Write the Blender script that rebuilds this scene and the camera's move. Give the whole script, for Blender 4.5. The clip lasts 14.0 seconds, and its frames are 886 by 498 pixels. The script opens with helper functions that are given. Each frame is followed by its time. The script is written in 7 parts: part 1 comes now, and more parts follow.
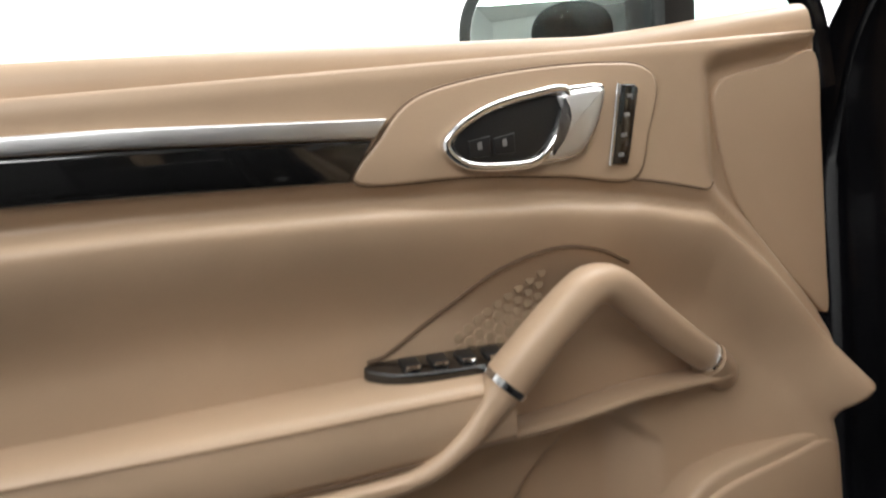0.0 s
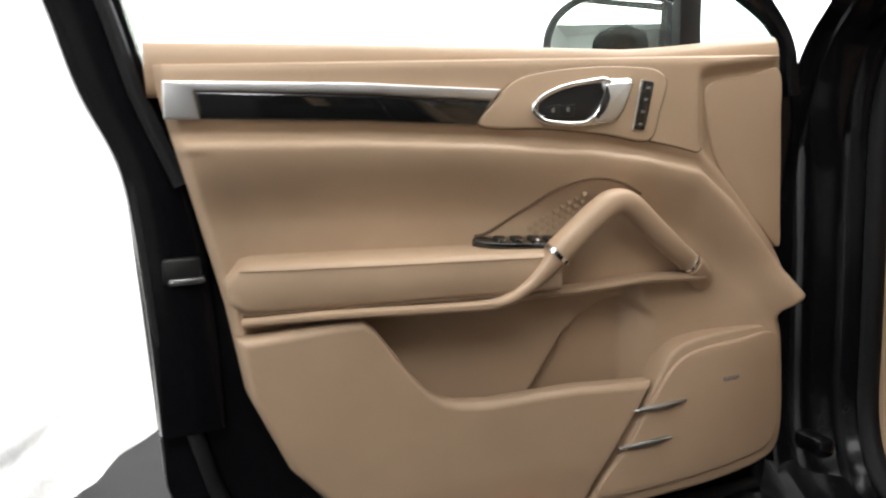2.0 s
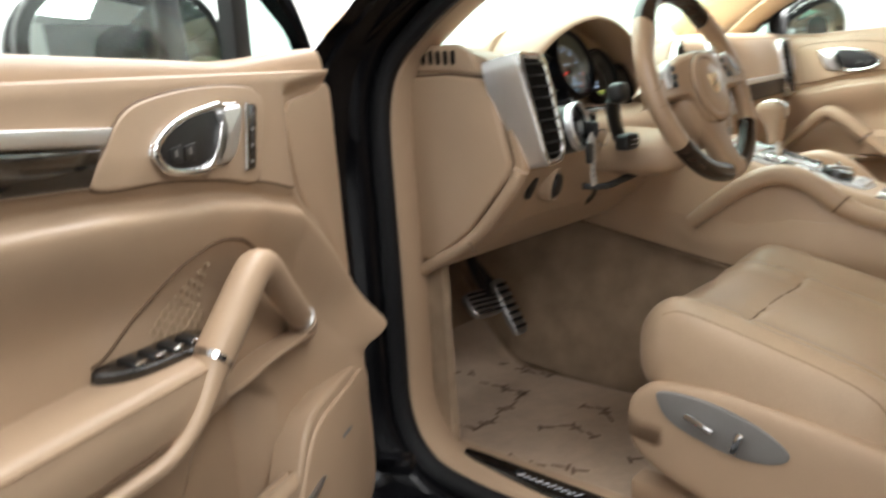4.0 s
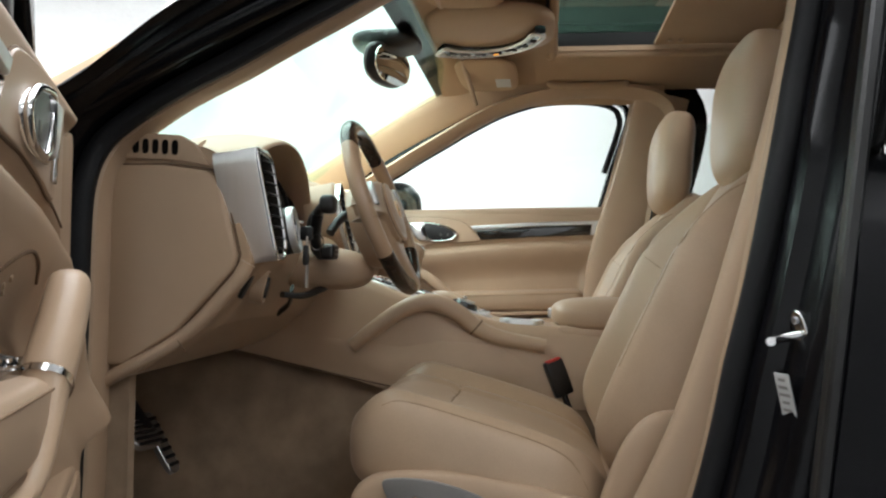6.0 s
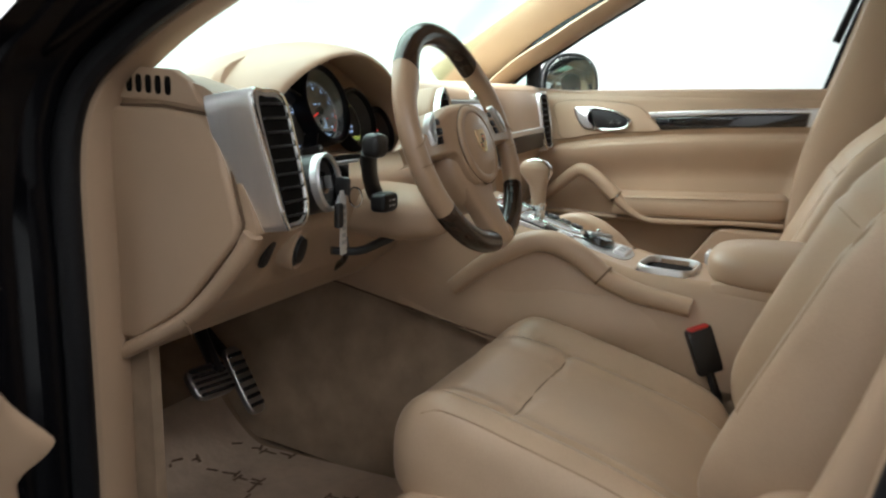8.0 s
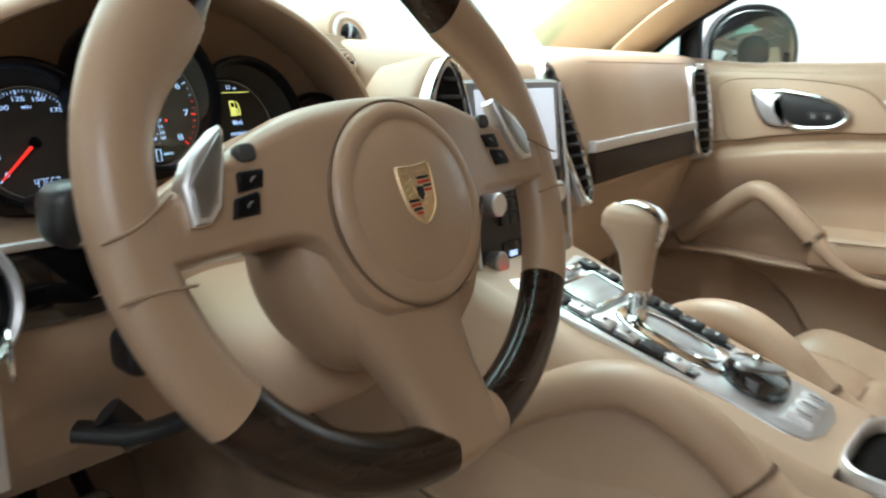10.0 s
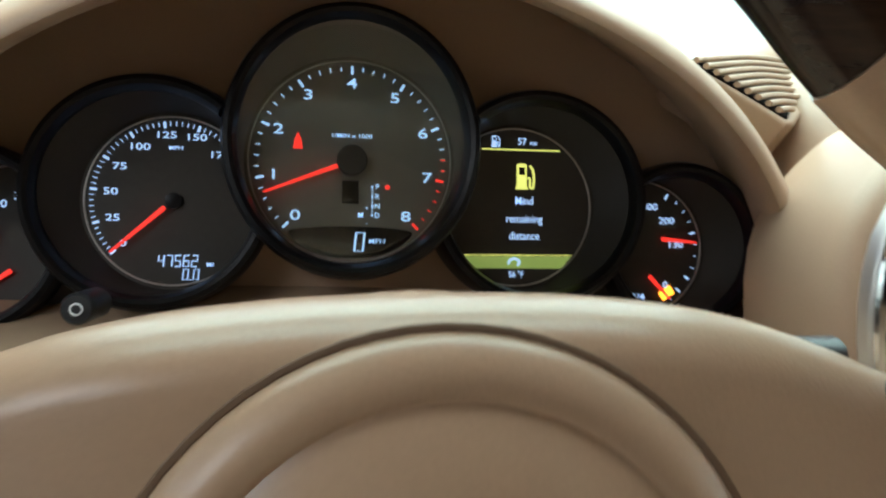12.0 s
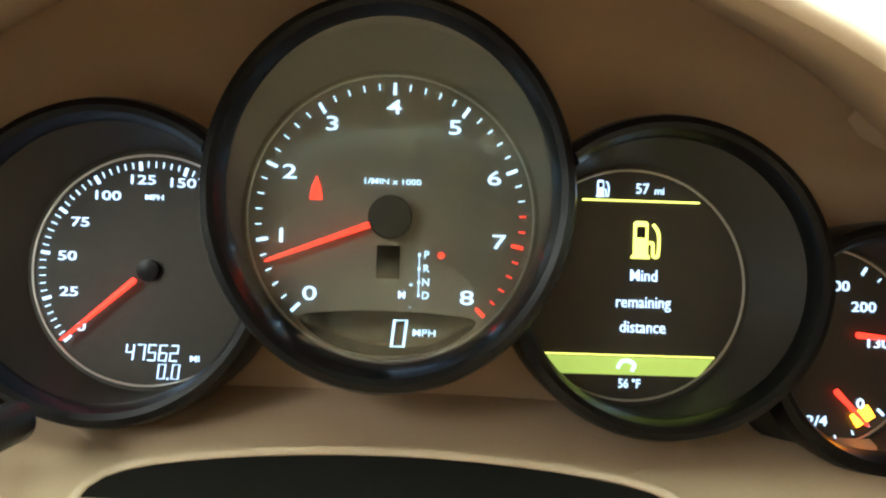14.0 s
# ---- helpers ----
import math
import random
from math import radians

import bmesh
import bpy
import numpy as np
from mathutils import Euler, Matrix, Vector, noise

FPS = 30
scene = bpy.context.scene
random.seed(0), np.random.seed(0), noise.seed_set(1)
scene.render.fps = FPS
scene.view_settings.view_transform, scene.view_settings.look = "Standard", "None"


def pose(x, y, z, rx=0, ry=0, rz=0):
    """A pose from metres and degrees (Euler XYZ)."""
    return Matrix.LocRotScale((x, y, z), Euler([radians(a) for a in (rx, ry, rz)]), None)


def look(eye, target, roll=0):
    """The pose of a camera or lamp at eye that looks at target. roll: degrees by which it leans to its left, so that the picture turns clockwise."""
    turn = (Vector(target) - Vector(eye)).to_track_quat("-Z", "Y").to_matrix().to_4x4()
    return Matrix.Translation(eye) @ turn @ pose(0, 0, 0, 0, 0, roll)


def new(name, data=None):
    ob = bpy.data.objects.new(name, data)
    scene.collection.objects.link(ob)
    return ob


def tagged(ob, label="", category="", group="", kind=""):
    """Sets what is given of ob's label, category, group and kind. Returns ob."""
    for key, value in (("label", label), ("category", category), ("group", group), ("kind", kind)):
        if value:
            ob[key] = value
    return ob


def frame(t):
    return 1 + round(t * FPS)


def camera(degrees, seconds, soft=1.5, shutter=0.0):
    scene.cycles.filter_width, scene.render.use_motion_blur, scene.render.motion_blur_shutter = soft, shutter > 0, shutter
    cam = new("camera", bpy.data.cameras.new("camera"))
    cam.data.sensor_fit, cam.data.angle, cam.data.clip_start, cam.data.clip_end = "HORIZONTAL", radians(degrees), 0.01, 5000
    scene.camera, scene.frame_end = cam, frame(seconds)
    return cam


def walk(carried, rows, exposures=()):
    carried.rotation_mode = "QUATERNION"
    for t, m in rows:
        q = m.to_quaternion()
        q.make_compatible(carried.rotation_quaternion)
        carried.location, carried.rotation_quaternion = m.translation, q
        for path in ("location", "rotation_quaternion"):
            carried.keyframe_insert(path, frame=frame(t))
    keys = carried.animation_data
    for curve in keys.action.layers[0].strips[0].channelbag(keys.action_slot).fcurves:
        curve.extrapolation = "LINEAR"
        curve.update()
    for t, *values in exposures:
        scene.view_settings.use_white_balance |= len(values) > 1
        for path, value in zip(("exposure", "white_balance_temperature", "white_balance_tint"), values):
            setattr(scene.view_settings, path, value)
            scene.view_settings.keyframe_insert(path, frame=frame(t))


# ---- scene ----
cam = camera(59.4, 14.0, soft=2.2, shutter=0.5)
PATH = [
    (0, (-1.337, -0.585, 1.166), (-1.471, 1.382, 0.833), -6.6),
    (0.5, (-1.303, -0.743, 1.14), (-1.531, 1.215, 0.802), -6.5),
    (1, (-1.279, -0.881, 1.116), (-1.541, 1.079, 0.816), -5.9),
    (1.5, (-1.286, -0.987, 1.11), (-1.585, 0.972, 0.839), -4.0),
    (2, (-1.349, -1.058, 1.118), (-1.624, 0.9, 0.814), -2.6),
    (2.5, (-1.522, -1.084, 1.151), (-1.405, 0.869, 0.737), -1.6),
    (3, (-1.679, -1.036, 1.171), (-1.051, 0.806, 0.708), -3.3),
    (3.5, (-1.705, -0.832, 1.184), (-0.684, 0.808, 0.667), -3.1),
    (4, (-1.72, -0.614, 1.197), (-0.296, 0.718, 0.753), -4.1),
    (4.2, (-1.741, -0.533, 1.199), (-0.172, 0.642, 0.805), -4.4),
    (6.3, (-1.922, -0.322, 1.017), (0.063, -0.088, 1.081), 1.2),
    (6.5, (-1.923, -0.337, 1.044), (0.058, -0.068, 1.116), 1.2),
    (7, (-1.855, -0.437, 1.161), (0.091, 0.005, 1.015), 1.3),
    (7.2, (-1.799, -0.498, 1.2), (0.114, 0.04, 0.974), 1.0),
    (9.3, (-0.954, -0.409, 1.229), (0.709, 0.606, 0.777), 2.6),
    (9.5, (-0.886, -0.377, 1.232), (0.765, 0.653, 0.772), 2.4),
    (10, (-0.716, -0.33, 1.224), (0.796, 0.89, 0.748), 1.3),
    (10.5, (-0.611, -0.298, 1.227), (0.691, 1.136, 0.728), 1.4),
    (11, (-0.521, -0.24, 1.229), (0.406, 1.457, 0.718), 2.2),
    (11.5, (-0.437, -0.189, 1.239), (0.125, 1.657, 0.713), 2.7),
    (12, (-0.393, -0.129, 1.251), (-0.037, 1.762, 0.702), 4.4),
    (12.5, (-0.366, -0.085, 1.248), (-0.136, 1.834, 0.734), 5.0),
    (13, (-0.362, -0.042, 1.252), (-0.214, 1.882, 0.726), 4.1),
    (13.5, (-0.357, -0.018, 1.251), (-0.285, 1.907, 0.716), 3.7),
    (14, (-0.354, -0.003, 1.247), (-0.323, 1.922, 0.707), 3.0),
]
from mathutils.bvhtree import BVHTree

walk(cam, [(t, look(eye, target, roll)) for t, eye, target, roll in PATH],
     [(0, 0.0, 6250, 10), (1.0, 0.10, 6300, 10), (2.6, 0.08, 6300, 10), (3.2, 0.17, 6300, 10), (4.0, 0.18, 6250, 10), (5.2, -0.12, 6100, 9), (6.3, -0.55, 6000, 9), (7.2, -0.60, 6000, 9), (8.5, -0.30, 5950, 10), (9.5, -0.15, 5800, 8), (10.5, -0.12, 5750, 7), (11.5, -0.18, 5700, 8), (12.3, 0.08, 5700, 4), (12.8, 0.48, 5750, 3), (13.3, 0.94, 6250, -3), (14, 1.22, 6250, -3)])

# ---- light: a white studio tent with softboxes under its ceiling ----
world = bpy.data.worlds.new("studio_world")
scene.world = world
world.use_nodes = True
world.node_tree.nodes["Background"].inputs[0].default_value = (1, 1, 1, 1)
world.node_tree.nodes["Background"].inputs[1].default_value = 0.12


def softbox(x, y, z, sx, sy, watts, aim):
    lamp = bpy.data.lights.new("softbox", "AREA")
    lamp.shape, lamp.size, lamp.size_y, lamp.energy = "RECTANGLE", sx, sy, watts
    lamp.color = (1.0, 0.975, 0.94)
    ob = new("softbox", lamp)
    ob.matrix_world = look((x, y, z), aim)
    return tagged(ob, "white studio softbox hanging under the ceiling", "studio lamp", "softboxes")


softbox(-2.15, 1.0, 2.80, 1.0, 4.4, 22, (-3.1, 1.0, 0.6))
softbox(2.30, 0.6, 2.95, 0.9, 5.4, 155, (3.7, 0.6, 1.0))
softbox(0.0, 3.70, 2.93, 4.4, 0.9, 300, (0, 4.3, 1.0))
softbox(0.0, 1.05, 2.99, 3.4, 2.6, 205, (0, 1.0, 0.0))
softbox(-1.55, -1.7, 2.92, 2.0, 1.3, 66, (-1.0, 0.1, 0.9))


# ---- materials ----
def material(name, color, rough=0.5, metal=0.0, vary=0.06, big=6.0, fine=300.0, bump=0.0, coat=0.0, glow=0.0, spec=0.5, stretch=(1, 1, 1), dark=None):
    m = bpy.data.materials.new(name)
    m.use_nodes = True
    nt = m.node_tree
    b = nt.nodes["Principled BSDF"]
    b.inputs["Roughness"].default_value = rough
    b.inputs["Metallic"].default_value = metal
    b.inputs["Coat Weight"].default_value = coat
    b.inputs["Coat Roughness"].default_value = 0.05
    b.inputs["Specular IOR Level"].default_value = spec
    if glow:
        b.inputs["Emission Color"].default_value = (*color, 1)
        b.inputs["Emission Strength"].default_value = glow
    tc = nt.nodes.new("ShaderNodeTexCoord")
    mp = nt.nodes.new("ShaderNodeMapping")
    mp.inputs["Scale"].default_value = stretch
    nt.links.new(tc.outputs["Object"], mp.inputs["Vector"])
    n1 = nt.nodes.new("ShaderNodeTexNoise")
    n1.inputs["Scale"].default_value = big
    n1.inputs["Detail"].default_value = 5
    n2 = nt.nodes.new("ShaderNodeTexNoise")
    n2.inputs["Scale"].default_value = fine
    n2.inputs["Detail"].default_value = 3
    for n in (n1, n2):
        nt.links.new(mp.outputs["Vector"], n.inputs["Vector"])
    add = nt.nodes.new("ShaderNodeMath")
    add.operation = "MULTIPLY_ADD"
    add.inputs[1].default_value = 0.35
    nt.links.new(n2.outputs["Fac"], add.inputs[0])
    nt.links.new(n1.outputs["Fac"], add.inputs[2])
    ramp = nt.nodes.new("ShaderNodeValToRGB")
    lo = dark or tuple(c * (1 - vary) for c in color)
    hi = tuple(min(1, c * (1 + vary)) for c in color)
    ramp.color_ramp.elements[0].position, ramp.color_ramp.elements[0].color = 0.45, (*lo, 1)
    ramp.color_ramp.elements[1].position, ramp.color_ramp.elements[1].color = 0.9, (*hi, 1)
    nt.links.new(add.outputs[0], ramp.inputs["Fac"])
    nt.links.new(ramp.outputs["Color"], b.inputs["Base Color"])
    rr = nt.nodes.new("ShaderNodeMapRange")
    rr.inputs["To Min"].default_value, rr.inputs["To Max"].default_value = max(0, rough * 0.85), min(1, rough * 1.15)
    nt.links.new(n1.outputs["Fac"], rr.inputs["Value"])
    nt.links.new(rr.outputs["Result"], b.inputs["Roughness"])
    if bump:
        bp = nt.nodes.new("ShaderNodeBump")
        bp.inputs["Strength"].default_value = 0.6
        bp.inputs["Distance"].default_value = bump
        nt.links.new(n2.outputs["Fac"], bp.inputs["Height"])
        nt.links.new(bp.outputs["Normal"], b.inputs["Normal"])
    return m


def glass(name, tint, gloss=0.04):
    m = bpy.data.materials.new(name)
    m.use_nodes = True
    nt = m.node_tree
    nt.nodes.remove(nt.nodes["Principled BSDF"])
    tr, gl, mix, lw, pw, fr = (nt.nodes.new("ShaderNode" + k) for k in ("BsdfTransparent", "BsdfGlossy", "MixShader", "LayerWeight", "Math", "Math"))
    tr.inputs[0].default_value = (*tint, 1)
    gl.inputs["Roughness"].default_value = gloss
    lw.inputs[0].default_value = 0.5
    pw.operation, pw.inputs[1].default_value = "POWER", 5.0
    fr.operation, fr.inputs[1].default_value, fr.inputs[2].default_value = "MULTIPLY_ADD", 0.55, 0.04
    nt.links.new(lw.outputs["Facing"], pw.inputs[0])
    nt.links.new(pw.outputs[0], fr.inputs[0])
    nt.links.new(fr.outputs[0], mix.inputs[0])
    nt.links.new(tr.outputs[0], mix.inputs[1])
    nt.links.new(gl.outputs[0], mix.inputs[2])
    nt.links.new(mix.outputs[0], nt.nodes["Material Output"].inputs[0])
    return m


TAN = (0.443, 0.315, 0.208)
LEATHER = material("tan_leather", TAN, 0.40, vary=0.08, fine=900, bump=0.00012)
# the tan made darker and browner for the whole steering wheel
WHEEL_LEATHER = material("browner_wheel_leather", tuple(c * k for c, k in zip(TAN, (0.88, 0.84, 0.80))), 0.30, vary=0.10, fine=900, bump=0.00012, spec=0.6)
SOFT = material("tan_soft_plastic", (0.432, 0.304, 0.199), 0.55, vary=0.05, fine=600, bump=0.0002)
SEATL = material("tan_seat_leather", (0.452, 0.324, 0.214), 0.38, vary=0.09, fine=380, bump=0.0004)
LINER = material("tan_headliner_cloth", (0.428, 0.304, 0.198), 0.9, vary=0.06, fine=900, bump=0.0005, spec=0.2)
CARPET = material("tan_carpet", (0.36, 0.265, 0.180), 0.98, vary=0.22, big=14, fine=700, bump=0.003, spec=0.1)
FILM = material("clear_floor_film", (0.55, 0.42, 0.31), 0.3, vary=0.1, big=20, fine=60, bump=0.002, coat=0.4)
PRINT = material("brown_film_print", (0.19, 0.12, 0.075), 0.5, vary=0.3)
SEAM = material("seam_shadow_thread", (0.15, 0.095, 0.055), 0.8)
STITCH = material("tan_seam_thread", (0.30, 0.20, 0.12), 0.8)
PAINT = material("black_car_paint", (0.004, 0.004, 0.005), 0.22, vary=0.2, coat=0.06, spec=0.16)
RUBBER = material("black_rubber", (0.009, 0.009, 0.010), 0.6, vary=0.3, fine=200, bump=0.0005, spec=0.25)
BLACK = material("black_plastic", (0.012, 0.012, 0.012), 0.38, vary=0.25, fine=500, bump=0.0003)
PIANO = material("black_gloss_trim", (0.006, 0.006, 0.006), 0.08, vary=0.2, coat=1.0)
WOOD = material("dark_walnut", (0.024, 0.012, 0.007), 0.25, vary=0.5, big=25, fine=120, coat=0.35, spec=0.25, stretch=(1, 1, 6), dark=(0.008, 0.005, 0.003))
WOOD2 = material("dark_satin_walnut", (0.022, 0.012, 0.007), 0.42, vary=0.5, big=25, fine=120, spec=0.2, stretch=(6, 1, 1), dark=(0.008, 0.005, 0.003))
CHROME = material("polished_chrome", (0.78, 0.78, 0.78), 0.10, 1.0, vary=0.05)
SATIN = material("satin_silver", (0.80, 0.80, 0.80), 0.42, 1.0, vary=0.05, fine=500, stretch=(1, 8, 1))
STEEL = material("brushed_steel", (0.42, 0.42, 0.42), 0.35, 1.0, vary=0.15, fine=400, stretch=(1, 12, 1))
GREY = material("grey_plastic", (0.20, 0.19, 0.18), 0.45, vary=0.08)
GREY2 = material("dark_grey_button", (0.05, 0.048, 0.046), 0.45, vary=0.1)
BEZEL = material("black_gauge_rim", (0.005, 0.005, 0.006), 0.32, vary=0.2, spec=0.22)
DIAL = material("dark_brown_dial", (0.23, 0.20, 0.165), 0.45, vary=0.15, coat=0.5)
# near-black that paints the shade inside slots, vents and wells
OPENING_SHADE = material("opening_shade_black", (0.006, 0.005, 0.004), 0.8, vary=0.1, spec=0.1)
FUNNEL = material("dark_gauge_funnel", (0.19, 0.167, 0.135), 0.6, vary=0.1, spec=0.2)
DIAL2 = material("dark_side_dial", (0.050, 0.045, 0.038), 0.5, vary=0.15, coat=0.1, spec=0.3)
FUNNEL2 = material("dark_side_funnel", (0.040, 0.036, 0.031), 0.5, vary=0.1, spec=0.2)
LCD = material("display_black", (0.006, 0.006, 0.007), 0.12, vary=0.1, coat=0.6)
RING = material("dial_ring_grey", (0.52, 0.50, 0.46), 0.35, 0.7)
WHITE = material("white_backlit_marks", (0.50, 0.68, 1.0), 0.5, glow=1.05)
MARK = material("white_printed_marks", (0.75, 0.75, 0.75), 0.5)
RED = material("red_backlit_needle", (1.0, 0.035, 0.02), 0.5, glow=1.25)
AMBER = material("amber_warning_light", (1.0, 0.35, 0.02), 0.5, glow=3.5)
LIME = material("lime_display_band", (0.36, 0.46, 0.10), 0.5, glow=0.55)
YELLOW = material("yellow_display_mark", (0.80, 0.78, 0.16), 0.5, glow=1.2)
LAMPRED = material("red_door_lamp", (1.0, 0.02, 0.02), 0.4, glow=4.0)
REDPL = material("red_plastic", (0.55, 0.03, 0.02), 0.4, vary=0.05)
GOLD = material("gold_enamel", (0.72, 0.55, 0.33), 0.35, 1.0, vary=0.35, fine=420, bump=0.0016)
GREEN_GLASS = glass("green_tinted_glass", (0.80, 0.93, 0.88))
CLEAR = glass("clear_glass", (0.93, 0.97, 0.95))
DARKGL = glass("dark_tinted_glass", (0.10, 0.12, 0.115))
SUNGL = glass("sunroof_glass", (0.22, 0.30, 0.26))
MIRROR = material("mirror_silver", (0.85, 0.86, 0.86), 0.02, 1.0, vary=0.01)
CLOTH = material("white_backdrop_cloth", (0.86, 0.86, 0.85), 0.9, vary=0.04, big=1.5, fine=30, bump=0.004)
# for the added wall behind the camera, dark to dim the reflections
UNSEEN_DARK = material("dark_unseen_wall", (0.10, 0.10, 0.10), 0.9, vary=0.2, big=2, fine=40, bump=0.004)
FLOOR = material("dark_studio_floor", (0.022, 0.022, 0.023), 0.85, vary=0.3, big=3, fine=150, bump=0.002)
SCREEN = material("navigation_map_screen", (0.62, 0.64, 0.68), 0.3, glow=0.75, vary=0.1, big=40)
STICKER = material("white_paper_label", (0.5, 0.5, 0.49), 0.6)
KEYTAG = material("clear_key_tag", (0.45, 0.42, 0.38), 0.25, coat=0.5)
POCKET = material("tan_pocket_plastic", (0.38, 0.275, 0.175), 0.65, vary=0.06, fine=500, bump=0.0004)


# ---- builders ----
def finish(me, angle=38):
    me.polygons.foreach_set("use_smooth", [True] * len(me.polygons))
    me.set_sharp_from_angle(angle=radians(angle))
    return me


def thing(name, at, label, category, group="", kind=""):
    ob = new(name)
    ob.location = at
    ob.empty_display_size = 0.05
    return tagged(ob, label, category, group, kind)


def part(name, bm, mat, parent=None, label="", angle=38, calc=True):
    if calc:
        bmesh.ops.recalc_face_normals(bm, faces=bm.faces)
    me = bpy.data.meshes.new(name)
    bm.to_mesh(me)
    bm.free()
    me.materials.append(mat)
    finish(me, angle)
    ob = new(name, me)
    if parent is not None:
        ob.parent = parent
        ob.matrix_parent_inverse = Matrix.Translation(parent.location).inverted()
    if label:
        tagged(ob, label)
    return ob


def moved(bm, m):
    bm.transform(m)
    return bm


def spline(pts, per=8, closed=False):
    """Catmull-Rom through the points, in any dimension."""
    p = [np.array(q, float) for q in pts]
    n = len(p)
    out = []
    for i in range(n if closed else n - 1):
        if closed:
            a, b, c, d = p[i - 1], p[i], p[(i + 1) % n], p[(i + 2) % n]
        else:
            b, c = p[i], p[i + 1]
            a = p[i - 1] if i else 2 * b - c
            d = p[i + 2] if i + 2 < n else 2 * c - b
        for k in range(per):
            t = k / per
            out.append(0.5 * (2 * b + (c - a) * t + (2 * a - 5 * b + 4 * c - d) * t * t + (3 * b - a - 3 * c + d) * t ** 3))
    if not closed:
        out.append(p[-1])
    return out


def rings(loops, cap=True, closed=True, into=None):
    """A skin over loops of equal length; cap closes both ends."""
    bm = into or bmesh.new()
    vs = [[bm.verts.new(tuple(q)) for q in l] for l in loops]
    n = len(vs[0])
    for a, b in zip(vs, vs[1:]):
        for i in range(n if closed else n - 1):
            j = (i + 1) % n
            bm.faces.new((a[i], a[j], b[j], b[i]))
    if cap:
        bm.faces.new(vs[0][::-1])
        bm.faces.new(vs[-1])
    return bm


def sup(a, b, power, n, half=False):
    """A superellipse."""
    out = []
    for i in range(n):
        t = 2 * math.pi * i / n
        c, s = math.cos(t), math.sin(t)
        out.append((a * math.copysign(abs(c) ** (2 / power), c), b * math.copysign(abs(s) ** (2 / power), s)))
    return out


def sweep(pts, size, up=(0, 0, 1), n=14, per=8, power=2.0, closed=False, raw=False):
    """A bar along a spline. size: (across, along up), or a function of 0..1."""
    path = [Vector(q) for q in (pts if raw else spline(pts, per, closed))]
    up = Vector(up)
    m = len(path)
    loops = []
    for i, q in enumerate(path):
        d = (path[(i + 1) % m] - path[i - 1]) if closed else (path[min(i + 1, m - 1)] - path[max(i - 1, 0)])
        d.normalize()
        side = d.cross(up).normalized()
        top = side.cross(d)
        a, b = size(i / (m - 1)) if callable(size) else size
        loops.append([q + side * u + top * v for u, v in sup(a, b, power, n)])
    if closed:
        loops.append(loops[0])
        bm = rings(loops, cap=False)
        bmesh.ops.remove_doubles(bm, verts=bm.verts, dist=1e-6)
        return bm
    return rings(loops)


def plate(outline, m, depth=0.01, bevel=0.003, per=6, straight=False, steps=3, dome=0.0, into=None):
    """A plate with rounded rim over an outline in the u, v plane of m; its face lies at w = 0, its back at -depth."""
    o = [np.array(q, float) for q in outline] if straight else spline(outline, per, True)
    area = sum(o[i - 1][0] * o[i][1] - o[i][0] * o[i - 1][1] for i in range(len(o)))
    if area < 0:
        o = o[::-1]
    n = len(o)
    ins = []
    for i in range(n):
        e0, e1 = o[i] - o[i - 1], o[(i + 1) % n] - o[i]
        n0, n1 = (np.array((-e[1], e[0])) / (np.hypot(*e) + 1e-9) for e in (e0, e1))
        k = n0 + n1
        ins.append(k / max(0.6, (k @ k) / 2 + 1e-9))
    bm = into or bmesh.new()
    prof = [(0, -depth)] + [(bevel * (1 - math.cos(a)), bevel * (math.sin(a) - 1)) for a in np.linspace(0, math.pi / 2, steps + 1)]
    loops = [[m @ Vector((*(o[i] + ins[i] * d), w)) for i in range(n)] for d, w in prof]
    if dome:
        c = sum(o) / n
        for f in (0.85, 0.65, 0.4, 0.15):
            loops.append([m @ Vector((*(c + (o[i] + ins[i] * bevel - c) * f), dome * (1 - f * f))) for i in range(n)])
    return rings(loops, into=bm)


def box(c, size, bevel=0.003, m=None, segs=2):
    bm = bmesh.new()
    bmesh.ops.create_cube(bm, size=1)
    bmesh.ops.scale(bm, vec=size, verts=bm.verts)
    bevel = min(bevel, min(size) * 0.45)
    if bevel > 0:
        bmesh.ops.bevel(bm, geom=bm.edges[:], offset=bevel, segments=segs, profile=0.5, affect="EDGES")
    bmesh.ops.translate(bm, vec=c, verts=bm.verts)
    return moved(bm, m) if m else bm


def lathe(profile, m, n=40):
    """Turns (radius, height) points round the w axis of m."""
    return rings([[m @ Vector((r * math.cos(2 * math.pi * i / n), r * math.sin(2 * math.pi * i / n), h)) for i in range(n)] for r, h in profile])


def tube(r0, r1, h0, h1, m, n=64, lip=0.0015):
    """A ring with an inner and an outer wall."""
    prof = [(r0, h0), (r0, h1 - lip), (r0 + lip, h1), (r1 - lip, h1), (r1, h1 - lip), (r1, h0)]
    loops = [[m @ Vector((r * math.cos(2 * math.pi * i / n), r * math.sin(2 * math.pi * i / n), h)) for i in range(n)] for r, h in prof + prof[:1]]
    bm = rings(loops, cap=False)
    bmesh.ops.remove_doubles(bm, verts=bm.verts, dist=1e-7)
    return bm


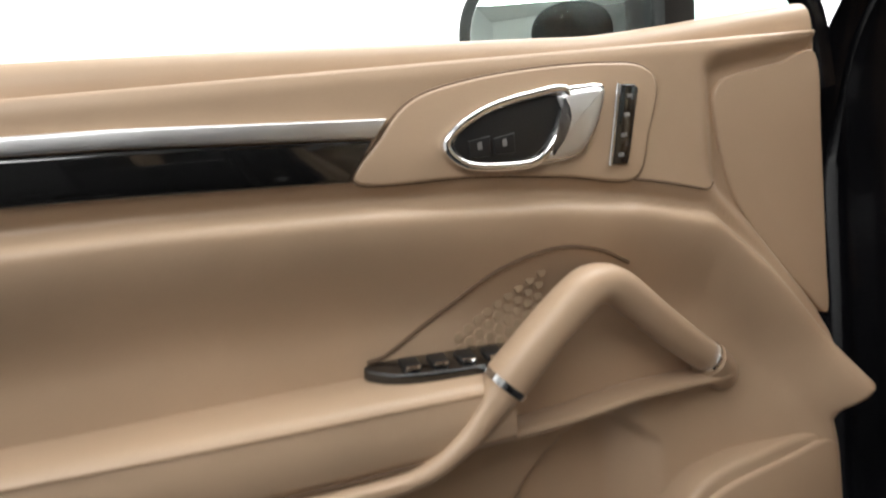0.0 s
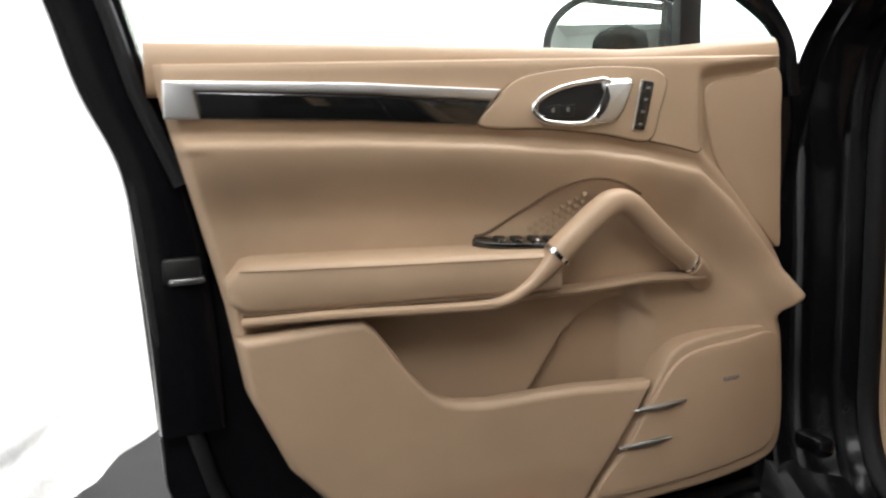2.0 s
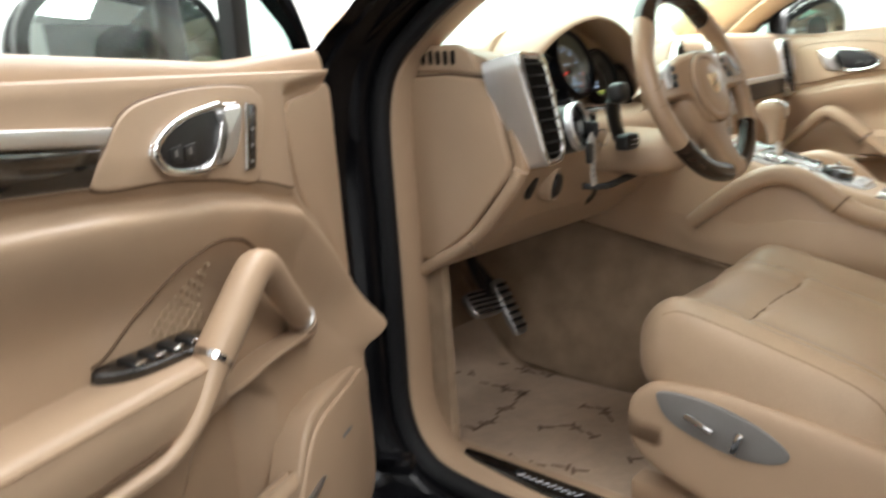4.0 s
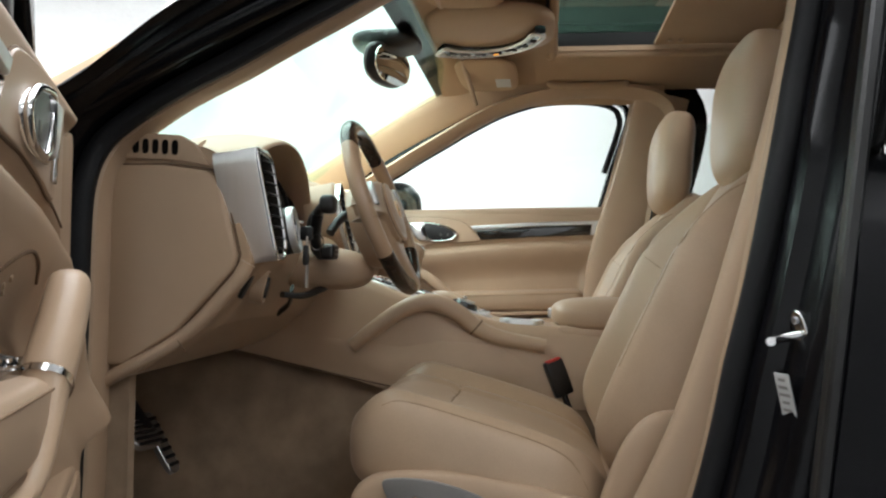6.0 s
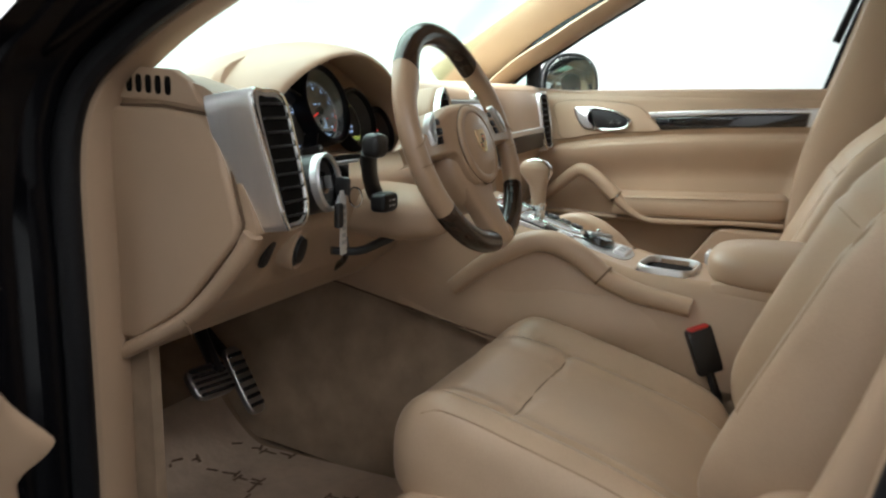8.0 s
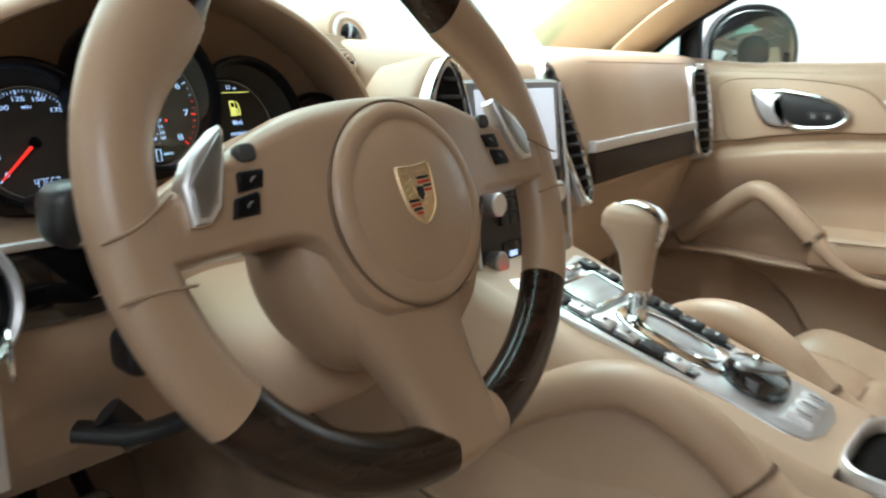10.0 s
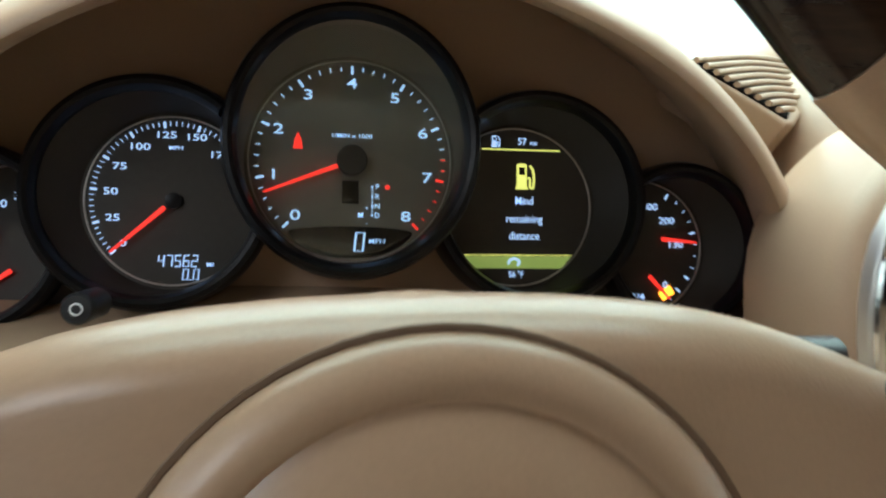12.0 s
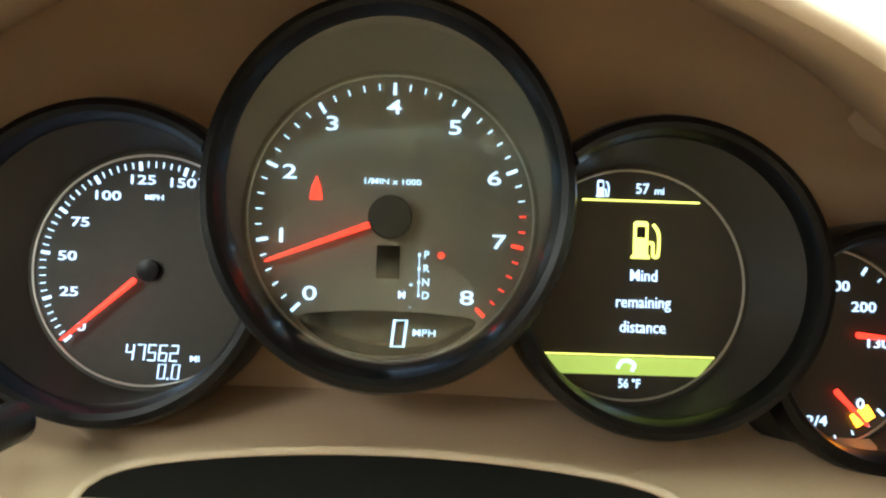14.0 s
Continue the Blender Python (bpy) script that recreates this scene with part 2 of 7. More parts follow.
def blob(c, half, p1=3.0, p2=3.0, shape=None, nu=40, nv=24, m=None):
    """A superellipsoid cushion; shape(x, y, z) in -1..1 gives moved metres."""
    bm = bmesh.new()
    loops = []
    for j in range(1, nv):
        v = -math.pi / 2 + math.pi * j / nv
        cv, sv = abs(math.cos(v)) ** (2 / p2), math.copysign(abs(math.sin(v)) ** (2 / p2), math.sin(v))
        loop = []
        for u, w in sup(1, 1, p1, nu):
            x, y, z = u * cv, w * cv, sv
            q = Vector((x * half[0], y * half[1], z * half[2]))
            if shape:
                q = Vector(shape(x, y, z, q))
            loop.append(Vector(c) + q)
        loops.append(loop)
    bm = rings(loops)
    return moved(bm, m) if m else bm


def drape(bm, pts, way, lift=0.0):
    """The points dropped along way on to the mesh."""
    tree = BVHTree.FromBMesh(bm)
    way = Vector(way).normalized()
    out = []
    for q in pts:
        hit = tree.ray_cast(Vector(q) - way * 0.25, way)[0]
        out.append((hit if hit else Vector(q)) - way * lift)
    return out


def skin(nu, nv, f, thick=0.0, away=None, into=None):
    """A sheet f(u, v), with u and v in 0..1; thick gives it a second side, pushed along away."""
    bm = into or bmesh.new()
    g = [[bm.verts.new(f(i / nu, j / nv)) for i in range(nu + 1)] for j in range(nv + 1)]
    for j in range(nv):
        for i in range(nu):
            bm.faces.new((g[j][i], g[j][i + 1], g[j + 1][i + 1], g[j + 1][i]))
    if thick:
        off = Vector(away) * thick
        h = [[bm.verts.new(v.co + off) for v in row] for row in g]
        for j in range(nv):
            for i in range(nu):
                bm.faces.new((h[j][i], h[j + 1][i], h[j + 1][i + 1], h[j][i + 1]))
        edge = g[0][:-1] + [r[-1] for r in g[:-1]] + g[-1][:0:-1] + [r[0] for r in g[:0:-1]]
        back = h[0][:-1] + [r[-1] for r in h[:-1]] + h[-1][:0:-1] + [r[0] for r in h[:0:-1]]
        k = len(edge)
        for i in range(k):
            bm.faces.new((edge[i], back[i], back[(i + 1) % k], edge[(i + 1) % k]))
    return bm


def lettering(name, words, size, m, mat, parent, wide=1.0):
    """Letters in the built-in font, as a thin mesh centred at m."""
    cu = bpy.data.curves.new(name, "FONT")
    cu.body, cu.size, cu.align_x, cu.align_y, cu.extrude, cu.resolution_u, cu.offset = words, size, "CENTER", "CENTER", 0.0002, 3, size * 0.002
    tmp = new(name, cu)
    bpy.context.view_layer.update()
    me = bpy.data.meshes.new_from_object(tmp.evaluated_get(bpy.context.evaluated_depsgraph_get()))
    bpy.data.objects.remove(tmp)
    bpy.data.curves.remove(cu)
    bm = bmesh.new()
    bm.from_mesh(me)
    bmesh.ops.remove_doubles(bm, verts=bm.verts, dist=size * 0.001)
    bm.to_mesh(me)
    bm.free()
    me.transform(m @ Matrix.Diagonal((wide, 1, 1, 1)))
    me.materials.clear()
    me.materials.append(mat)
    ob = new(name, me)
    ob.parent = parent
    ob.matrix_parent_inverse = Matrix.Translation(parent.location).inverted()
    return ob


def frame_of(origin, u, v):
    """A matrix whose first axes are u and v."""
    u, v = Vector(u).normalized(), Vector(v)
    w = u.cross(v).normalized()
    v = w.cross(u)
    return Matrix(((u.x, v.x, w.x, origin[0]), (u.y, v.y, w.y, origin[1]), (u.z, v.z, w.z, origin[2]), (0, 0, 0, 1)))


def step(a, b, x):
    t = min(1, max(0, (x - a) / (b - a)))
    return t * t * (3 - 2 * t)


def line(x, *pairs):
    return float(np.interp(x, pairs[0::2], pairs[1::2]))


# ---- the studio ----
def cloth_wall(name, f, away, label, mat=None):
    return tagged(part(name, skin(160, 90, f, 0.02, away), mat or CLOTH), label, "backdrop", kind="structure")


def fold(a, z):
    return 0.03 * noise.noise((a * 0.9, z * 0.5, 3)) + 0.018 * noise.noise((a * 3, z * 2.2, 8)) * (1 - 0.6 * step(0.2, 1.6, z)) + 0.075 * abs(noise.noise((a * 2.6 + z, z * 4.5 - a, 1))) * (1 - step(0.1, 1.0, z)) + 0.03 * abs(noise.noise((a * 6 + 2 * z, z * 9, 5))) * (1 - step(0.1, 0.8, z))


cloth_wall("wall_west", lambda u, v: (-2.92 + fold(u * 8.6, v * 3), -4.0 + 8.6 * u, 3.0 * v), (-1, 0, 0), "white cloth backdrop with soft wrinkles near the floor")
cloth_wall("wall_east", lambda u, v: (3.1 + fold(u * 8.6 + 9, v * 3), -4.0 + 8.6 * u, 3.0 * v), (1, 0, 0), "white cloth backdrop beyond the passenger side")
cloth_wall("wall_north", lambda u, v: (-2.95 + 6.1 * u, 4.55 + fold(u * 6 + 30, v * 3), 3.0 * v), (0, 1, 0), "white cloth backdrop in front of the car")
cloth_wall("wall_southwest", lambda u, v: (-2.95 + 1.6 * u, -4.0 + fold(u * 1.6 + 44, v * 3), 3.0 * v), (0, -1, 0), "white cloth backdrop at the rear corner")
# unseen wall, added dark so that the black paint reflects little light
cloth_wall("wall_south", lambda u, v: (-1.35 + 4.5 * u, -4.0 + fold(u * 6 + 50, v * 3), 3.0 * v), (0, -1, 0), "unseen dark grey wall added behind the camera to darken reflections", UNSEEN_DARK)
tagged(part("floor", box((0.1, 0.3, -0.05), (6.3, 9.0, 0.1), 0), FLOOR), "dark grey studio floor under the car", "floor", kind="structure")
tagged(part("ceiling", box((0.1, 0.3, 3.08), (6.3, 9.0, 0.1), 0), CLOTH), "plain white studio ceiling", "ceiling", kind="structure")

# ---- the two front doors: s runs along the door to its hinge, z up, n into the cabin ----
DRIVER = Matrix(((0.894, 0, 0.448, -1.375), (0.448, 0, -0.894, 0.077), (0, 1, 0, 0), (0, 0, 0, 1)))
PASSENGER = Matrix(((0, 0, -1, 0.745), (1, 0, 0, -0.027), (0, 1, 0, 0.003), (0, 0, 0, 1)))


def rear_edge(z):
    return line(z, 0.505, -0.12, 0.52, -0.20, 0.55, -0.262, 0.589, -0.31, 0.668, -0.377, 0.776, -0.422, 0.901, -0.440, 1.039, -0.469, 1.143, -0.492, 1.24, -0.511)


def front_edge(z):
    return line(z, 0.505, 0.28, 0.517, 0.36, 0.535, 0.42, 0.562, 0.442, 0.60, 0.455, 0.752, 0.455, 0.785, 0.445, 0.797, 0.448, 0.827, 0.481, 0.86, 0.470, 0.90, 0.462, 1.24, 0.458)


def ridge(s):
    return line(s, -0.5, 1.140, -0.25, 1.130, -0.07, 1.117, 0.10, 1.100, 0.20, 1.083, 0.289, 1.058, 0.35, 1.0, 0.42, 0.915, 0.47, 0.845)


def trim_depth(s, z):
    """How far the trim stands into the cabin."""
    d = z - ridge(s)
    n = -0.030 + 0.012 * step(0.22, 0.40, s)
    top = step(-0.016, 0.004, d)
    n += (0.0 - n) * top                                                   # upper flat
    n += 0.038 * step(-0.135, -0.030, d) * (1 - step(-0.030, 0.004, d))     # padded roll
    n += 0.030 * step(0.30, 0.45, s) * step(0.90, 0.80, z) * (1 - top)
    n -= 0.024 * step(-0.285, -0.235, s) * step(0.210, 0.180, s) * step(0.872, 0.846, z) * step(0.56, 0.62, z)   # map pocket
    wall = line(z, 0.66, -0.010, 0.707, 0.014, 0.791, 0.075, 0.815, 0.104, 0.834, 0.137, 0.838, 0.165)
    n -= 0.017 * step(0.0, 0.005, s - wall) * step(0.841, 0.834, z + 0.9 * max(0.0, s - 0.185)) * step(0.236, 0.205, s)   # scooped dish in the pocket
    n -= 0.0035 * step(1.196, 1.214, z) ** 2
    n -= 0.015 * step(0.284, 0.312, s) * step(1.200, 1.176, z - 0.10 * (s - 0.30)) * step(0.0, 0.03, d)   # recess of the corner cover
    edge = min(s - rear_edge(z), front_edge(z) - s)
    n += (0.0 - n) * (1 - step(0.0, 0.05, s - rear_edge(z))) * 0.55 * (z < 1.1)
    n -= 0.020 * (1 - step(0.0, 0.014, edge))
    return n


def front_door(name, m, at, label, driver):
    d = thing(name, at, label, "car door")

    def pl(nm, outline, mat, n=0.004, depth=0.012, bevel=0.003, parent=d, lab="", **k):
        return part(nm, plate(outline, m @ Matrix.Translation((0, 0, n)), depth, bevel, **k), mat, parent, lab)

    def sw(nm, pts, size, mat, parent=d, lab="", up=(0, 0, 1), **k):
        upw = (m.to_3x3() @ Vector(up))
        return part(nm, sweep([m @ Vector(q) for q in pts], size, upw, **k), mat, parent, lab)

    def f(u, v):
        z = 0.506 + (1.212 - 0.506) * v
        s = rear_edge(z) + (front_edge(z) - rear_edge(z)) * u
        return m @ Vector((s, z, trim_depth(s, z)))
    trim = part("trim_panel", skin(170, 200, f, 0.02, m.to_3x3() @ Vector((0, 0, -1))), LEATHER, d, "tan leather door trim with a padded roll", 179)
    # ledge below the window
    sw("window_ledge", [(-0.511, 1.208, -0.038), (-0.2, 1.203, -0.038), (0.1, 1.195, -0.038), (0.2, 1.193, -0.038), (0.35, 1.203, -0.038), (0.458, 1.210, -0.040)], (0.034, 0.021), LEATHER, n=20, power=2.8)
    # raised front pillar part of the trim
    pl("corner_cover", [(0.309, 1.140), (0.318, 1.168), (0.345, 1.176), (0.40, 1.182), (0.452, 1.188), (0.457, 1.10), (0.459, 0.96), (0.458, 0.900), (0.425, 0.930), (0.375, 0.985), (0.328, 1.055)], SOFT, -0.009, 0.02, 0.003, lab="flat tan corner cover at the hinge end")
    sw("corner_seam", [(a, b, trim_depth(a, b) + 0.0004) for a, b in ((0.198, 1.087), (0.23, 1.080), (0.26, 1.072), (0.285, 1.0655), (0.298, 1.070))], (0.0015, 0.0012), SEAM, up=(0, 0, 1), n=6)
    # long silver and black strips
    part("silver_strip", plate([(-0.494, 1.146), (-0.452, 1.144), (-0.457, 1.1795), (-0.25, 1.170), (-0.058, 1.155), (-0.046, 1.170), (-0.25, 1.184), (-0.492, 1.1925)], m @ Matrix.Translation((0, 0, 0.008)), 0.012, 0.003, straight=True), SATIN, d, "satin silver strip")
    part("black_strip", plate([(-0.451, 1.144), (-0.25, 1.134), (-0.083, 1.122), (-0.060, 1.154), (-0.25, 1.169), (-0.455, 1.1785)], m @ Matrix.Translation((0, 0, 0.006)), 0.010, 0.004, straight=True), PIANO, d, "glossy black strip")
    # plate round the handle
    plate_outline = [(-0.076, 1.120), (-0.055, 1.152), (-0.022, 1.182), (0.03, 1.194), (0.103, 1.199), (0.17, 1.198), (0.213, 1.192), (0.229, 1.172), (0.216, 1.13), (0.196, 1.088), (0.12, 1.100), (0.03, 1.112)]
    pl("handle_surround", plate_outline, LEATHER, 0.004, 0.02, 0.003, lab="raised leather plate round the handle")
    sw("surround_gap", [(a, b, 0.0005) for a, b in plate_outline], (0.0016, 0.0016), SEAM, closed=True, up=(0, 0, 1))
    handle = pl("handle_bezel", [(-0.001, 1.141), (0.012, 1.156), (0.045, 1.170), (0.09, 1.178), (0.14, 1.181), (0.166, 1.178), (0.162, 1.155), (0.146, 1.127), (0.125, 1.115), (0.07, 1.115), (0.02, 1.122)], CHROME, 0.009, 0.02, 0.004, lab="polished chrome handle ring")
    pl("handle_recess", [(0.009, 1.141), (0.022, 1.155), (0.052, 1.167), (0.092, 1.173), (0.116, 1.172), (0.115, 1.154), (0.104, 1.136), (0.085, 1.123), (0.055, 1.122), (0.022, 1.127)], BLACK, 0.0100, 0.004, 0.0008, handle, "black recess behind the handle")
    sw("handle_ring", [(0.002, 1.141, 0.0100), (0.016, 1.156, 0.0100), (0.048, 1.1695, 0.0100), (0.09, 1.1765, 0.0100), (0.122, 1.1775, 0.0105), (0.119, 1.155, 0.0110), (0.106, 1.134, 0.0110), (0.088, 1.119, 0.0105), (0.06, 1.1175, 0.0100), (0.020, 1.1235, 0.0100)], (0.0042, 0.0040), CHROME, handle, "polished ring round the recess", closed=True, up=(0, 0, 1), n=10)
    lever = pl("handle_lever", [(0.113, 1.171), (0.119, 1.175), (0.14, 1.177), (0.161, 1.175), (0.156, 1.153), (0.142, 1.130), (0.126, 1.119), (0.096, 1.121), (0.110, 1.138), (0.118, 1.155)], SATIN, 0.0150, 0.012, 0.006, handle, "brushed metal pull lever")
    for k, s in enumerate((0.032, 0.056)):
        pl("lock_button", [(s - 0.010, 1.129), (s + 0.010, 1.128), (s + 0.011, 1.146), (s - 0.010, 1.143)], BLACK, 0.0115, 0.003, 0.001, handle, straight=True)
        pl("lock_mark", [(s - 0.002, 1.135), (s + 0.0025, 1.135), (s + 0.002, 1.142), (s - 0.002, 1.141)], GREY, 0.0119, 0.0006, 0.0001, handle, straight=True)
    if driver:
        sp = pl("memory_switch", [(0.168, 1.105), (0.186, 1.103), (0.1895, 1.112), (0.2045, 1.172), (0.200, 1.176), (0.184, 1.1775)], PIANO, 0.008, 0.012, 0.002, straight=True, lab="black memory switch strip")
        part("chrome_edge", sweep([m @ Vector((0.1665, 1.104, 0.0065)), m @ Vector((0.1825, 1.178, 0.0065))], (0.0022, 0.0022)), CHROME, sp)
        for k, z in enumerate((1.113, 1.131, 1.149, 1.166)):
            s = 0.1785 + (z - 1.113) * 0.27
            pl("switch_mark", [(s - 0.003, z - 0.002), (s + 0.003, z - 0.002), (s + 0.003, z + 0.0015), (s - 0.003, z + 0.0015)], GREY, 0.0086, 0.0008, 0.0001, sp, straight=True)
    # loudspeaker cover behind the grab handle
    if driver:
        cover = sw("speaker_cover", [(a, b, trim_depth(a, b) + 0.0004) for a, b in spline([(-0.080, 0.961), (-0.057, 0.966), (0.0, 0.996), (0.05, 1.025), (0.103, 1.036), (0.15, 1.027), (0.19, 1.006)], 5)], (0.0022, 0.0016), SEAM, lab="gap round the loudspeaker cover", up=(0, 0, 1), raw=True, n=8)
        bm = bmesh.new()
        for i in range(9):
            for j in range(9):
                s, z = 0.010 + i * 0.0105, 0.940 + j * 0.0122 + (i % 2) * 0.0061
                if z < 0.945 or z > 0.968 + s * 0.55 or z > 1.018:
                    continue
                plate([(s + 0.0050 * math.cos(a), z + 0.0050 * math.sin(a)) for a in np.arange(6) * math.pi / 3], m @ Matrix.Translation((0, 0, trim_depth(s, z) + 0.0012)), 0.0030, 0.0004, straight=True, steps=1, into=bm)
        tagged(part("grille_cell", bm, POCKET, cover, "honeycomb speaker grille pattern"), kind="stuff")
    # armrest
    arm = []
    for i, s in enumerate(np.linspace(-0.436, 0.030, 26)):
        top, bot = 0.956 - 0.020 * (s + 0.433) / 0.46, 0.891 - 0.012 * (s + 0.433) / 0.46
        n1 = line(s, -0.436, -0.004, -0.41, 0.008, -0.2, 0.022, 0.0, 0.032, 0.03, 0.032)
        k = line(s, -0.436, 0.5, -0.430, 0.82, -0.41, 1.0, 0.03, 1.0)
        sec = [(-0.055, bot), (n1 * 0.5 - 0.01, bot - 0.002), (n1 - 0.004, bot + 0.001), (n1, bot + 0.008), (n1 + 0.001, (top + bot) / 2), (n1, top - 0.010), (n1 - 0.004, top - 0.003), (n1 - 0.012, top + 0.001),
               (-0.022, top + 0.006), (-0.055, top + 0.016)]
        mid = (top + bot) / 2
        arm.append([m @ Vector((s, mid + (z - mid) * k, n)) for n, z in sec])
    part("armrest", rings(arm), LEATHER, d, "padded leather armrest", 60)
    sw("armrest_seam", [(s, line(s, -0.42, 0.9475, 0.0, 0.930), line(s, -0.42, 0.0065, -0.41, 0.0095, -0.2, 0.0235, 0.0, 0.0335)) for s in (-0.42, -0.3, -0.2, -0.1, 0.0)], (0.0010, 0.0010), STITCH)
    sw("armrest_gap", [(s, line(s, -0.42, 0.8885, 0.0, 0.878), line(s, -0.43, 0.000, -0.2, 0.017, 0.0, 0.028)) for s in (-0.42, -0.3, -0.2, -0.1, -0.03)], (0.003, 0.0018), SEAM)
    # lower lip of the armrest, running into the grab handle
    sw("armrest_lip", [(-0.420, 0.879, -0.012), (-0.30, 0.878, 0.000), (-0.15, 0.871, 0.010), (-0.07, 0.870, 0.016), (-0.028, 0.886, 0.020), (0.006, 0.913, 0.022), (0.030, 0.936, 0.024)], lambda t: (0.021 - 0.002 * t, 0.0075 + 0.0125 * t ** 3), LEATHER, n=16, power=2.6, up=(0, 1, 0))
    grab = sw("grab_handle", [(0.024, 0.929, 0.023), (0.054, 0.957, 0.027), (0.096, 0.990, 0.029), (0.122, 1.002, 0.028), (0.150, 0.994, 0.025), (0.199, 0.952, 0.015), (0.248, 0.912, 0.004), (0.294, 0.878, -0.010)], lambda t: (0.0205 - 0.004 * t, 0.021 - 0.005 * t), LEATHER, n=18, power=2.4, up=(0, 0, 1), lab="tan leather grab handle")
    sw("chrome_band", [(0.024, 0.929, 0.0225), (0.0285, 0.9335, 0.0235)], (0.0216, 0.0218), CHROME, grab, "chrome band", up=(0, 0, 1), n=18, power=2.4)
    sw("chrome_band", [(0.270, 0.8955, -0.0020), (0.274, 0.8925, -0.0035)], (0.0178, 0.0182), CHROME, grab, "chrome band", up=(0, 0, 1), n=18, power=2.4)
    sw("handle_foot", [(0.278, 0.888, -0.005), (0.301, 0.869, -0.016), (0.318, 0.855, -0.033)], (0.020, 0.019), LEATHER, up=(0, 0, 1), n=18)
    sw("lower_ledge", [(-0.04, 0.868, -0.022), (0.10, 0.868, -0.016), (0.19, 0.872, -0.014), (0.30, 0.866, -0.014)], lambda t: (0.020, 0.007), LEATHER, n=14, power=2.5, up=(0, 1, 0))
    # window switches on the armrest
    mt = m @ frame_of((-0.074, 0.956, -0.014), (0.86, -0.06, 0.086), (0, 0.22, -0.97))
    pan = driver and part("switch_panel", plate([(-0.012, 0.010), (0.010, 0.019), (0.06, 0.021), (0.128, 0.022), (0.134, -0.010), (0.06, -0.016), (0.012, -0.010)], mt, 0.012, 0.002), PIANO, d, "glossy black window switch panel")
    for k in range(4 if driver else 0):
        x = 0.028 + 0.026 * k
        part("window_switch", box((x, 0.004, 0.001), (0.017, 0.020, 0.005), 0.002, mt), BLACK, pan)
        part("switch_tip", box((x, -0.007, 0.0025), (0.013, 0.003, 0.004), 0.001, mt), CHROME, pan)
    # map pocket

    def top_edge(s):
        return line(s, -0.44, 0.860, -0.285, 0.867, -0.262, 0.866, -0.245, 0.850, -0.20, 0.783, -0.175, 0.752, -0.155, 0.737, -0.13, 0.728, -0.08, 0.722, 0.06, 0.722, 0.20, 0.711)

    def low(u, v):
        r = min(1.0, v / 0.94)
        z0 = 0.511 + 0.352 * r
        zz = 0.511 + 0.352 * r * 0.574
        s1 = line(zz, 0.511, 0.064, 0.565, 0.100, 0.635, 0.150, 0.70, 0.194, 0.72, 0.200)
        s0 = rear_edge(z0) + 0.003
        s = s0 + (s1 - s0) * u
        z = 0.511 + (top_edge(s) - 0.511) * r
        e = min(s - s0, s1 - s, (top_edge(s) - z), z - 0.505)
        n = 0.012 - 0.012 * (1 - min(1, max(0, e) / 0.012)) ** 2 + 0.004 * step(0.03, 0.10, z - 0.511)
        if v > 0.94:                                                    # the edge rolls over into the pocket
            t = (v - 0.94) / 0.06
            n -= 0.016 * math.sin(t * math.pi / 2)
            z -= 0.050 * t * t
            s = max(s, rear_edge(z) + 0.006)
        return m @ Vector((s, z, n))
    part("pocket_panel", skin(150, 80, low, 0.012, m.to_3x3() @ Vector((0, 0, -1))), LEATHER, d, "tan lower door panel with a cut-out pocket", 60)
    spk = [(0.079, 0.514), (0.13, 0.585), (0.175, 0.655), (0.210, 0.712), (0.235, 0.748), (0.275, 0.766), (0.36, 0.774), (0.436, 0.776), (0.450, 0.765), (0.456, 0.70), (0.457, 0.60), (0.444, 0.553), (0.41, 0.533), (0.33, 0.518), (0.2, 0.510)]
    sp2 = pl("speaker_panel", spk, LEATHER, 0.008, 0.045, 0.008, per=5, lab="tan loudspeaker panel")
    inner = [(0.095, 0.535), (0.155, 0.615), (0.205, 0.69), (0.238, 0.73), (0.278, 0.749), (0.36, 0.757), (0.437, 0.760), (0.444, 0.70), (0.444, 0.61), (0.430, 0.570), (0.39, 0.55), (0.25, 0.533)]
    pl("speaker_grille", inner, SOFT, 0.0125, 0.008, 0.005, sp2, per=5)
    for s0, z0 in ((0.158, 0.668), (0.131, 0.611)):
        part("chrome_bar", sweep([m @ Vector((s0, z0, 0.014)), m @ Vector((s0 + 0.05, z0 + 0.001, 0.018)), m @ Vector((s0 + 0.098, z0 + 0.003, 0.013))], lambda t: (0.004, 0.0045 * (0.4 + 1.2 * t * (1 - t) * 2)), n=10), STEEL, sp2, "thin brushed metal bar")
    for k in range(4):
        s = 0.330 + k * 0.0080
        pl("badge_mark", [(s, 0.691), (s + 0.0064, 0.6913), (s + 0.0064, 0.6972), (s, 0.697)], GREY, 0.0136, 0.001, 0.0001, sp2, straight=True)
    if driver:
        part("warning_lamp", plate([(-0.078, 0.5125), (0.002, 0.5095), (0.004, 0.5215), (-0.076, 0.5245)], m @ Matrix.Translation((0, 0, 0.0190)), 0.012, 0.003, straight=True), LAMPRED, d, "lit red warning lamp")
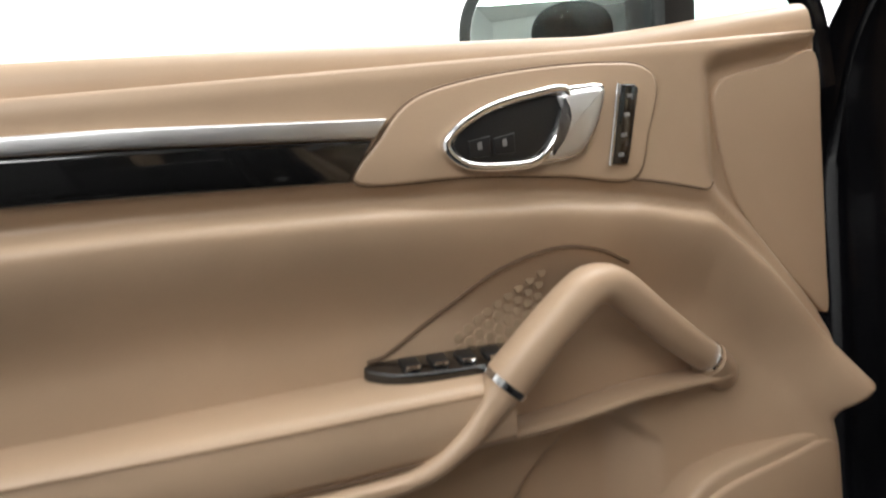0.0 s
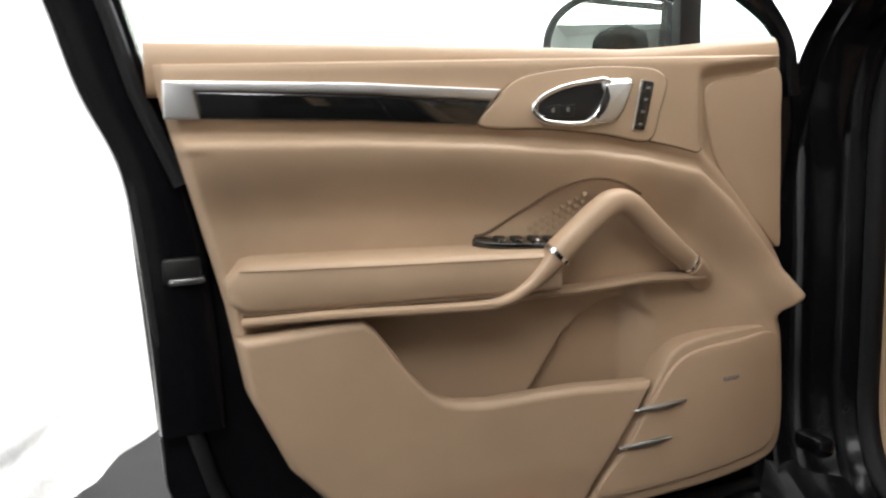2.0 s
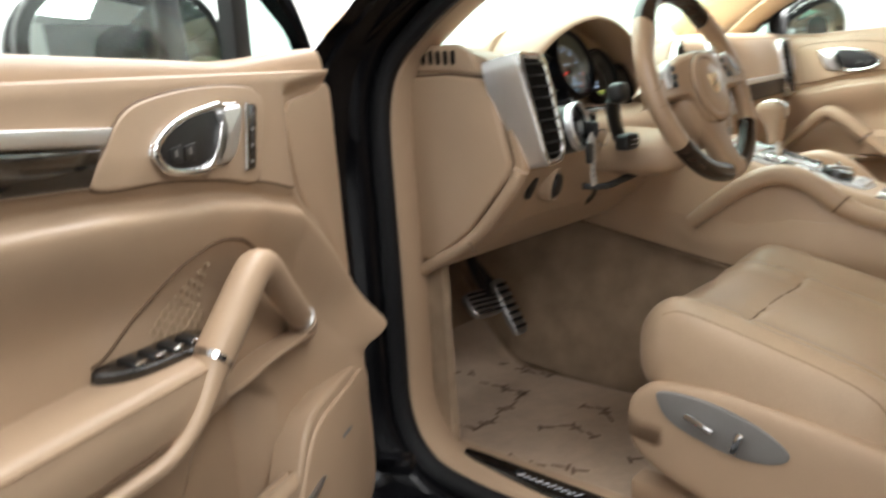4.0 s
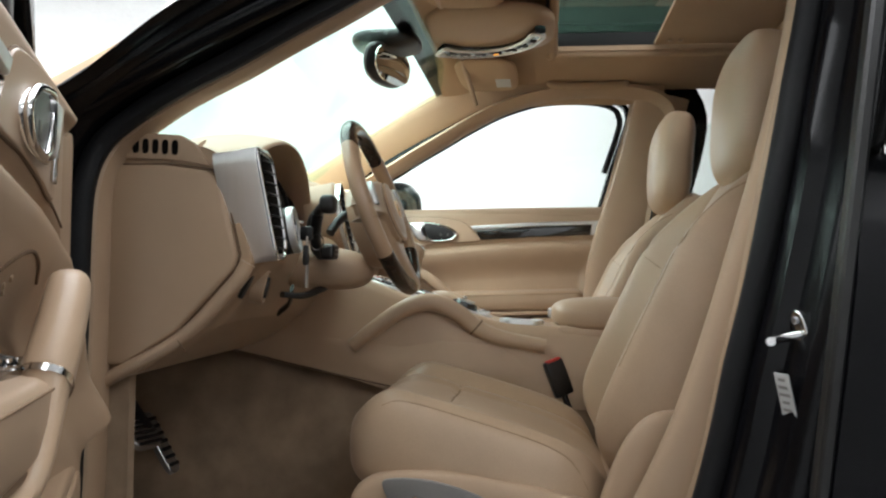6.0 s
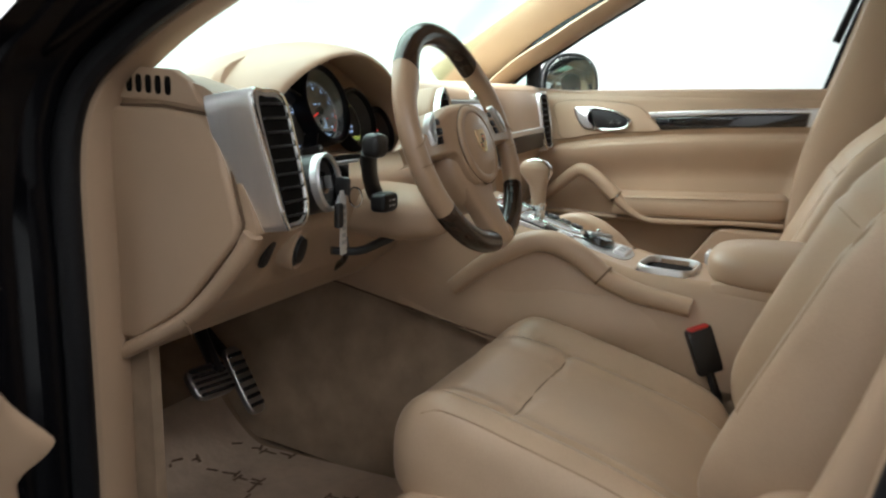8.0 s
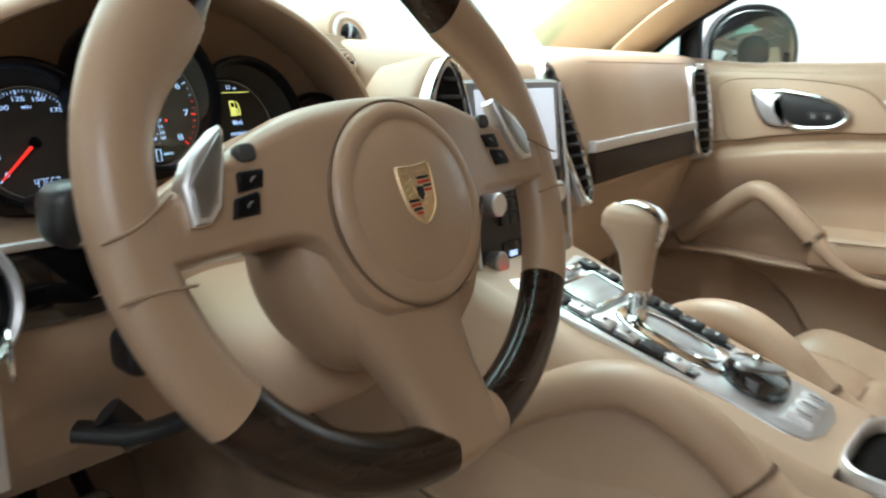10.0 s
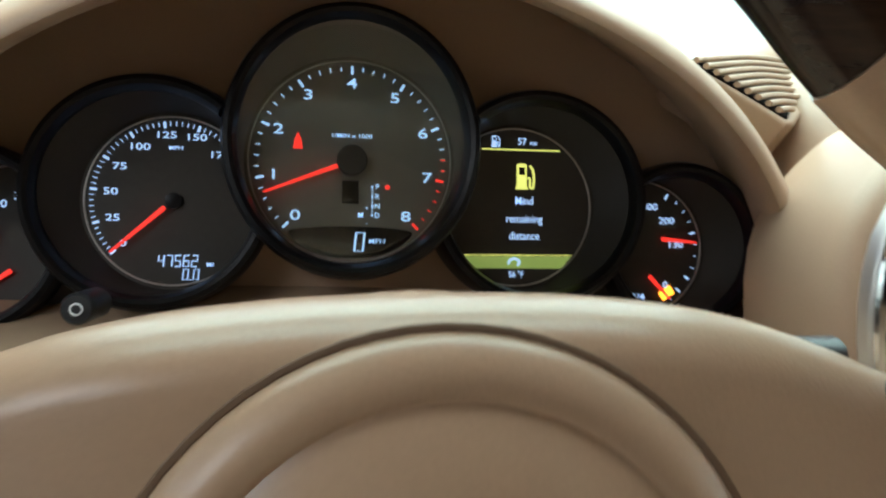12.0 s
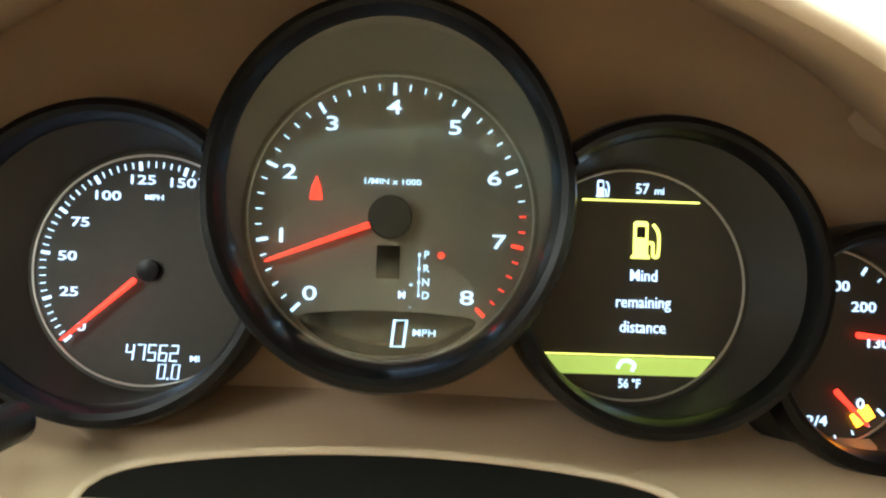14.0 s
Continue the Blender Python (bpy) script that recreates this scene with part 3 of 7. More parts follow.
    # metal shell, seals and window frame
    shell = ([(-0.600, 1.20), (-0.552, 1.084), (-0.545, 0.84), (-0.540, 0.64), (-0.500, 0.50)] if driver else [(-0.560, 1.20), (-0.585, 1.0), (-0.575, 0.84), (-0.545, 0.70), (-0.47, 0.56)]) + [ (-0.36, 0.46), (-0.2, 0.425), (0.2, 0.425), (0.44, 0.43), (0.492, 0.47), (0.50, 0.70), (0.525, 0.95), (0.545, 1.10), (0.535, 1.19)]
    part("door_shell", plate(shell, m @ Matrix.Translation((0, 0, -0.073)), 0.09, 0.012, straight=True), PAINT, d, "black painted door shell", 30)
    shut = 0.030 if driver else 0.0
    out = [(-0.545, 1.19), (-0.562 + shut, 1.0), (-0.553 + shut, 0.84), (-0.522 + shut, 0.71), (-0.45, 0.58), (-0.345, 0.485), (-0.19, 0.452), (0.2, 0.452), (0.43, 0.456), (0.468, 0.49), (0.475, 0.70), (0.478, 0.9)]
    sw("door_seal", [(a, b, -0.062) for a, b in out], (0.011, 0.011), RUBBER, up=(0, 0, 1))
    if driver:
        sw("edge_flange", [(-0.530, 1.16, -0.058), (-0.520, 1.0, -0.058), (-0.505, 0.86, -0.058), (-0.478, 0.74, -0.058)], (0.006, 0.003), PAINT, up=(0, 0, 1))
    if driver:
        lat = part("door_latch", box((-0.490, 0.948, -0.064), (0.050, 0.036, 0.04), 0.006, m), BLACK, d, "door latch on the rear edge")
        part("latch_plate", box((-0.485, 0.934, -0.050), (0.046, 0.009, 0.02), 0.003, m), STEEL, lat, "bare steel latch plate")
        part("hinge", box((0.522, 0.549, 0.012), (0.034, 0.034, 0.070), 0.011, m), PAINT, d, "black painted door hinge")
    roof = [(-0.494, 0.72), (-0.497, 0.90), (-0.510, 1.084), (-0.552, 1.20), (-0.576, 1.296), (-0.603, 1.38), (-0.662, 1.53), (-0.65, 1.575), (-0.60, 1.60), (-0.35, 1.615), (-0.10, 1.585), (0.12, 1.50), (0.32, 1.40), (0.45, 1.315), (0.515, 1.245), (0.535, 1.15)]
    if not driver:
        roof = [(-0.445, 1.10), (-0.484, 1.229), (-0.527, 1.38), (-0.572, 1.520), (-0.575, 1.570), (-0.550, 1.604), (-0.48, 1.622), (-0.34, 1.622), (-0.17, 1.592), (0.03, 1.508), (0.22, 1.405), (0.36, 1.33), (0.46, 1.27), (0.515, 1.235), (0.535, 1.15)]
    sw("window_frame", [(a, b, -0.075) for a, b in roof], lambda t: (((0.046 if driver else 0.010) - 0.020 * step(0.35, 0.50, t) * driver) - 0.012 * step(0.80, 0.92, t) * driver, 0.026 - 0.012 * step(0.80, 0.92, t)), PAINT, up=(0, 0, 1), n=12, power=3.5, lab="black window frame")
    if not driver:
        sw("frame_lining", [(a + (-0.030 if a < -0.45 else -0.004), b + (0.0 if b < 1.5 and a < 0 else 0.030 + 0.026 * step(-0.35, -0.15, a)), -0.050) for a, b in roof[:-3]], lambda t: (0.028 + 0.026 * step(0.50, 0.66, t), 0.014), SOFT, up=(0, 0, 1), n=14, power=3, lab="tan lining of the window frame")
    sw("frame_seal", [(a + (0.03 if a < 0 else -0.02), b - 0.022, -0.038) for a, b in roof[2:-3]], (0.010, 0.010), RUBBER, up=(0, 0, 1), n=8)
    sw("quarter_post", [(0.318, 1.19, -0.075), (0.325, 1.385, -0.075)], (0.022, 0.014), BLACK, up=(0, 0, 1), n=10, power=4, lab="black post of the quarter window")
    win = part("window_pane", plate([(-0.545, 1.18), (-0.552, 1.26), (-0.585, 1.38), (-0.655, 1.53), (-0.65, 1.57), (-0.35, 1.61), (-0.10, 1.58), (0.12, 1.495), (0.31, 1.40), (0.31, 1.18)] if driver else [(-0.465, 1.18), (-0.527, 1.38), (-0.57, 1.52), (-0.575, 1.57), (-0.48, 1.62), (-0.34, 1.62), (-0.17, 1.59), (0.03, 1.50), (0.22, 1.40), (0.29, 1.36), (0.29, 1.18)], m @ Matrix.Translation((0, 0, -0.078)), 0.004, 0.001, straight=True), CLEAR, d, "clear side window")
    win.visible_shadow = False
    q = part("quarter_pane", plate([(0.325, 1.18), (0.325, 1.39), (0.44, 1.315), (0.505, 1.24), (0.51, 1.18)], m @ Matrix.Translation((0, 0, -0.078)), 0.004, 0.001, straight=True), GREEN_GLASS, d, "green tinted quarter window")
    q.visible_shadow = False
    # outside mirror
    mm = m @ frame_of((0.280 if driver else 0.245, 1.245, -0.21), (1, 0, 0.62), (0, 1, -0.10)) @ Matrix.Diagonal((*((1.0, 1.0, 1.0) if driver else (0.66, 0.92, 0.9)), 1))
    mir = part("mirror_housing", blob((0, 0, -0.045), (0.140, 0.110, 0.062), 2.3, 2.3, m=mm), PAINT, d, "black outside mirror housing")
    part("mirror_rim", plate(sup(0.137, 0.107, 2.35, 40), mm @ Matrix.Translation((0, 0, 0.012)), 0.02, 0.006, straight=True), BLACK, mir)
    part("mirror_glass", plate(sup(0.122, 0.092, 2.35, 40), mm @ Matrix.Translation((0, 0, 0.0145)), 0.004, 0.001, straight=True), MIRROR, mir, "mirror glass")
    part("mirror_arm", sweep([m @ Vector(q) for q in ((0.36, 1.20, -0.16), (0.36, 1.20, -0.20), (0.34, 1.215, -0.25))], (0.05, 0.02), m.to_3x3() @ Vector((0, 1, 0)), power=3), BLACK, mir)
    return d


front_door("driver_door", DRIVER, (-1.375, 0.077, 0.43), "open black car door with tan leather trim inside", True)
front_door("passenger_door", PASSENGER, (0.745, -0.027, 0.43), "closed car door with tan leather trim and a black strip", False)

# ---- the car body round the cabin ----
def body_side(side, name, label):
    """Door jamb of one side: bands swept round the door opening. side: -1 driver, 1 passenger."""
    b = thing(name, (side * 0.82, -0.1, 0.30), label, "door opening", kind="structure")
    ctrl = [(0.388, 0.570), (0.389, 0.70), (0.387, 0.85), (0.386, 0.96), (0.386, 1.06), (0.384, 1.155), (0.364, 1.212), (0.318, 1.254), (0.260, 1.294), (0.174, 1.341), (0.088, 1.392), (-0.003, 1.443), (-0.085, 1.490), (-0.20, 1.545), (-0.34, 1.582), (-0.50, 1.590), (-0.64, 1.575), (-0.700, 1.530),
            (-0.694, 1.440), (-0.663, 1.297), (-0.628, 1.135), (-0.601, 1.000), (-0.578, 0.900), (-0.554, 0.780), (-0.520, 0.660), (-0.46, 0.550), (-0.36, 0.488), (-0.20, 0.470), (0.05, 0.468), (0.25, 0.472), (0.345, 0.497)]
    loop = spline(ctrl, 5, True)
    n = len(loop)
    norm = []
    for i in range(n):
        e = loop[(i + 2) % n] - loop[i - 2]
        k = np.array((e[1], -e[0])) / np.hypot(*e)
        norm.append(k)
    c = sum(loop) / n
    if sum((loop[i] - c) @ norm[i] for i in range(n)) < 0:
        norm = [-k for k in norm]

    def at(i, dx, e):
        y, z = loop[i]
        thin = (1 - 0.55 * step(1.16, 1.26, z) * step(-0.50, -0.30, y)) * (1 - 0.60 * step(1.00, 1.15, z) * step(0.16, 0.32, y))
        e = e if e < 0.03 else 0.03 + (e - 0.03) * thin
        y, z = loop[i] + norm[i] * e
        lean = 0.075 * step(1.05, 1.55, z)
        return Vector((side * (0.755 + dx - lean), y, z))

    def band(nm, prof, mat, lab="", pick=None):
        idx = range(n + 1) if pick is None else [i for i in range(n) if pick(*loop[i])]
        loops = [[at(i % n, dx, e) for dx, e in prof] for i in idx]
        bm = rings(loops, cap=False)
        bmesh.ops.remove_doubles(bm, verts=bm.verts, dist=1e-6)
        return part(nm, bm, mat, b, lab)
    band("opening_trim", [(-0.085, 0.028), (-0.06, 0.004), (-0.02, -0.001), (0.0, 0.001), (0.006, 0.010), (0.004, 0.035), (-0.08, 0.04)], SOFT, "tan plastic trim round the door opening")
    band("opening_seal", [(0.020 + 0.018 * math.cos(a), 0.017 + 0.019 * math.sin(a)) for a in np.linspace(0, 2 * math.pi, 11)[:-1]], RUBBER, "thick black rubber door seal")
    band("door_jamb", [(-0.02, 0.030), (0.045, 0.030), (0.062, 0.040), (0.070, 0.062), (0.115, 0.070), (0.128, 0.084), (0.132, 0.112), (0.155, 0.120), (0.165, 0.130), (0.150, 0.16), (0.0, 0.14), (-0.02, 0.06)], PAINT, "glossy black painted door jamb")
    band("jamb_seal", [(0.122 + 0.008 * math.cos(a), 0.098 + 0.009 * math.sin(a)) for a in np.linspace(0, 2 * math.pi, 9)[:-1]], RUBBER)
    return b


db = body_side(-1, "trim_1", "black driver door opening lined in tan with rubber seals")
pb = body_side(1, "trim_2", "black passenger door opening lined in tan")

# sill cover with its scuff plate
S = frame_of((-0.715, 0.12, 0.474), (0, -1, 0), (1, 0, 0))
part("sill_cover", skin(40, 12, lambda u, v: (-0.765 + 0.165 * v, 0.42 - 0.90 * u, 0.463 + 0.012 * math.sin(math.pi * min(1, v * 1.25)) - 0.05 * step(0.7, 1, v)), 0.03, (0, 0, -1)), SOFT, db, "tan sill cover")
sc = part("scuff_plate", plate([(-0.200, 0.012), (-0.185, 0.028), (0.0, 0.026), (0.19, 0.020), (0.222, 0.010), (0.222, -0.014), (0.19, -0.024), (0.0, -0.020), (-0.185, 0.004)], S @ Matrix.Translation((0, 0, 0.006)), 0.012, 0.002), PIANO, db, "dark scuff plate with pale script marks")
for k in range(10):
    x = -0.055 + k * 0.0135
    h = 0.009 if k in (0, 9) else 0.006
    part("script_mark", sweep([S @ Vector((x - 0.005, -0.004, 0.0065)), S @ Vector((x, 0.0, 0.0065)), S @ Vector((x + 0.005, h, 0.0065))], (0.0016, 0.0006), (0, 0, 1), n=6), MARK, sc)
for k in range(5):
    part("plate_groove", sweep([S @ Vector((0.10, -0.016 + k * 0.008, 0.0066)), S @ Vector((0.212, -0.012 + k * 0.006, 0.0066))], (0.0014, 0.0006), (0, 0, 1), n=6), STEEL, sc)
# striker and paper label on the rear pillar
JB = frame_of((-0.845, -0.654, 0.945), (-0.94, -0.34, 0.0), (0, 0.18, 1))
st = part("striker_plate", plate(sup(0.017, 0.036, 2.0, 24), JB, 0.008, 0.003, straight=True), CHROME, db, "chrome striker plate")
part("striker_bolt", sweep([JB @ Vector((-0.012, 0, 0.0)), JB @ Vector((-0.012, 0, 0.03)), JB @ Vector((-0.004, 0, 0.038))], (0.006, 0.006), (0, 0, 1)), CHROME, st)
for dz in (-0.022, 0.022):
    part("bolt_head", lathe([(0.005, 0), (0.005, 0.003), (0.003, 0.004)], JB @ Matrix.Translation((0, dz, 0)), 12), STEEL, st)
JL = frame_of((-0.862, -0.637, 0.852), (-0.94, -0.34, 0.02), (0.02, 0.26, 1))
lb = part("paper_label", plate([(-0.014, -0.048), (0.014, -0.048), (0.014, 0.048), (-0.014, 0.048)], JL, 0.002, 0.0005, straight=True), STICKER, db, "white paper label with rows of grey bars")
for k in range(9):
    part("label_bar", box((0.0, -0.040 + k * 0.010, 0.0004), (0.022 - 0.004 * (k % 3), 0.004, 0.0004), 0, JL), GREY, lb)

# rear door beside the opening
rd = thing("rear_door", (-0.93, -1.1, 0.40), "closed black rear door with tinted window", "car door")
part("door_skin", skin(16, 20, lambda u, v: (-0.935 - 0.02 * math.sin(v * 3) + 0.03 * step(0.8, 1, v), -0.620 - 0.085 * v - 0.95 * u, 0.42 + 0.755 * v), 0.05, (1, 0, 0)), PAINT, rd, "black painted rear door skin")
part("door_edge", sweep([(-0.925, -0.618, 0.45), (-0.935, -0.650, 0.75), (-0.925, -0.690, 1.10), (-0.905, -0.722, 1.34), (-0.875, -0.755, 1.55)], (0.010, 0.014), (1, 0, 0), n=10, power=3), BLACK, rd, "black edge moulding")
part("chrome_strip", box((-0.932, -1.17, 1.178), (0.016, 0.90, 0.016), 0.003), CHROME, rd, "chrome strip under the window")
rw = part("window_pane", plate([(-0.75, 1.183), (-0.79, 1.555), (-1.0, 1.585), (-1.55, 1.50), (-1.6, 1.183)], frame_of((-0.905, 0, 0), (0, 1, 0), (0.16, 0, 1)) @ Matrix.Translation((0, 0, 0)), 0.004, 0.001, straight=True), DARKGL, rd, "dark tinted rear window")
part("pillar_cover", sweep([(-0.930, -0.72, 1.18), (-0.905, -0.755, 1.37), (-0.87, -0.79, 1.57)], (0.008, 0.034), (1, 0, 0), n=10, power=4), PIANO, rd, "gloss black pillar cover")

# outer panels: fenders, bonnet, roof, tail
ob = thing("car_shell", (0, 0.4, 0.3), "glossy black outer panels of the car", "car body")
for s in (-1, 1):
    part("fender", skin(24, 16, lambda u, v: (s * (0.955 - 0.10 * u * u - 0.05 * step(0.6, 1, v)), 0.52 + 1.30 * u, 0.42 + 0.66 * v - 0.10 * u * v), 0.04, (-s, 0, 0)), PAINT, ob, "black front fender")
    part("front_pillar", sweep([(s * 0.835, 0.62, 1.110), (s * 0.815, 0.46, 1.235), (s * 0.790, 0.27, 1.350), (s * 0.758, 0.05, 1.468), (s * 0.725, -0.14, 1.560), (s * 0.70, -0.38, 1.635), (s * 0.69, -0.85, 1.655), (s * 0.70, -1.4, 1.60)], (0.030, 0.022), (s, 0, 0.5), n=14, power=2.6), PAINT, ob, "black roof pillar")
    part("windscreen_moulding", sweep([(s * 0.785, 0.69, 1.11), (s * 0.775, 0.50, 1.262), (s * 0.750, 0.30, 1.395), (s * 0.715, 0.10, 1.520), (s * 0.665, -0.03, 1.612)], (0.010, 0.008), (s, 0, 0.5)), RUBBER, ob)
part("bonnet", skin(24, 20, lambda u, v: (-0.86 + 1.72 * u, 0.74 + 1.2 * v, 1.10 + 0.03 * math.sin(math.pi * u) - 0.10 * v * v + 0.02 * abs(2 * u - 1) ** 2), 0.03, (0, 0, -1)), PAINT, ob, "black bonnet")
part("cowl", box((0, 0.72, 1.08), (1.66, 0.10, 0.06), 0.01), BLACK, ob, "black cowl below the windscreen")
part("roof_skin", skin(24, 30, lambda u, v: (-0.70 + 1.40 * u, -0.02 - 0.28 * v, 1.655 + 0.035 * math.sin(math.pi * u) + 0.02 * v), 0.02, (0, 0, 1)), PAINT, ob, "black roof front edge")
part("rear_roof", skin(24, 20, lambda u, v: (-0.70 + 1.40 * u, -1.12 - 0.88 * v, 1.690 + 0.03 * math.sin(math.pi * u) - 0.12 * v * v), 0.02, (0, 0, 1)), PAINT, ob, "black rear roof")
for s in (-1, 1):
    part("roof_side", skin(4, 20, lambda u, v: (s * (0.40 + 0.31 * u), -0.26 - 0.90 * v, 1.712 - 0.035 * u), 0.02, (0, 0, 1)), PAINT, ob, "black roof side")
part("tail_wall", box((0, -2.05, 1.0), (1.6, 0.06, 1.2), 0.02), PAINT, ob, "black tail of the car")
ws = part("windscreen", skin(20, 12, lambda u, v: ((2 * u - 1) * (0.77 - 0.13 * v), 0.70 - 0.725 * v + 0.05 * (1 - (2 * u - 1) ** 2) * (1 - v), 1.115 + 0.50 * v + 0.035 * math.sin(math.pi * v) + 0.012 * (1 - (2 * u - 1) ** 2)), 0.005, (0, 0.5, 1)), GREEN_GLASS, ob, "green tinted windscreen")
ws.visible_shadow = False
part("windscreen_band", skin(20, 4, lambda u, v: ((2 * u - 1) * (0.64 + 0.012 * (1 - v)), -0.012 + 0.045 * (1 - v), 1.618 - 0.03 * (1 - v) + 0.012 * (1 - (2 * u - 1) ** 2)), 0.003, (0, 0.5, 1)), BEZEL, ob, "black printed edge band")

# ---- cabin lining ----
hl = thing("headliner", (0, -0.5, 1.60), "tan cloth headliner with a sunroof opening", "headliner")


def liner_z(x, y):
    return 1.668 - 0.050 * abs(x / 0.66) ** 2.6 - 0.038 * step(-0.20, 0.0, y) - 0.03 * step(-0.9, -1.6, y)


for nm, x0, x1, y0, y1 in (("front_liner", -0.66, 0.66, 0.012, -0.345), ("left_liner", -0.66, -0.34, -0.345, -0.92), ("right_liner", 0.34, 0.66, -0.345, -0.92), ("rear_liner", -0.66, 0.66, -0.92, -2.0)):
    part(nm, skin(24, 24, lambda u, v: (x0 + (x1 - x0) * u, y0 + (y1 - y0) * v, liner_z(x0 + (x1 - x0) * u, y0 + (y1 - y0) * v)), 0.014, (0, 0, 1)), LINER, hl, calc=True)
part("sunroof_rim", sweep([(-0.34, -0.345, 1.660), (0.34, -0.345, 1.660), (0.355, -0.385, 1.658), (0.355, -0.88, 1.656), (0.34, -0.92, 1.656), (-0.34, -0.92, 1.656), (-0.355, -0.88, 1.656), (-0.355, -0.385, 1.658)], (0.012, 0.016), closed=True, per=5), LINER, hl, "rounded rim of the sunroof opening")
part("sunroof_well", box((0, -0.330, 1.690), (0.70, 0.02, 0.05), 0.004), BLACK, hl, "black sunroof channel")
for s in (-1, 1):
    part("sunroof_channel", box((s * 0.36, -0.64, 1.690), (0.02, 0.62, 0.05), 0.004), BLACK, hl)
sg = part("sunroof_pane", box((0, -0.64, 1.720), (0.76, 0.64, 0.006), 0.002), SUNGL, hl, "green tinted sunroof glass")
sg.visible_shadow = False
part("sunroof_blind", box((0, -0.775, 1.676), (0.67, 0.30, 0.012), 0.005), LINER, hl, "half drawn tan sunroof blind")
for k in range(2):
    part("blind_lamp", lathe([(0.006, 0), (0.006, -0.004), (0.004, -0.006)], Matrix.Translation((0.27, -0.66 - 0.03 * k, 1.668)), 12), CHROME, hl, "small bright lamp")

# pillars inside, both sides
pl_in = thing("pillar_trim", (0, 0, 1.2), "tan pillar covers round the cabin", "trim", kind="structure")
for s in (-1, 1):
    part("front_cover", sweep([(s * 0.735, 0.55, 1.250), (s * 0.705, 0.36, 1.360), (s * 0.680, 0.19, 1.460), (s * 0.655, 0.0, 1.560), (s * 0.648, -0.13, 1.605), (s * 0.655, -0.35, 1.628), (s * 0.66, -0.70, 1.626)], lambda t: ((0.055 if s < 0 else 0.072) - 0.01 * t, 0.030), (s, 0, 0.9), n=16, power=2.6), LINER, pl_in, "tan front pillar cover")
    back = [(-0.46, -0.565, -0.645, -0.715, -0.77), (-0.50, -0.53, -0.555, -0.632, -0.70)][s > 0]
    part("centre_cover", sweep([(s * x, y, z) for x, y, z in zip((0.70, 0.715, 0.712, 0.69, 0.66), back, (0.56, 0.80, 1.06, 1.32, 1.60))], (0.085 if s > 0 else 0.05, 0.028), (s, 0, 0), n=16, power=3), SOFT, pl_in, "tan centre pillar cover")
    part("rear_cover", sweep([(s * 0.69, -1.35, 1.15), (s * 0.66, -1.45, 1.56)], (0.03, 0.12), (s, 0, 0), n=12, power=3), LINER, pl_in, "tan rear pillar cover")
    part("rear_trim", box((s * 0.735, -1.15, 0.83), (0.05, 1.0, 0.66), 0.02), LEATHER, pl_in, "tan rear door trim")
belt = thing("seat_belt", (0.67, -0.66, 0.6), "black seat belt hanging on the pillar", "seat belt")
part("webbing", sweep([(0.652, -0.700, 1.40), (0.665, -0.655, 1.15), (0.672, -0.60, 0.85), (0.665, -0.53, 0.6)], (0.0016, 0.023), (1, 0, 0), n=8, power=4), RUBBER, belt)
part("belt_guide", box((0.654, -0.70, 1.41), (0.02, 0.05, 0.06), 0.008), SOFT, belt)
# far-side rear window frame, passenger rear door glass and roof side
rp = thing("rear_door", (0.93, -1.1, 0.40), "closed rear door of the passenger side", "car door")
part("door_skin", box((0.90, -1.15, 0.76), (0.06, 0.92, 0.70), 0.02), PAINT, rp)
wp = part("window_pane", plate([(-0.74, 1.125), (-0.80, 1.52), (-1.0, 1.53), (-1.4, 1.47), (-1.45, 1.125)], frame_of((0.88, 0, 0), (0, 1, 0), (-0.16, 0, 1)), 0.004, 0.001, straight=True), CLEAR, rp, "clear rear side window")
wp.visible_shadow = False
# floor pan, firewall, tunnel
tagged(part("cabin_floor", skin(30, 40, lambda u, v: (-0.68 + 1.36 * u, 0.90 - 2.7 * v, 0.415 + 0.30 * step(0.55, 0.9, 0.90 - 2.7 * v) + 0.004 * noise.noise((u * 20, v * 30, 0))), 0.02, (0, 0, -1)), CARPET), "tan carpet covering the cabin floor", "carpet", kind="structure")
tagged(part("firewall", box((0, 0.93, 0.85), (1.5, 0.04, 0.75), 0.01), CARPET), "carpeted firewall ahead of the pedals", "firewall", kind="structure")
tagged(part("underbody", box((0, -0.5, 0.34), (1.60, 3.0, 0.10), 0.02), BLACK), "black underside of the car", "underbody", kind="structure")
for s in (-1, 1):
    part("rocker", box((s * 0.86, -0.35, 0.37), (0.12, 1.9, 0.16), 0.03), PAINT, ob, "black rocker panel")
    part("footwell_side", skin(10, 10, lambda u, v: (s * (0.668 - 0.01 * u), 0.36 + 0.55 * u, 0.42 + 0.66 * v), 0.02, (s, 0, 0)), CARPET, pl_in, "carpeted footwell side")
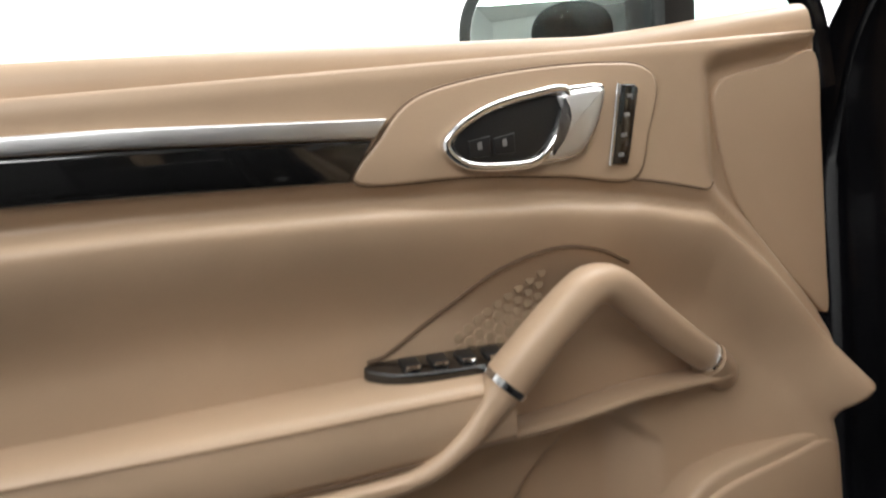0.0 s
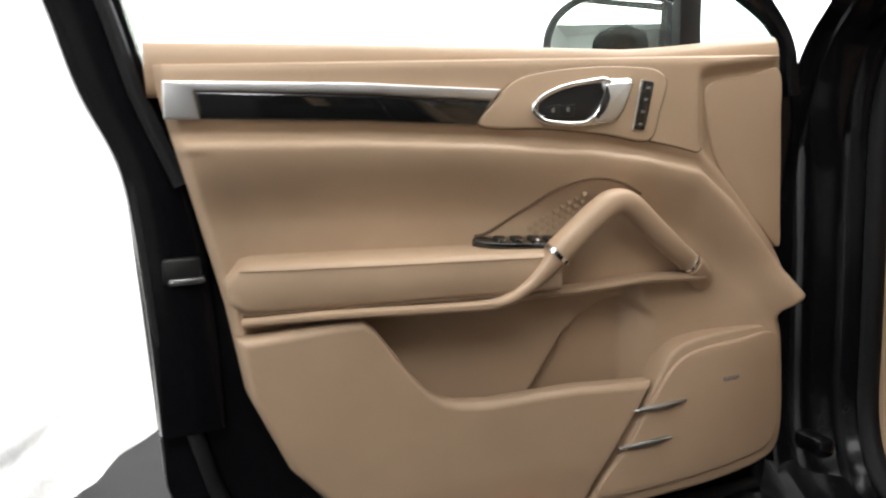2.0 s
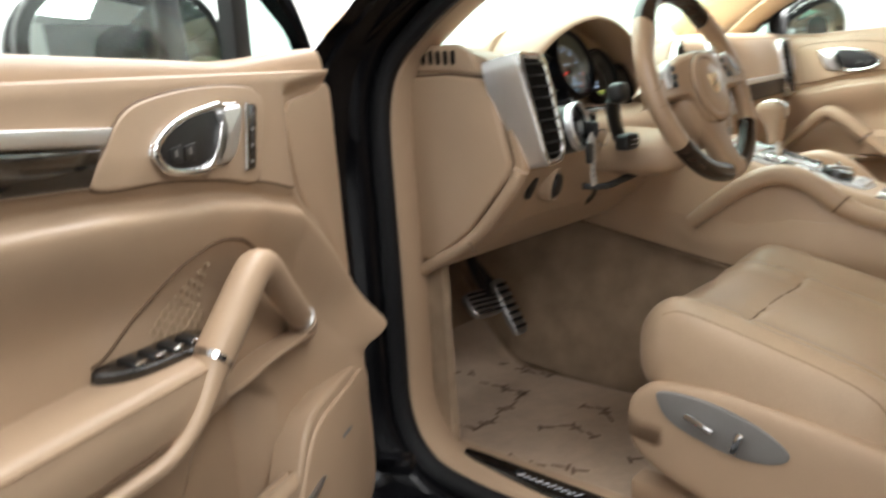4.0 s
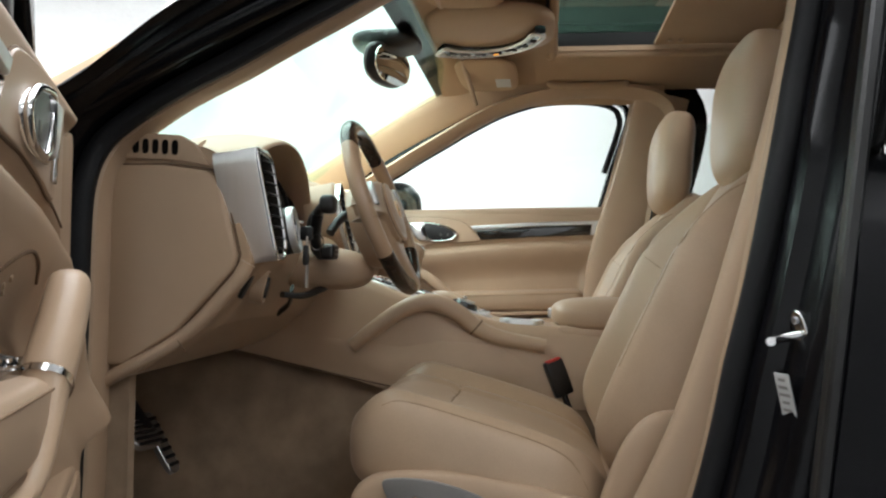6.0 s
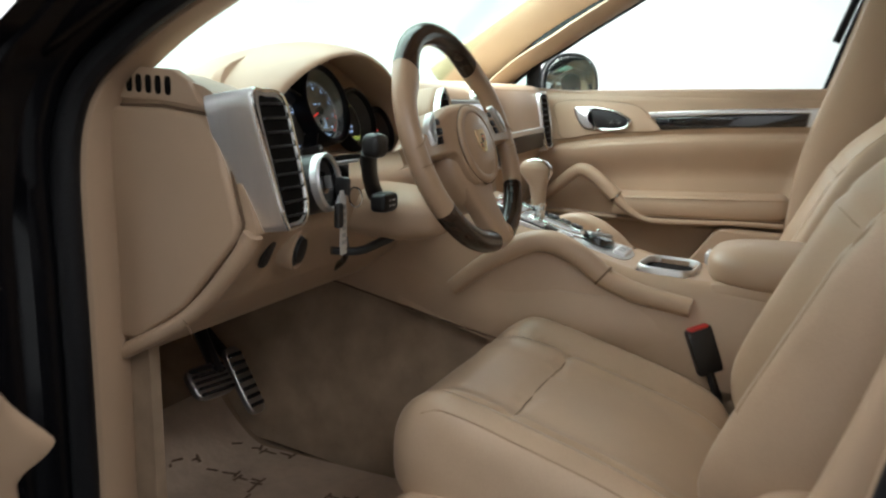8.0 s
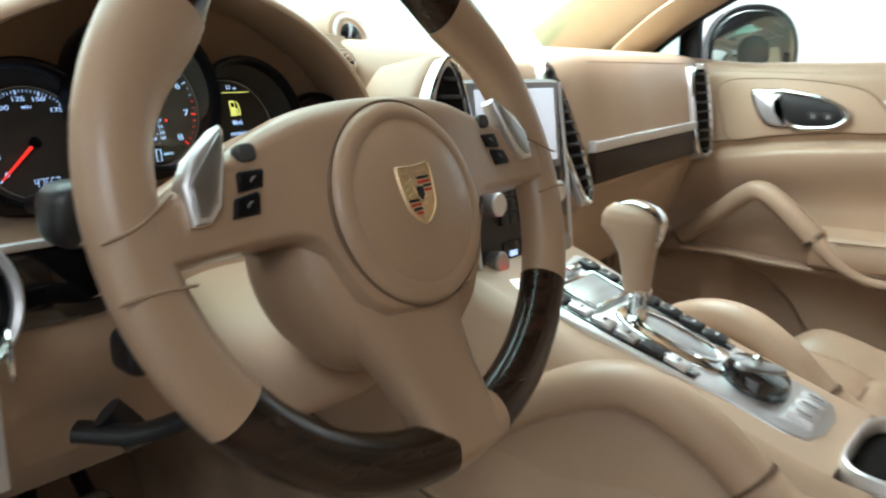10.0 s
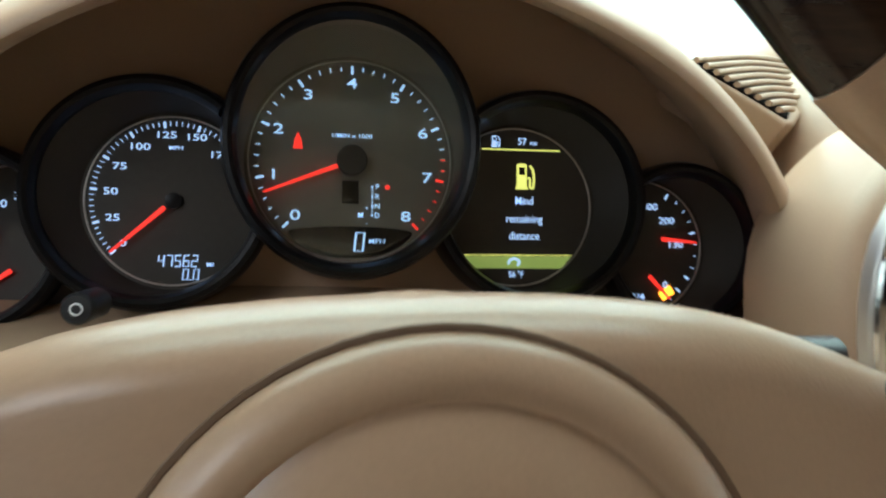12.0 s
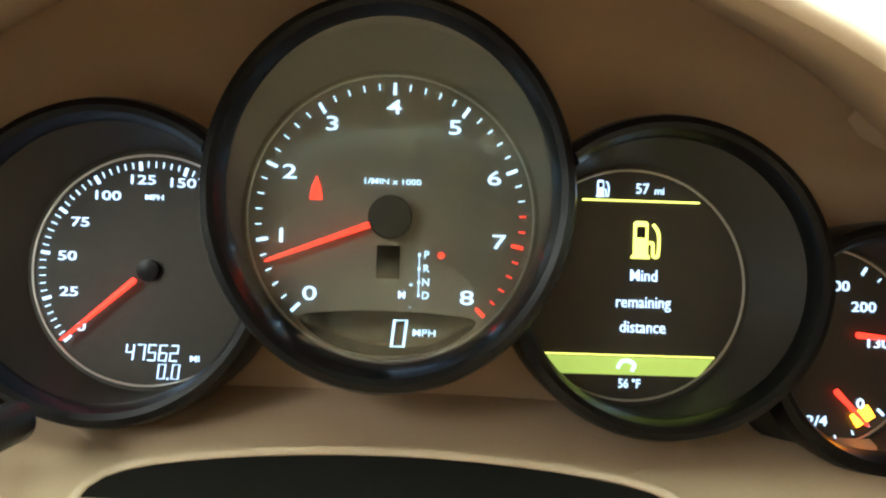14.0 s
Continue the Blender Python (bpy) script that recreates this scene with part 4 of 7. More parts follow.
for s in (-1, 1):
    wh = thing("road_wheel", (s * 0.86, 1.32, 0.0), "black tyre on a silver rim", "wheel", "road wheels")
    mw = frame_of((s * 0.86, 1.32, 0.37), (0, 1, 0), (0, 0, 1))
    part("tyre", tube(0.25, 0.37, -0.13, 0.13, mw, 48, 0.03), RUBBER, wh)
    part("rim", lathe([(0.25, -0.10), (0.25, 0.10), (0.10, 0.05), (0.03, 0.07)], mw, 40), SATIN, wh)
    wr = thing("road_wheel", (s * 0.86, -1.57, 0.0), "black tyre on a silver rim", "wheel", "road wheels")
    mw = frame_of((s * 0.86, -1.57, 0.37), (0, 1, 0), (0, 0, 1))
    part("tyre", tube(0.25, 0.37, -0.13, 0.13, mw, 48, 0.03), RUBBER, wr)
    part("rim", lathe([(0.25, -0.10), (0.25, 0.10), (0.10, 0.05), (0.03, 0.07)], mw, 40), SATIN, wr)

# ---- overhead console, visors, mirror ----
oc = thing("overhead_console", (0.0, -0.2, 1.57), "tan overhead console with a lit row of buttons", "overhead console")
OC = frame_of((0.02, -0.20, 1.608), (0, -1, -0.10), (1, 0, 0.0))
part("console_body", blob((0.02, -0.185, 1.632), (0.165, 0.160, 0.030), 3.2, 2.6), SOFT, oc)
bar = spline([(0.085, -0.050), (0.108, -0.100), (0.108, -0.165), (0.078, -0.232), (0.02, -0.280), (-0.062, -0.308)], 5)
part("button_bar", sweep([(a, b, 1.600) for a, b in bar], lambda t: (0.030 - 0.016 * t, 0.010), (0, 0, 1), n=12, power=3, raw=True), PIANO, oc, "glossy black button row")
rim_in, rim_out = [], []
for k in range(0, len(bar), 2):
    e = bar[min(k + 1, len(bar) - 1)] - bar[max(k - 1, 0)]
    nrm = np.array((-e[1], e[0])) / np.hypot(*e) * (0.030 - 0.016 * k / len(bar))
    rim_in.append((*(bar[k] - nrm), 1.591))
    rim_out.append((*(bar[k] + nrm), 1.591))
part("chrome_rim", sweep(rim_in + rim_out[::-1], (0.0052, 0.0045), n=8, closed=True, per=3), SATIN, oc, "bright chrome outline")
for k in range(7):
    c = bar[3 + 3 * k]
    e = bar[4 + 3 * k] - bar[2 + 3 * k]
    bmx = frame_of((c[0], c[1], 1.5895), (e[0], e[1], 0), (-e[1], e[0], 0.0))
    part("roof_button", box((0, 0, 0), (0.026, 0.030 - 0.002 * k, 0.006), 0.002, bmx), BLACK, oc)
    part("button_mark", box((0, 0, -0.0036), (0.010, 0.003, 0.0012), 0, bmx), AMBER if k == 3 else MARK, oc)
for s in (-1, 1):
    vs = thing("sun_visor", (s * 0.38, -0.17, 1.61), "tan sun visor folded against the headliner", "sun visor", "sun visors")
    part("visor_pad", blob((s * 0.40, -0.150, 1.606), (0.185, 0.090, 0.013), 4, 2.6), LINER, vs)
    part("visor_label", box((s * 0.44, -0.195, 1.5925), (0.10, 0.045, 0.001), 0, Matrix.Identity(4)), STICKER, vs, "pale printed label")
    part("visor_hinge", sweep([(s * 0.22, -0.09, 1.608), (s * 0.58, -0.10, 1.56)], (0.007, 0.007)), SOFT, vs)
    gh = thing("roof_grab_handle", (s * 0.62, -0.45, 1.61), "tan folding grab handle above the window", "grab handle", "roof grab handles")
    part("handle_bar", sweep([(s * 0.595, -0.33, 1.632), (s * 0.588, -0.36, 1.618), (s * 0.585, -0.45, 1.614), (s * 0.588, -0.55, 1.618), (s * 0.595, -0.58, 1.632)], (0.010, 0.013), n=12), LINER, gh)
    part("handle_base", plate(sup(0.135, 0.022, 4, 28), frame_of((s * 0.600, -0.455, 1.632), (0, 1, 0), (0.8, 0, -0.45 * s)), 0.006, 0.002, straight=True), LINER, gh)
rm = thing("rear_view_mirror", (0.0, 0.06, 1.48), "black rear-view mirror hanging from the windscreen", "mirror")
RM = frame_of((-0.02, 0.064, 1.530), (0.98, -0.18, 0.08), (0.02, -0.10, 1))
part("mirror_shell", blob((0, 0, -0.012), (0.122, 0.052, 0.022), 2.5, 2.4, m=RM), BLACK, rm)
part("mirror_glass", plate(sup(0.113, 0.045, 2.5, 36), RM @ Matrix.Translation((0, 0, 0.0115)), 0.004, 0.001, straight=True), MIRROR, rm, "dark mirror glass")
part("mirror_stem", sweep([(0.0, 0.085, 1.540), (0.0, 0.105, 1.555), (0.0, 0.11, 1.575)], (0.012, 0.012)), BLACK, rm)
part("sensor_box", blob((0.0, 0.075, 1.592), (0.075, 0.085, 0.026), 3.5, 2.5, m=None), BLACK, rm, "black sensor cover on the windscreen")

# ---- dashboard ----
dash = thing("dashboard", (0, 0.4, 0.83), "tan leather dashboard with silver vents and dark wood", "dashboard")
Y_SIDE = (0.72, 0.50, 0.33, 0.26, 0.207, 0.180, 0.152, 0.165, 0.235, 0.262, 0.37, 0.62)
Z_SIDE = (1.17, 1.225, 1.236, 1.226, 1.203, 1.12, 1.04, 1.015, 0.93, 0.905, 0.835, 0.83)
Y_CLUS = (0.72, 0.50, 0.36, 0.335, 0.310, 0.245, 0.165, 0.155, 0.215, 0.25, 0.37, 0.62)
Z_CLUS = (1.17, 1.215, 1.225, 1.20, 1.12, 1.103, 1.088, 1.03, 0.945, 0.91, 0.835, 0.83)
Y_MID = (0.72, 0.50, 0.36, 0.27, 0.205, 0.185, 0.175, 0.18, 0.20, 0.25, 0.37, 0.62)
Z_MID = (1.17, 1.232, 1.243, 1.238, 1.215, 1.12, 1.05, 1.0, 0.95, 0.90, 0.835, 0.83)
Y_PASS = (0.72, 0.50, 0.36, 0.29, 0.255, 0.235, 0.230, 0.245, 0.275, 0.31, 0.40, 0.62)
Z_PASS = (1.17, 1.228, 1.242, 1.240, 1.222, 1.14, 1.072, 1.05, 0.97, 0.90, 0.84, 0.83)


def dash_loop(x, kind_a, kind_b, t):
    ya, za = kind_a
    yb, zb = kind_b
    pts = [(ya[i] + (yb[i] - ya[i]) * t, za[i] + (zb[i] - za[i]) * t) for i in range(12)]
    s = spline(pts, 4)
    back = 0.058 * step(0.15, 0.19, x) * (0.86 - x) / 0.455               # the passenger side stands nearer towards the middle
    return [(x, q[0] - back * step(0.42, 0.28, q[0]), q[1]) for q in s]


side, clus, mid, pas = (Y_SIDE, Z_SIDE), (Y_CLUS, Z_CLUS), (Y_MID, Z_MID), (Y_PASS, Z_PASS)
loops = []
for x, a, b, t in ((-0.695, side, side, 0), (-0.66, side, side, 0), (-0.635, side, side, 0), (-0.622, side, clus, 0.15), (-0.612, side, clus, 0.85), (-0.605, side, clus, 1), (-0.45, clus, clus, 0), (-0.30, clus, clus, 0), (-0.14, clus, clus, 0),
                   (-0.128, clus, mid, 0.15), (-0.118, clus, mid, 0.60), (-0.10, clus, mid, 0.85), (-0.07, mid, mid, 0), (0.0, mid, mid, 0), (0.14, mid, mid, 0), (0.17, mid, pas, 0.5), (0.19, pas, pas, 0), (0.4, pas, pas, 0), (0.722, pas, pas, 0)):
    loops.append(dash_loop(x, a, b, t))
part("dash_body", rings(loops), LEATHER, dash, "tan leather dashboard body", 50)
# outer end panel facing the door
EP = frame_of((-0.695, 0, 0), (0, -1, 0), (0, 0, 1))
PANEL = [(-0.395, 0.858), (-0.395, 1.190), (-0.30, 1.190), (-0.224, 1.181), (-0.203, 1.164), (-0.172, 1.042), (-0.177, 1.021), (-0.270, 0.918), (-0.36, 0.858)]
ep = part("end_panel", plate(PANEL, EP @ Matrix.Translation((0, 0, 0.013)), 0.018, 0.007, straight=True), SOFT, dash, "flat tan end panel of the dashboard")
part("panel_gap", sweep([EP @ Vector((u + 0.003, v + 0.002, 0.0015)) for u, v in PANEL[1:8]], (0.0022, 0.0022), (1, 0, 0), n=6, per=1), SEAM, ep, "dark gap round the panel")
part("edge_joint", sweep([(-0.7125, 0.268, 0.906), (-0.7125, 0.252, 0.884)], (0.0012, 0.0012), (1, 0, 0), n=6), SEAM, ep)
part("end_edge", sweep([(-0.700, 0.395, 0.832), (-0.700, 0.265, 0.905), (-0.700, 0.18, 0.99), (-0.696, 0.155, 1.03)], (0.012, 0.014), (1, 0, 0), n=12, power=2.6), LEATHER, dash, "padded lower edge")
sv = part("side_vent", plate([(-0.392, 1.202), (-0.372, 1.238), (-0.345, 1.244), (-0.275, 1.240), (-0.250, 1.226), (-0.224, 1.190), (-0.30, 1.199)], EP @ Matrix.Translation((0, 0, 0.008)), 0.014, 0.003, straight=True), SOFT, dash, "small side window vent with slots")
for k in range(5):
    y = 0.352 - k * 0.0172
    # flat near-black ovals paint the shade of the slots; nothing is cut
    part("vent_slot_shade", plate(sup(0.0058, 0.0125, 3.0, 18), EP @ Matrix.Translation((-y, 1.2225 - (0.352 - y) * 0.05, 0.0086)), 0.002, 0.0004, straight=True), OPENING_SHADE, sv)


def tall_vent(name, outline, y_top, y_bot, depth, slats, parent, label):
    """An upright silver-framed air vent that faces the seats."""
    zs = [q[1] for q in outline]
    o = ((y_top + y_bot) / 2, (max(zs) + min(zs)) / 2)
    cx = sum(q[0] for q in outline) / len(outline)
    lean = (y_top - y_bot) / (max(zs) - min(zs))
    m = frame_of((cx, o[0], o[1]), (1, 0, 0), (0, lean, 1))
    q = [(a - cx, b - o[1]) for a, b in outline]
    body = part(name, plate(q, m, depth, 0.005, per=4), SATIN, parent, label)
    c = np.mean(np.array(q), 0)
    inner = [tuple(c + (np.array(k) - c) * (0.72, 0.90)) for k in q]
    part("vent_surround", plate([tuple(c + (np.array(k) - c) * (1.22, 1.07)) for k in q], m @ Matrix.Translation((0, 0, -0.010)), 0.075, 0.012, per=4), LEATHER, body, "padded leather surround") if name == "centre_vent" else None
    part("vent_rim", sweep([m @ Vector((k[0], k[1], 0.0)) for k in [tuple(c + (np.array(z_) - c) * (0.93, 0.975)) for z_ in q]], (0.0032, 0.0030), m.to_3x3() @ Vector((0, 0, 1)), closed=True, per=4, n=8), CHROME, body, "bright chrome front rim")
    # near-black sheet over the vent face, in place of shaded depth
    part("vent_recess_shade", plate(inner, m @ Matrix.Translation((0, 0, 0.0012)), 0.01, 0.001, per=4), OPENING_SHADE, body, "near-black sheet painting the shade inside the vent")
    hi, lo = max(k[1] for k in inner), min(k[1] for k in inner)
    for i in range(slats):
        v = lo + (hi - lo) * (i + 0.5) / slats
        us = []
        for (a0, b0), (a1, b1) in zip(inner, inner[1:] + inner[:1]):
            if (b0 - v) * (b1 - v) < 0:
                us.append(a0 + (a1 - a0) * (v - b0) / (b1 - b0))
        part("vent_slat", box(((us[0] + us[-1]) / 2, v, 0.002), (abs(us[-1] - us[0]), 0.0034, 0.005), 0.001, m @ Matrix.Translation((0, 0, 0.001))), BLACK, body)
    return m


tall_vent("driver_vent", [(-0.714, 1.212), (-0.69, 1.218), (-0.650, 1.212), (-0.637, 1.17), (-0.627, 1.10), (-0.626, 1.06), (-0.640, 1.040), (-0.668, 1.036), (-0.682, 1.045), (-0.70, 1.13)], 0.140, 0.112, 0.075, 9, dash, "satin silver air vent with black slats")
tall_vent("passenger_vent", [(0.708, 1.220), (0.675, 1.226), (0.645, 1.220), (0.632, 1.17), (0.632, 1.10), (0.640, 1.073), (0.660, 1.060), (0.69, 1.062), (0.704, 1.075), (0.714, 1.15)], 0.215, 0.185, 0.06, 9, dash, "satin silver air vent with black slats")
tall_vent("centre_vent", [(-0.118, 1.223), (-0.098, 1.222), (-0.085, 1.18), (-0.080, 1.12), (-0.086, 1.07), (-0.105, 1.05), (-0.125, 1.06), (-0.150, 1.12), (-0.150, 1.18)], 0.160, 0.125, 0.03, 9, dash, "satin silver centre vent")
tall_vent("centre_vent", [(0.118, 1.223), (0.135, 1.224), (0.150, 1.18), (0.160, 1.12), (0.160, 1.07), (0.150, 1.050), (0.135, 1.050), (0.120, 1.10), (0.110, 1.17)], 0.195, 0.128, 0.03, 11, dash, "satin silver centre vent")
# passenger side strips and glovebox
PS = frame_of((0.405, 0.1710, 1.10), (1, 0.115, 0), (0, 0.05, 1))
part("silver_strip", plate([(-0.235, 0.012), (0.245, 0.012), (0.247, 0.026), (-0.235, 0.026)], PS @ Matrix.Translation((0, 0, 0.004)), 0.01, 0.002, straight=True), SATIN, dash, "satin silver strip")
part("wood_strip", plate([(-0.235, -0.030), (0.240, -0.030), (0.245, 0.011), (-0.235, 0.011)], PS @ Matrix.Translation((0, 0, 0.003)), 0.01, 0.003, straight=True), WOOD2, dash, "dark walnut strip")
part("dash_seam", sweep([(0.19, 0.172, 1.2245), (0.42, 0.201, 1.2245), (0.640, 0.229, 1.2245)], (0.001, 0.001), n=6), STITCH, dash)
gb = part("glovebox_lid", plate([(-0.22, -0.19), (0.24, -0.19), (0.245, -0.045), (-0.22, -0.045)], PS @ Matrix.Translation((0, 0, -0.004)) @ Matrix.Rotation(0.33, 4, "X"), 0.02, 0.008, straight=True), LEATHER, dash, "tan glovebox lid")
# defroster grille and dome sensor on top
GA, GB, GC = Vector((-0.182, 0.290, 1.2440)), Vector((-0.066, 0.352, 1.2450)), Vector((-0.132, 0.264, 1.2170))
gn = (GC - GA).cross(GB - GA).normalized()
DG = frame_of(GA, GB - GA, gn.cross(GB - GA))
q_b, q_c = DG.inverted() @ GB, DG.inverted() @ GC
dg = part("defroster_grille", plate([(-0.003, 0.004), (q_b.x + 0.02, 0.004), (q_b.x + 0.012, -0.012), (q_c.x + 0.006, q_c.y - 0.003), (q_c.x - 0.004, q_c.y - 0.003)], DG @ Matrix.Translation((0, 0, -0.0015)), 0.030, 0.003, straight=True), LEATHER, dash, "tan defroster grille")
# the shade below the slats is a near-black plate
part("grille_well_shade", plate([(0, 0), (q_b.x, 0.0), (q_c.x, q_c.y)], DG, 0.006, 0.001, straight=True), OPENING_SHADE, dg, "near-black sheet painting the shade under the grille slats")
for k in range(9):
    f0 = (k + 0.5) / 9.5
    lo_, hi_ = Vector((q_c.x * f0, q_c.y * f0, 0.0012)), Vector((q_b.x + (q_c.x - q_b.x) * f0, q_c.y * f0, 0.0012))
    mid_ = (lo_ + hi_) / 2 + Vector((0, 0.006 * (1 - f0), 0.0))
    part("grille_slat", sweep([DG @ lo_, DG @ mid_, DG @ hi_], (0.0021, 0.0018), n=8), LEATHER, dg)
dc = thing("dashboard_clock", (0.0, 0.40, 1.235), "round dash-top pod with a small glass face", "clock")
DM = frame_of((-0.004, 0.402, 1.247), (1, 0, 0), (0, 0.35, 1))
part("pod", lathe([(0.044, -0.10), (0.042, -0.02), (0.036, 0.0), (0.033, 0.002)], DM, 36), LEATHER, dc)
part("pod_ring", tube(0.024, 0.030, -0.01, 0.004, DM, 40), SATIN, dc, "silver ring")
part("pod_face", lathe([(0.024, -0.008), (0.024, 0.0), (0.012, 0.004), (0.002, 0.005)], DM, 36), LCD, dc, "dark glass face")

# centre stack: screen and controls
cs = thing("centre_stack", (0.0, 0.18, 0.97), "black centre stack with a lit navigation screen", "centre stack")
CS = frame_of((0.014, 0.160, 1.150), (1, 0, 0), (0, 0.16, 1))
part("stack_body", plate([(-0.092, -0.175), (0.092, -0.175), (0.098, 0.055), (-0.092, 0.055)], CS @ Matrix.Translation((0, 0, 0.0)), 0.05, 0.008, straight=True), BLACK, cs)
part("screen_frame", plate([(-0.088, -0.050), (0.090, -0.050), (0.094, 0.052), (-0.088, 0.052)], CS @ Matrix.Translation((0, 0, 0.004)), 0.01, 0.004, straight=True), GREY, cs, "grey screen frame")
part("screen", plate([(-0.074, -0.040), (0.076, -0.040), (0.079, 0.043), (-0.075, 0.043)], CS @ Matrix.Translation((0, 0, 0.0062)), 0.004, 0.001, straight=True), SCREEN, cs, "lit pale navigation map screen")
for s in (-1, 1):
    part("stack_knob", lathe([(0.013, 0), (0.013, 0.014), (0.011, 0.016), (0.001, 0.016)], CS @ Matrix.Translation((s * 0.062, -0.078, 0.0)), 28), SATIN, cs, "silver rotary knob")
    part("stack_knob", lathe([(0.012, 0), (0.012, 0.014), (0.010, 0.016), (0.001, 0.016)], CS @ Matrix.Translation((s * 0.066, -0.140, 0.0)), 28), STEEL, cs, "metal rotary knob")
for r in range(3):
    for k in range(6):
        part("stack_button", box((-0.040 + k * 0.016, -0.066 - r * 0.016, 0.002), (0.014, 0.012, 0.006), 0.0015, CS), BLACK, cs)
part("display_strip", plate([(-0.045, -0.150), (0.045, -0.150), (0.045, -0.122), (-0.045, -0.122)], CS @ Matrix.Translation((0, 0, 0.003)), 0.004, 0.001, straight=True), LCD, cs)
for k in range(3):
    part("display_mark", box((-0.028 + k * 0.028, -0.136, 0.0034), (0.014, 0.006, 0.0006), 0, CS), WHITE, cs)
part("stack_chrome", sweep([CS @ Vector(q) for q in ((-0.094, 0.05, 0.002), (-0.094, -0.08, 0.004), (-0.090, -0.17, 0.004))], (0.0025, 0.0025), (0, -1, 0), n=8), SATIN, cs)
part("stack_chrome", sweep([CS @ Vector(q) for q in ((0.099, 0.05, 0.002), (0.097, -0.08, 0.004), (0.093, -0.17, 0.004))], (0.0025, 0.0025), (0, -1, 0), n=8), SATIN, cs)

# ---- instrument cluster ----
ic = thing("instrument_cluster", (-0.37, 0.30, 1.10), "hooded instrument cluster with five round dials", "instrument cluster")


def arch(th, k, y, dz=0.0, a=0.233, b=0.157):
    c, s = math.cos(th), math.sin(th)
    if s < 0:                                                           # the cheeks run straight down
        out = (k - 1) * (1 + 1.5 * min(1.0, -s / 0.35)) if k > 1 else k - 1
        return Vector((-0.3655 + (1 + min(out, 0.26)) * a * math.copysign(1, c), y, 1.121 + dz + b * s))
    p = 2 / 1.85
    return Vector((-0.3655 + k * a * math.copysign(abs(c) ** p, c), y, 1.121 + dz + k * b * s ** p))


ths = np.linspace(radians(-62), radians(242), 92)
lip = lambda th: 0.199 + 0.024 * math.cos(th) ** 2
hood = [[arch(t, k, lip(t) + dy, dz) for t in ths] for k, dy, dz in ((1.05, 0.14, 0), (1.035, 0.10, 0), (0.995, 0.045, 0), (0.966, 0.016, 0), (0.966, 0.006, 0), (0.978, 0.0, 0), (1.0, 0.0, 0), (1.03, 0.007, 0), (1.06, 0.022, 0), (1.09, 0.048, 0), (1.12, 0.09, 0), (1.13, 0.14, -0.004), (1.10, 0.21, -0.012), (0.98, 0.29, -0.03), (0.85, 0.37, -0.05))]
part("hood", rings(hood, cap=False, closed=False), LEATHER, ic, "tan leather hood over the dials", 60, calc=True)
part("hood_seam", sweep([arch(t, 0.975, lip(t) + 0.018) for t in ths[::4]], (0.0012, 0.0012), (0, 1, 0), n=6, per=4), SEAM, ic)
GP = frame_of((-0.3691, 0.2668, 1.1813), (1, 0, 0), (0, 0.300, 0.954)) @ Matrix.Rotation(radians(0.9), 4, "Z") @ Matrix.Scale(0.972, 4)
part("back_panel", plate([(-0.225, -0.085), (0.225, -0.085), (0.215, 0.05), (0.15, 0.098), (0.0, 0.115), (-0.15, 0.098), (-0.215, 0.05)], GP @ Matrix.Translation((0, 0, -0.0245)), 0.02, 0.002, per=4), SOFT, ic, "tan back panel")
# sloping apron; its opening for the steering column is a near-black sheet
AP = frame_of((-0.3640, 0.2290, 1.104), (1, 0, 0), (0, 1, 0.6)) @ Matrix.Scale(0.97, 4)


def apron(u, v):
    dx = (2 * u - 1) * 0.212
    vv = 0.060 - 0.148 * v
    over = 0.5 * (vv - 0.006 + math.hypot(vv - 0.006, 0.028))             # soft bend towards the dials
    q = AP @ Vector((dx - 0.0065, vv - over, -0.030 * abs(dx / 0.2) ** 3.5 - 0.02 * step(0.75, 1, v)))
    return q + Vector((0, over, 0.16 * over + 0.0015))


part("apron", skin(50, 24, apron, 0.008, (0, 0, -1)), LEATHER, ic, "tan apron below the dials")
# shade of the slot painted as a near-black plate on the apron
part("apron_slot_shade", plate([(-0.103, -0.028), (-0.095, -0.009), (-0.058, 0.0), (0.0, 0.0035), (0.058, 0.0), (0.095, -0.009), (0.103, -0.028), (0.101, -0.050), (0.09, -0.070), (-0.09, -0.070), (-0.101, -0.050)], AP @ Matrix.Translation((0, 0, 0.0042)), 0.006, 0.001, per=4), OPENING_SHADE, ic, "near-black sheet painting the shaded slot above the steering column")
part("slot_lip", sweep([AP @ Vector((q[0], q[1], 0.0032)) for q in ((-0.102, -0.050), (-0.1045, -0.028), (-0.096, -0.008), (-0.058, 0.001), (0.0, 0.0045), (0.058, 0.001), (0.096, -0.008), (0.1045, -0.028), (0.102, -0.050))], (0.0022, 0.0018), (0, -0.5, 0.86), n=8, per=4), LEATHER, ic, "rounded leather lip of the slot")
part("slot_cover", plate([(-0.086, -0.050), (-0.079, -0.036), (-0.065, -0.0235), (-0.04, -0.0175), (0.0, -0.0150), (0.04, -0.0175), (0.065, -0.0235), (0.079, -0.036), (0.086, -0.050), (0.086, -0.085), (-0.086, -0.085)], AP @ Matrix.Translation((0, 0, 0.010)), 0.014, 0.006, per=4), LEATHER, ic, "tan column cover rising from the slot")


def at(u, v, w=0.0, turn=0.0):
    return GP @ Matrix.Translation((u, v, w)) @ Matrix.Rotation(radians(turn), 4, "Z")


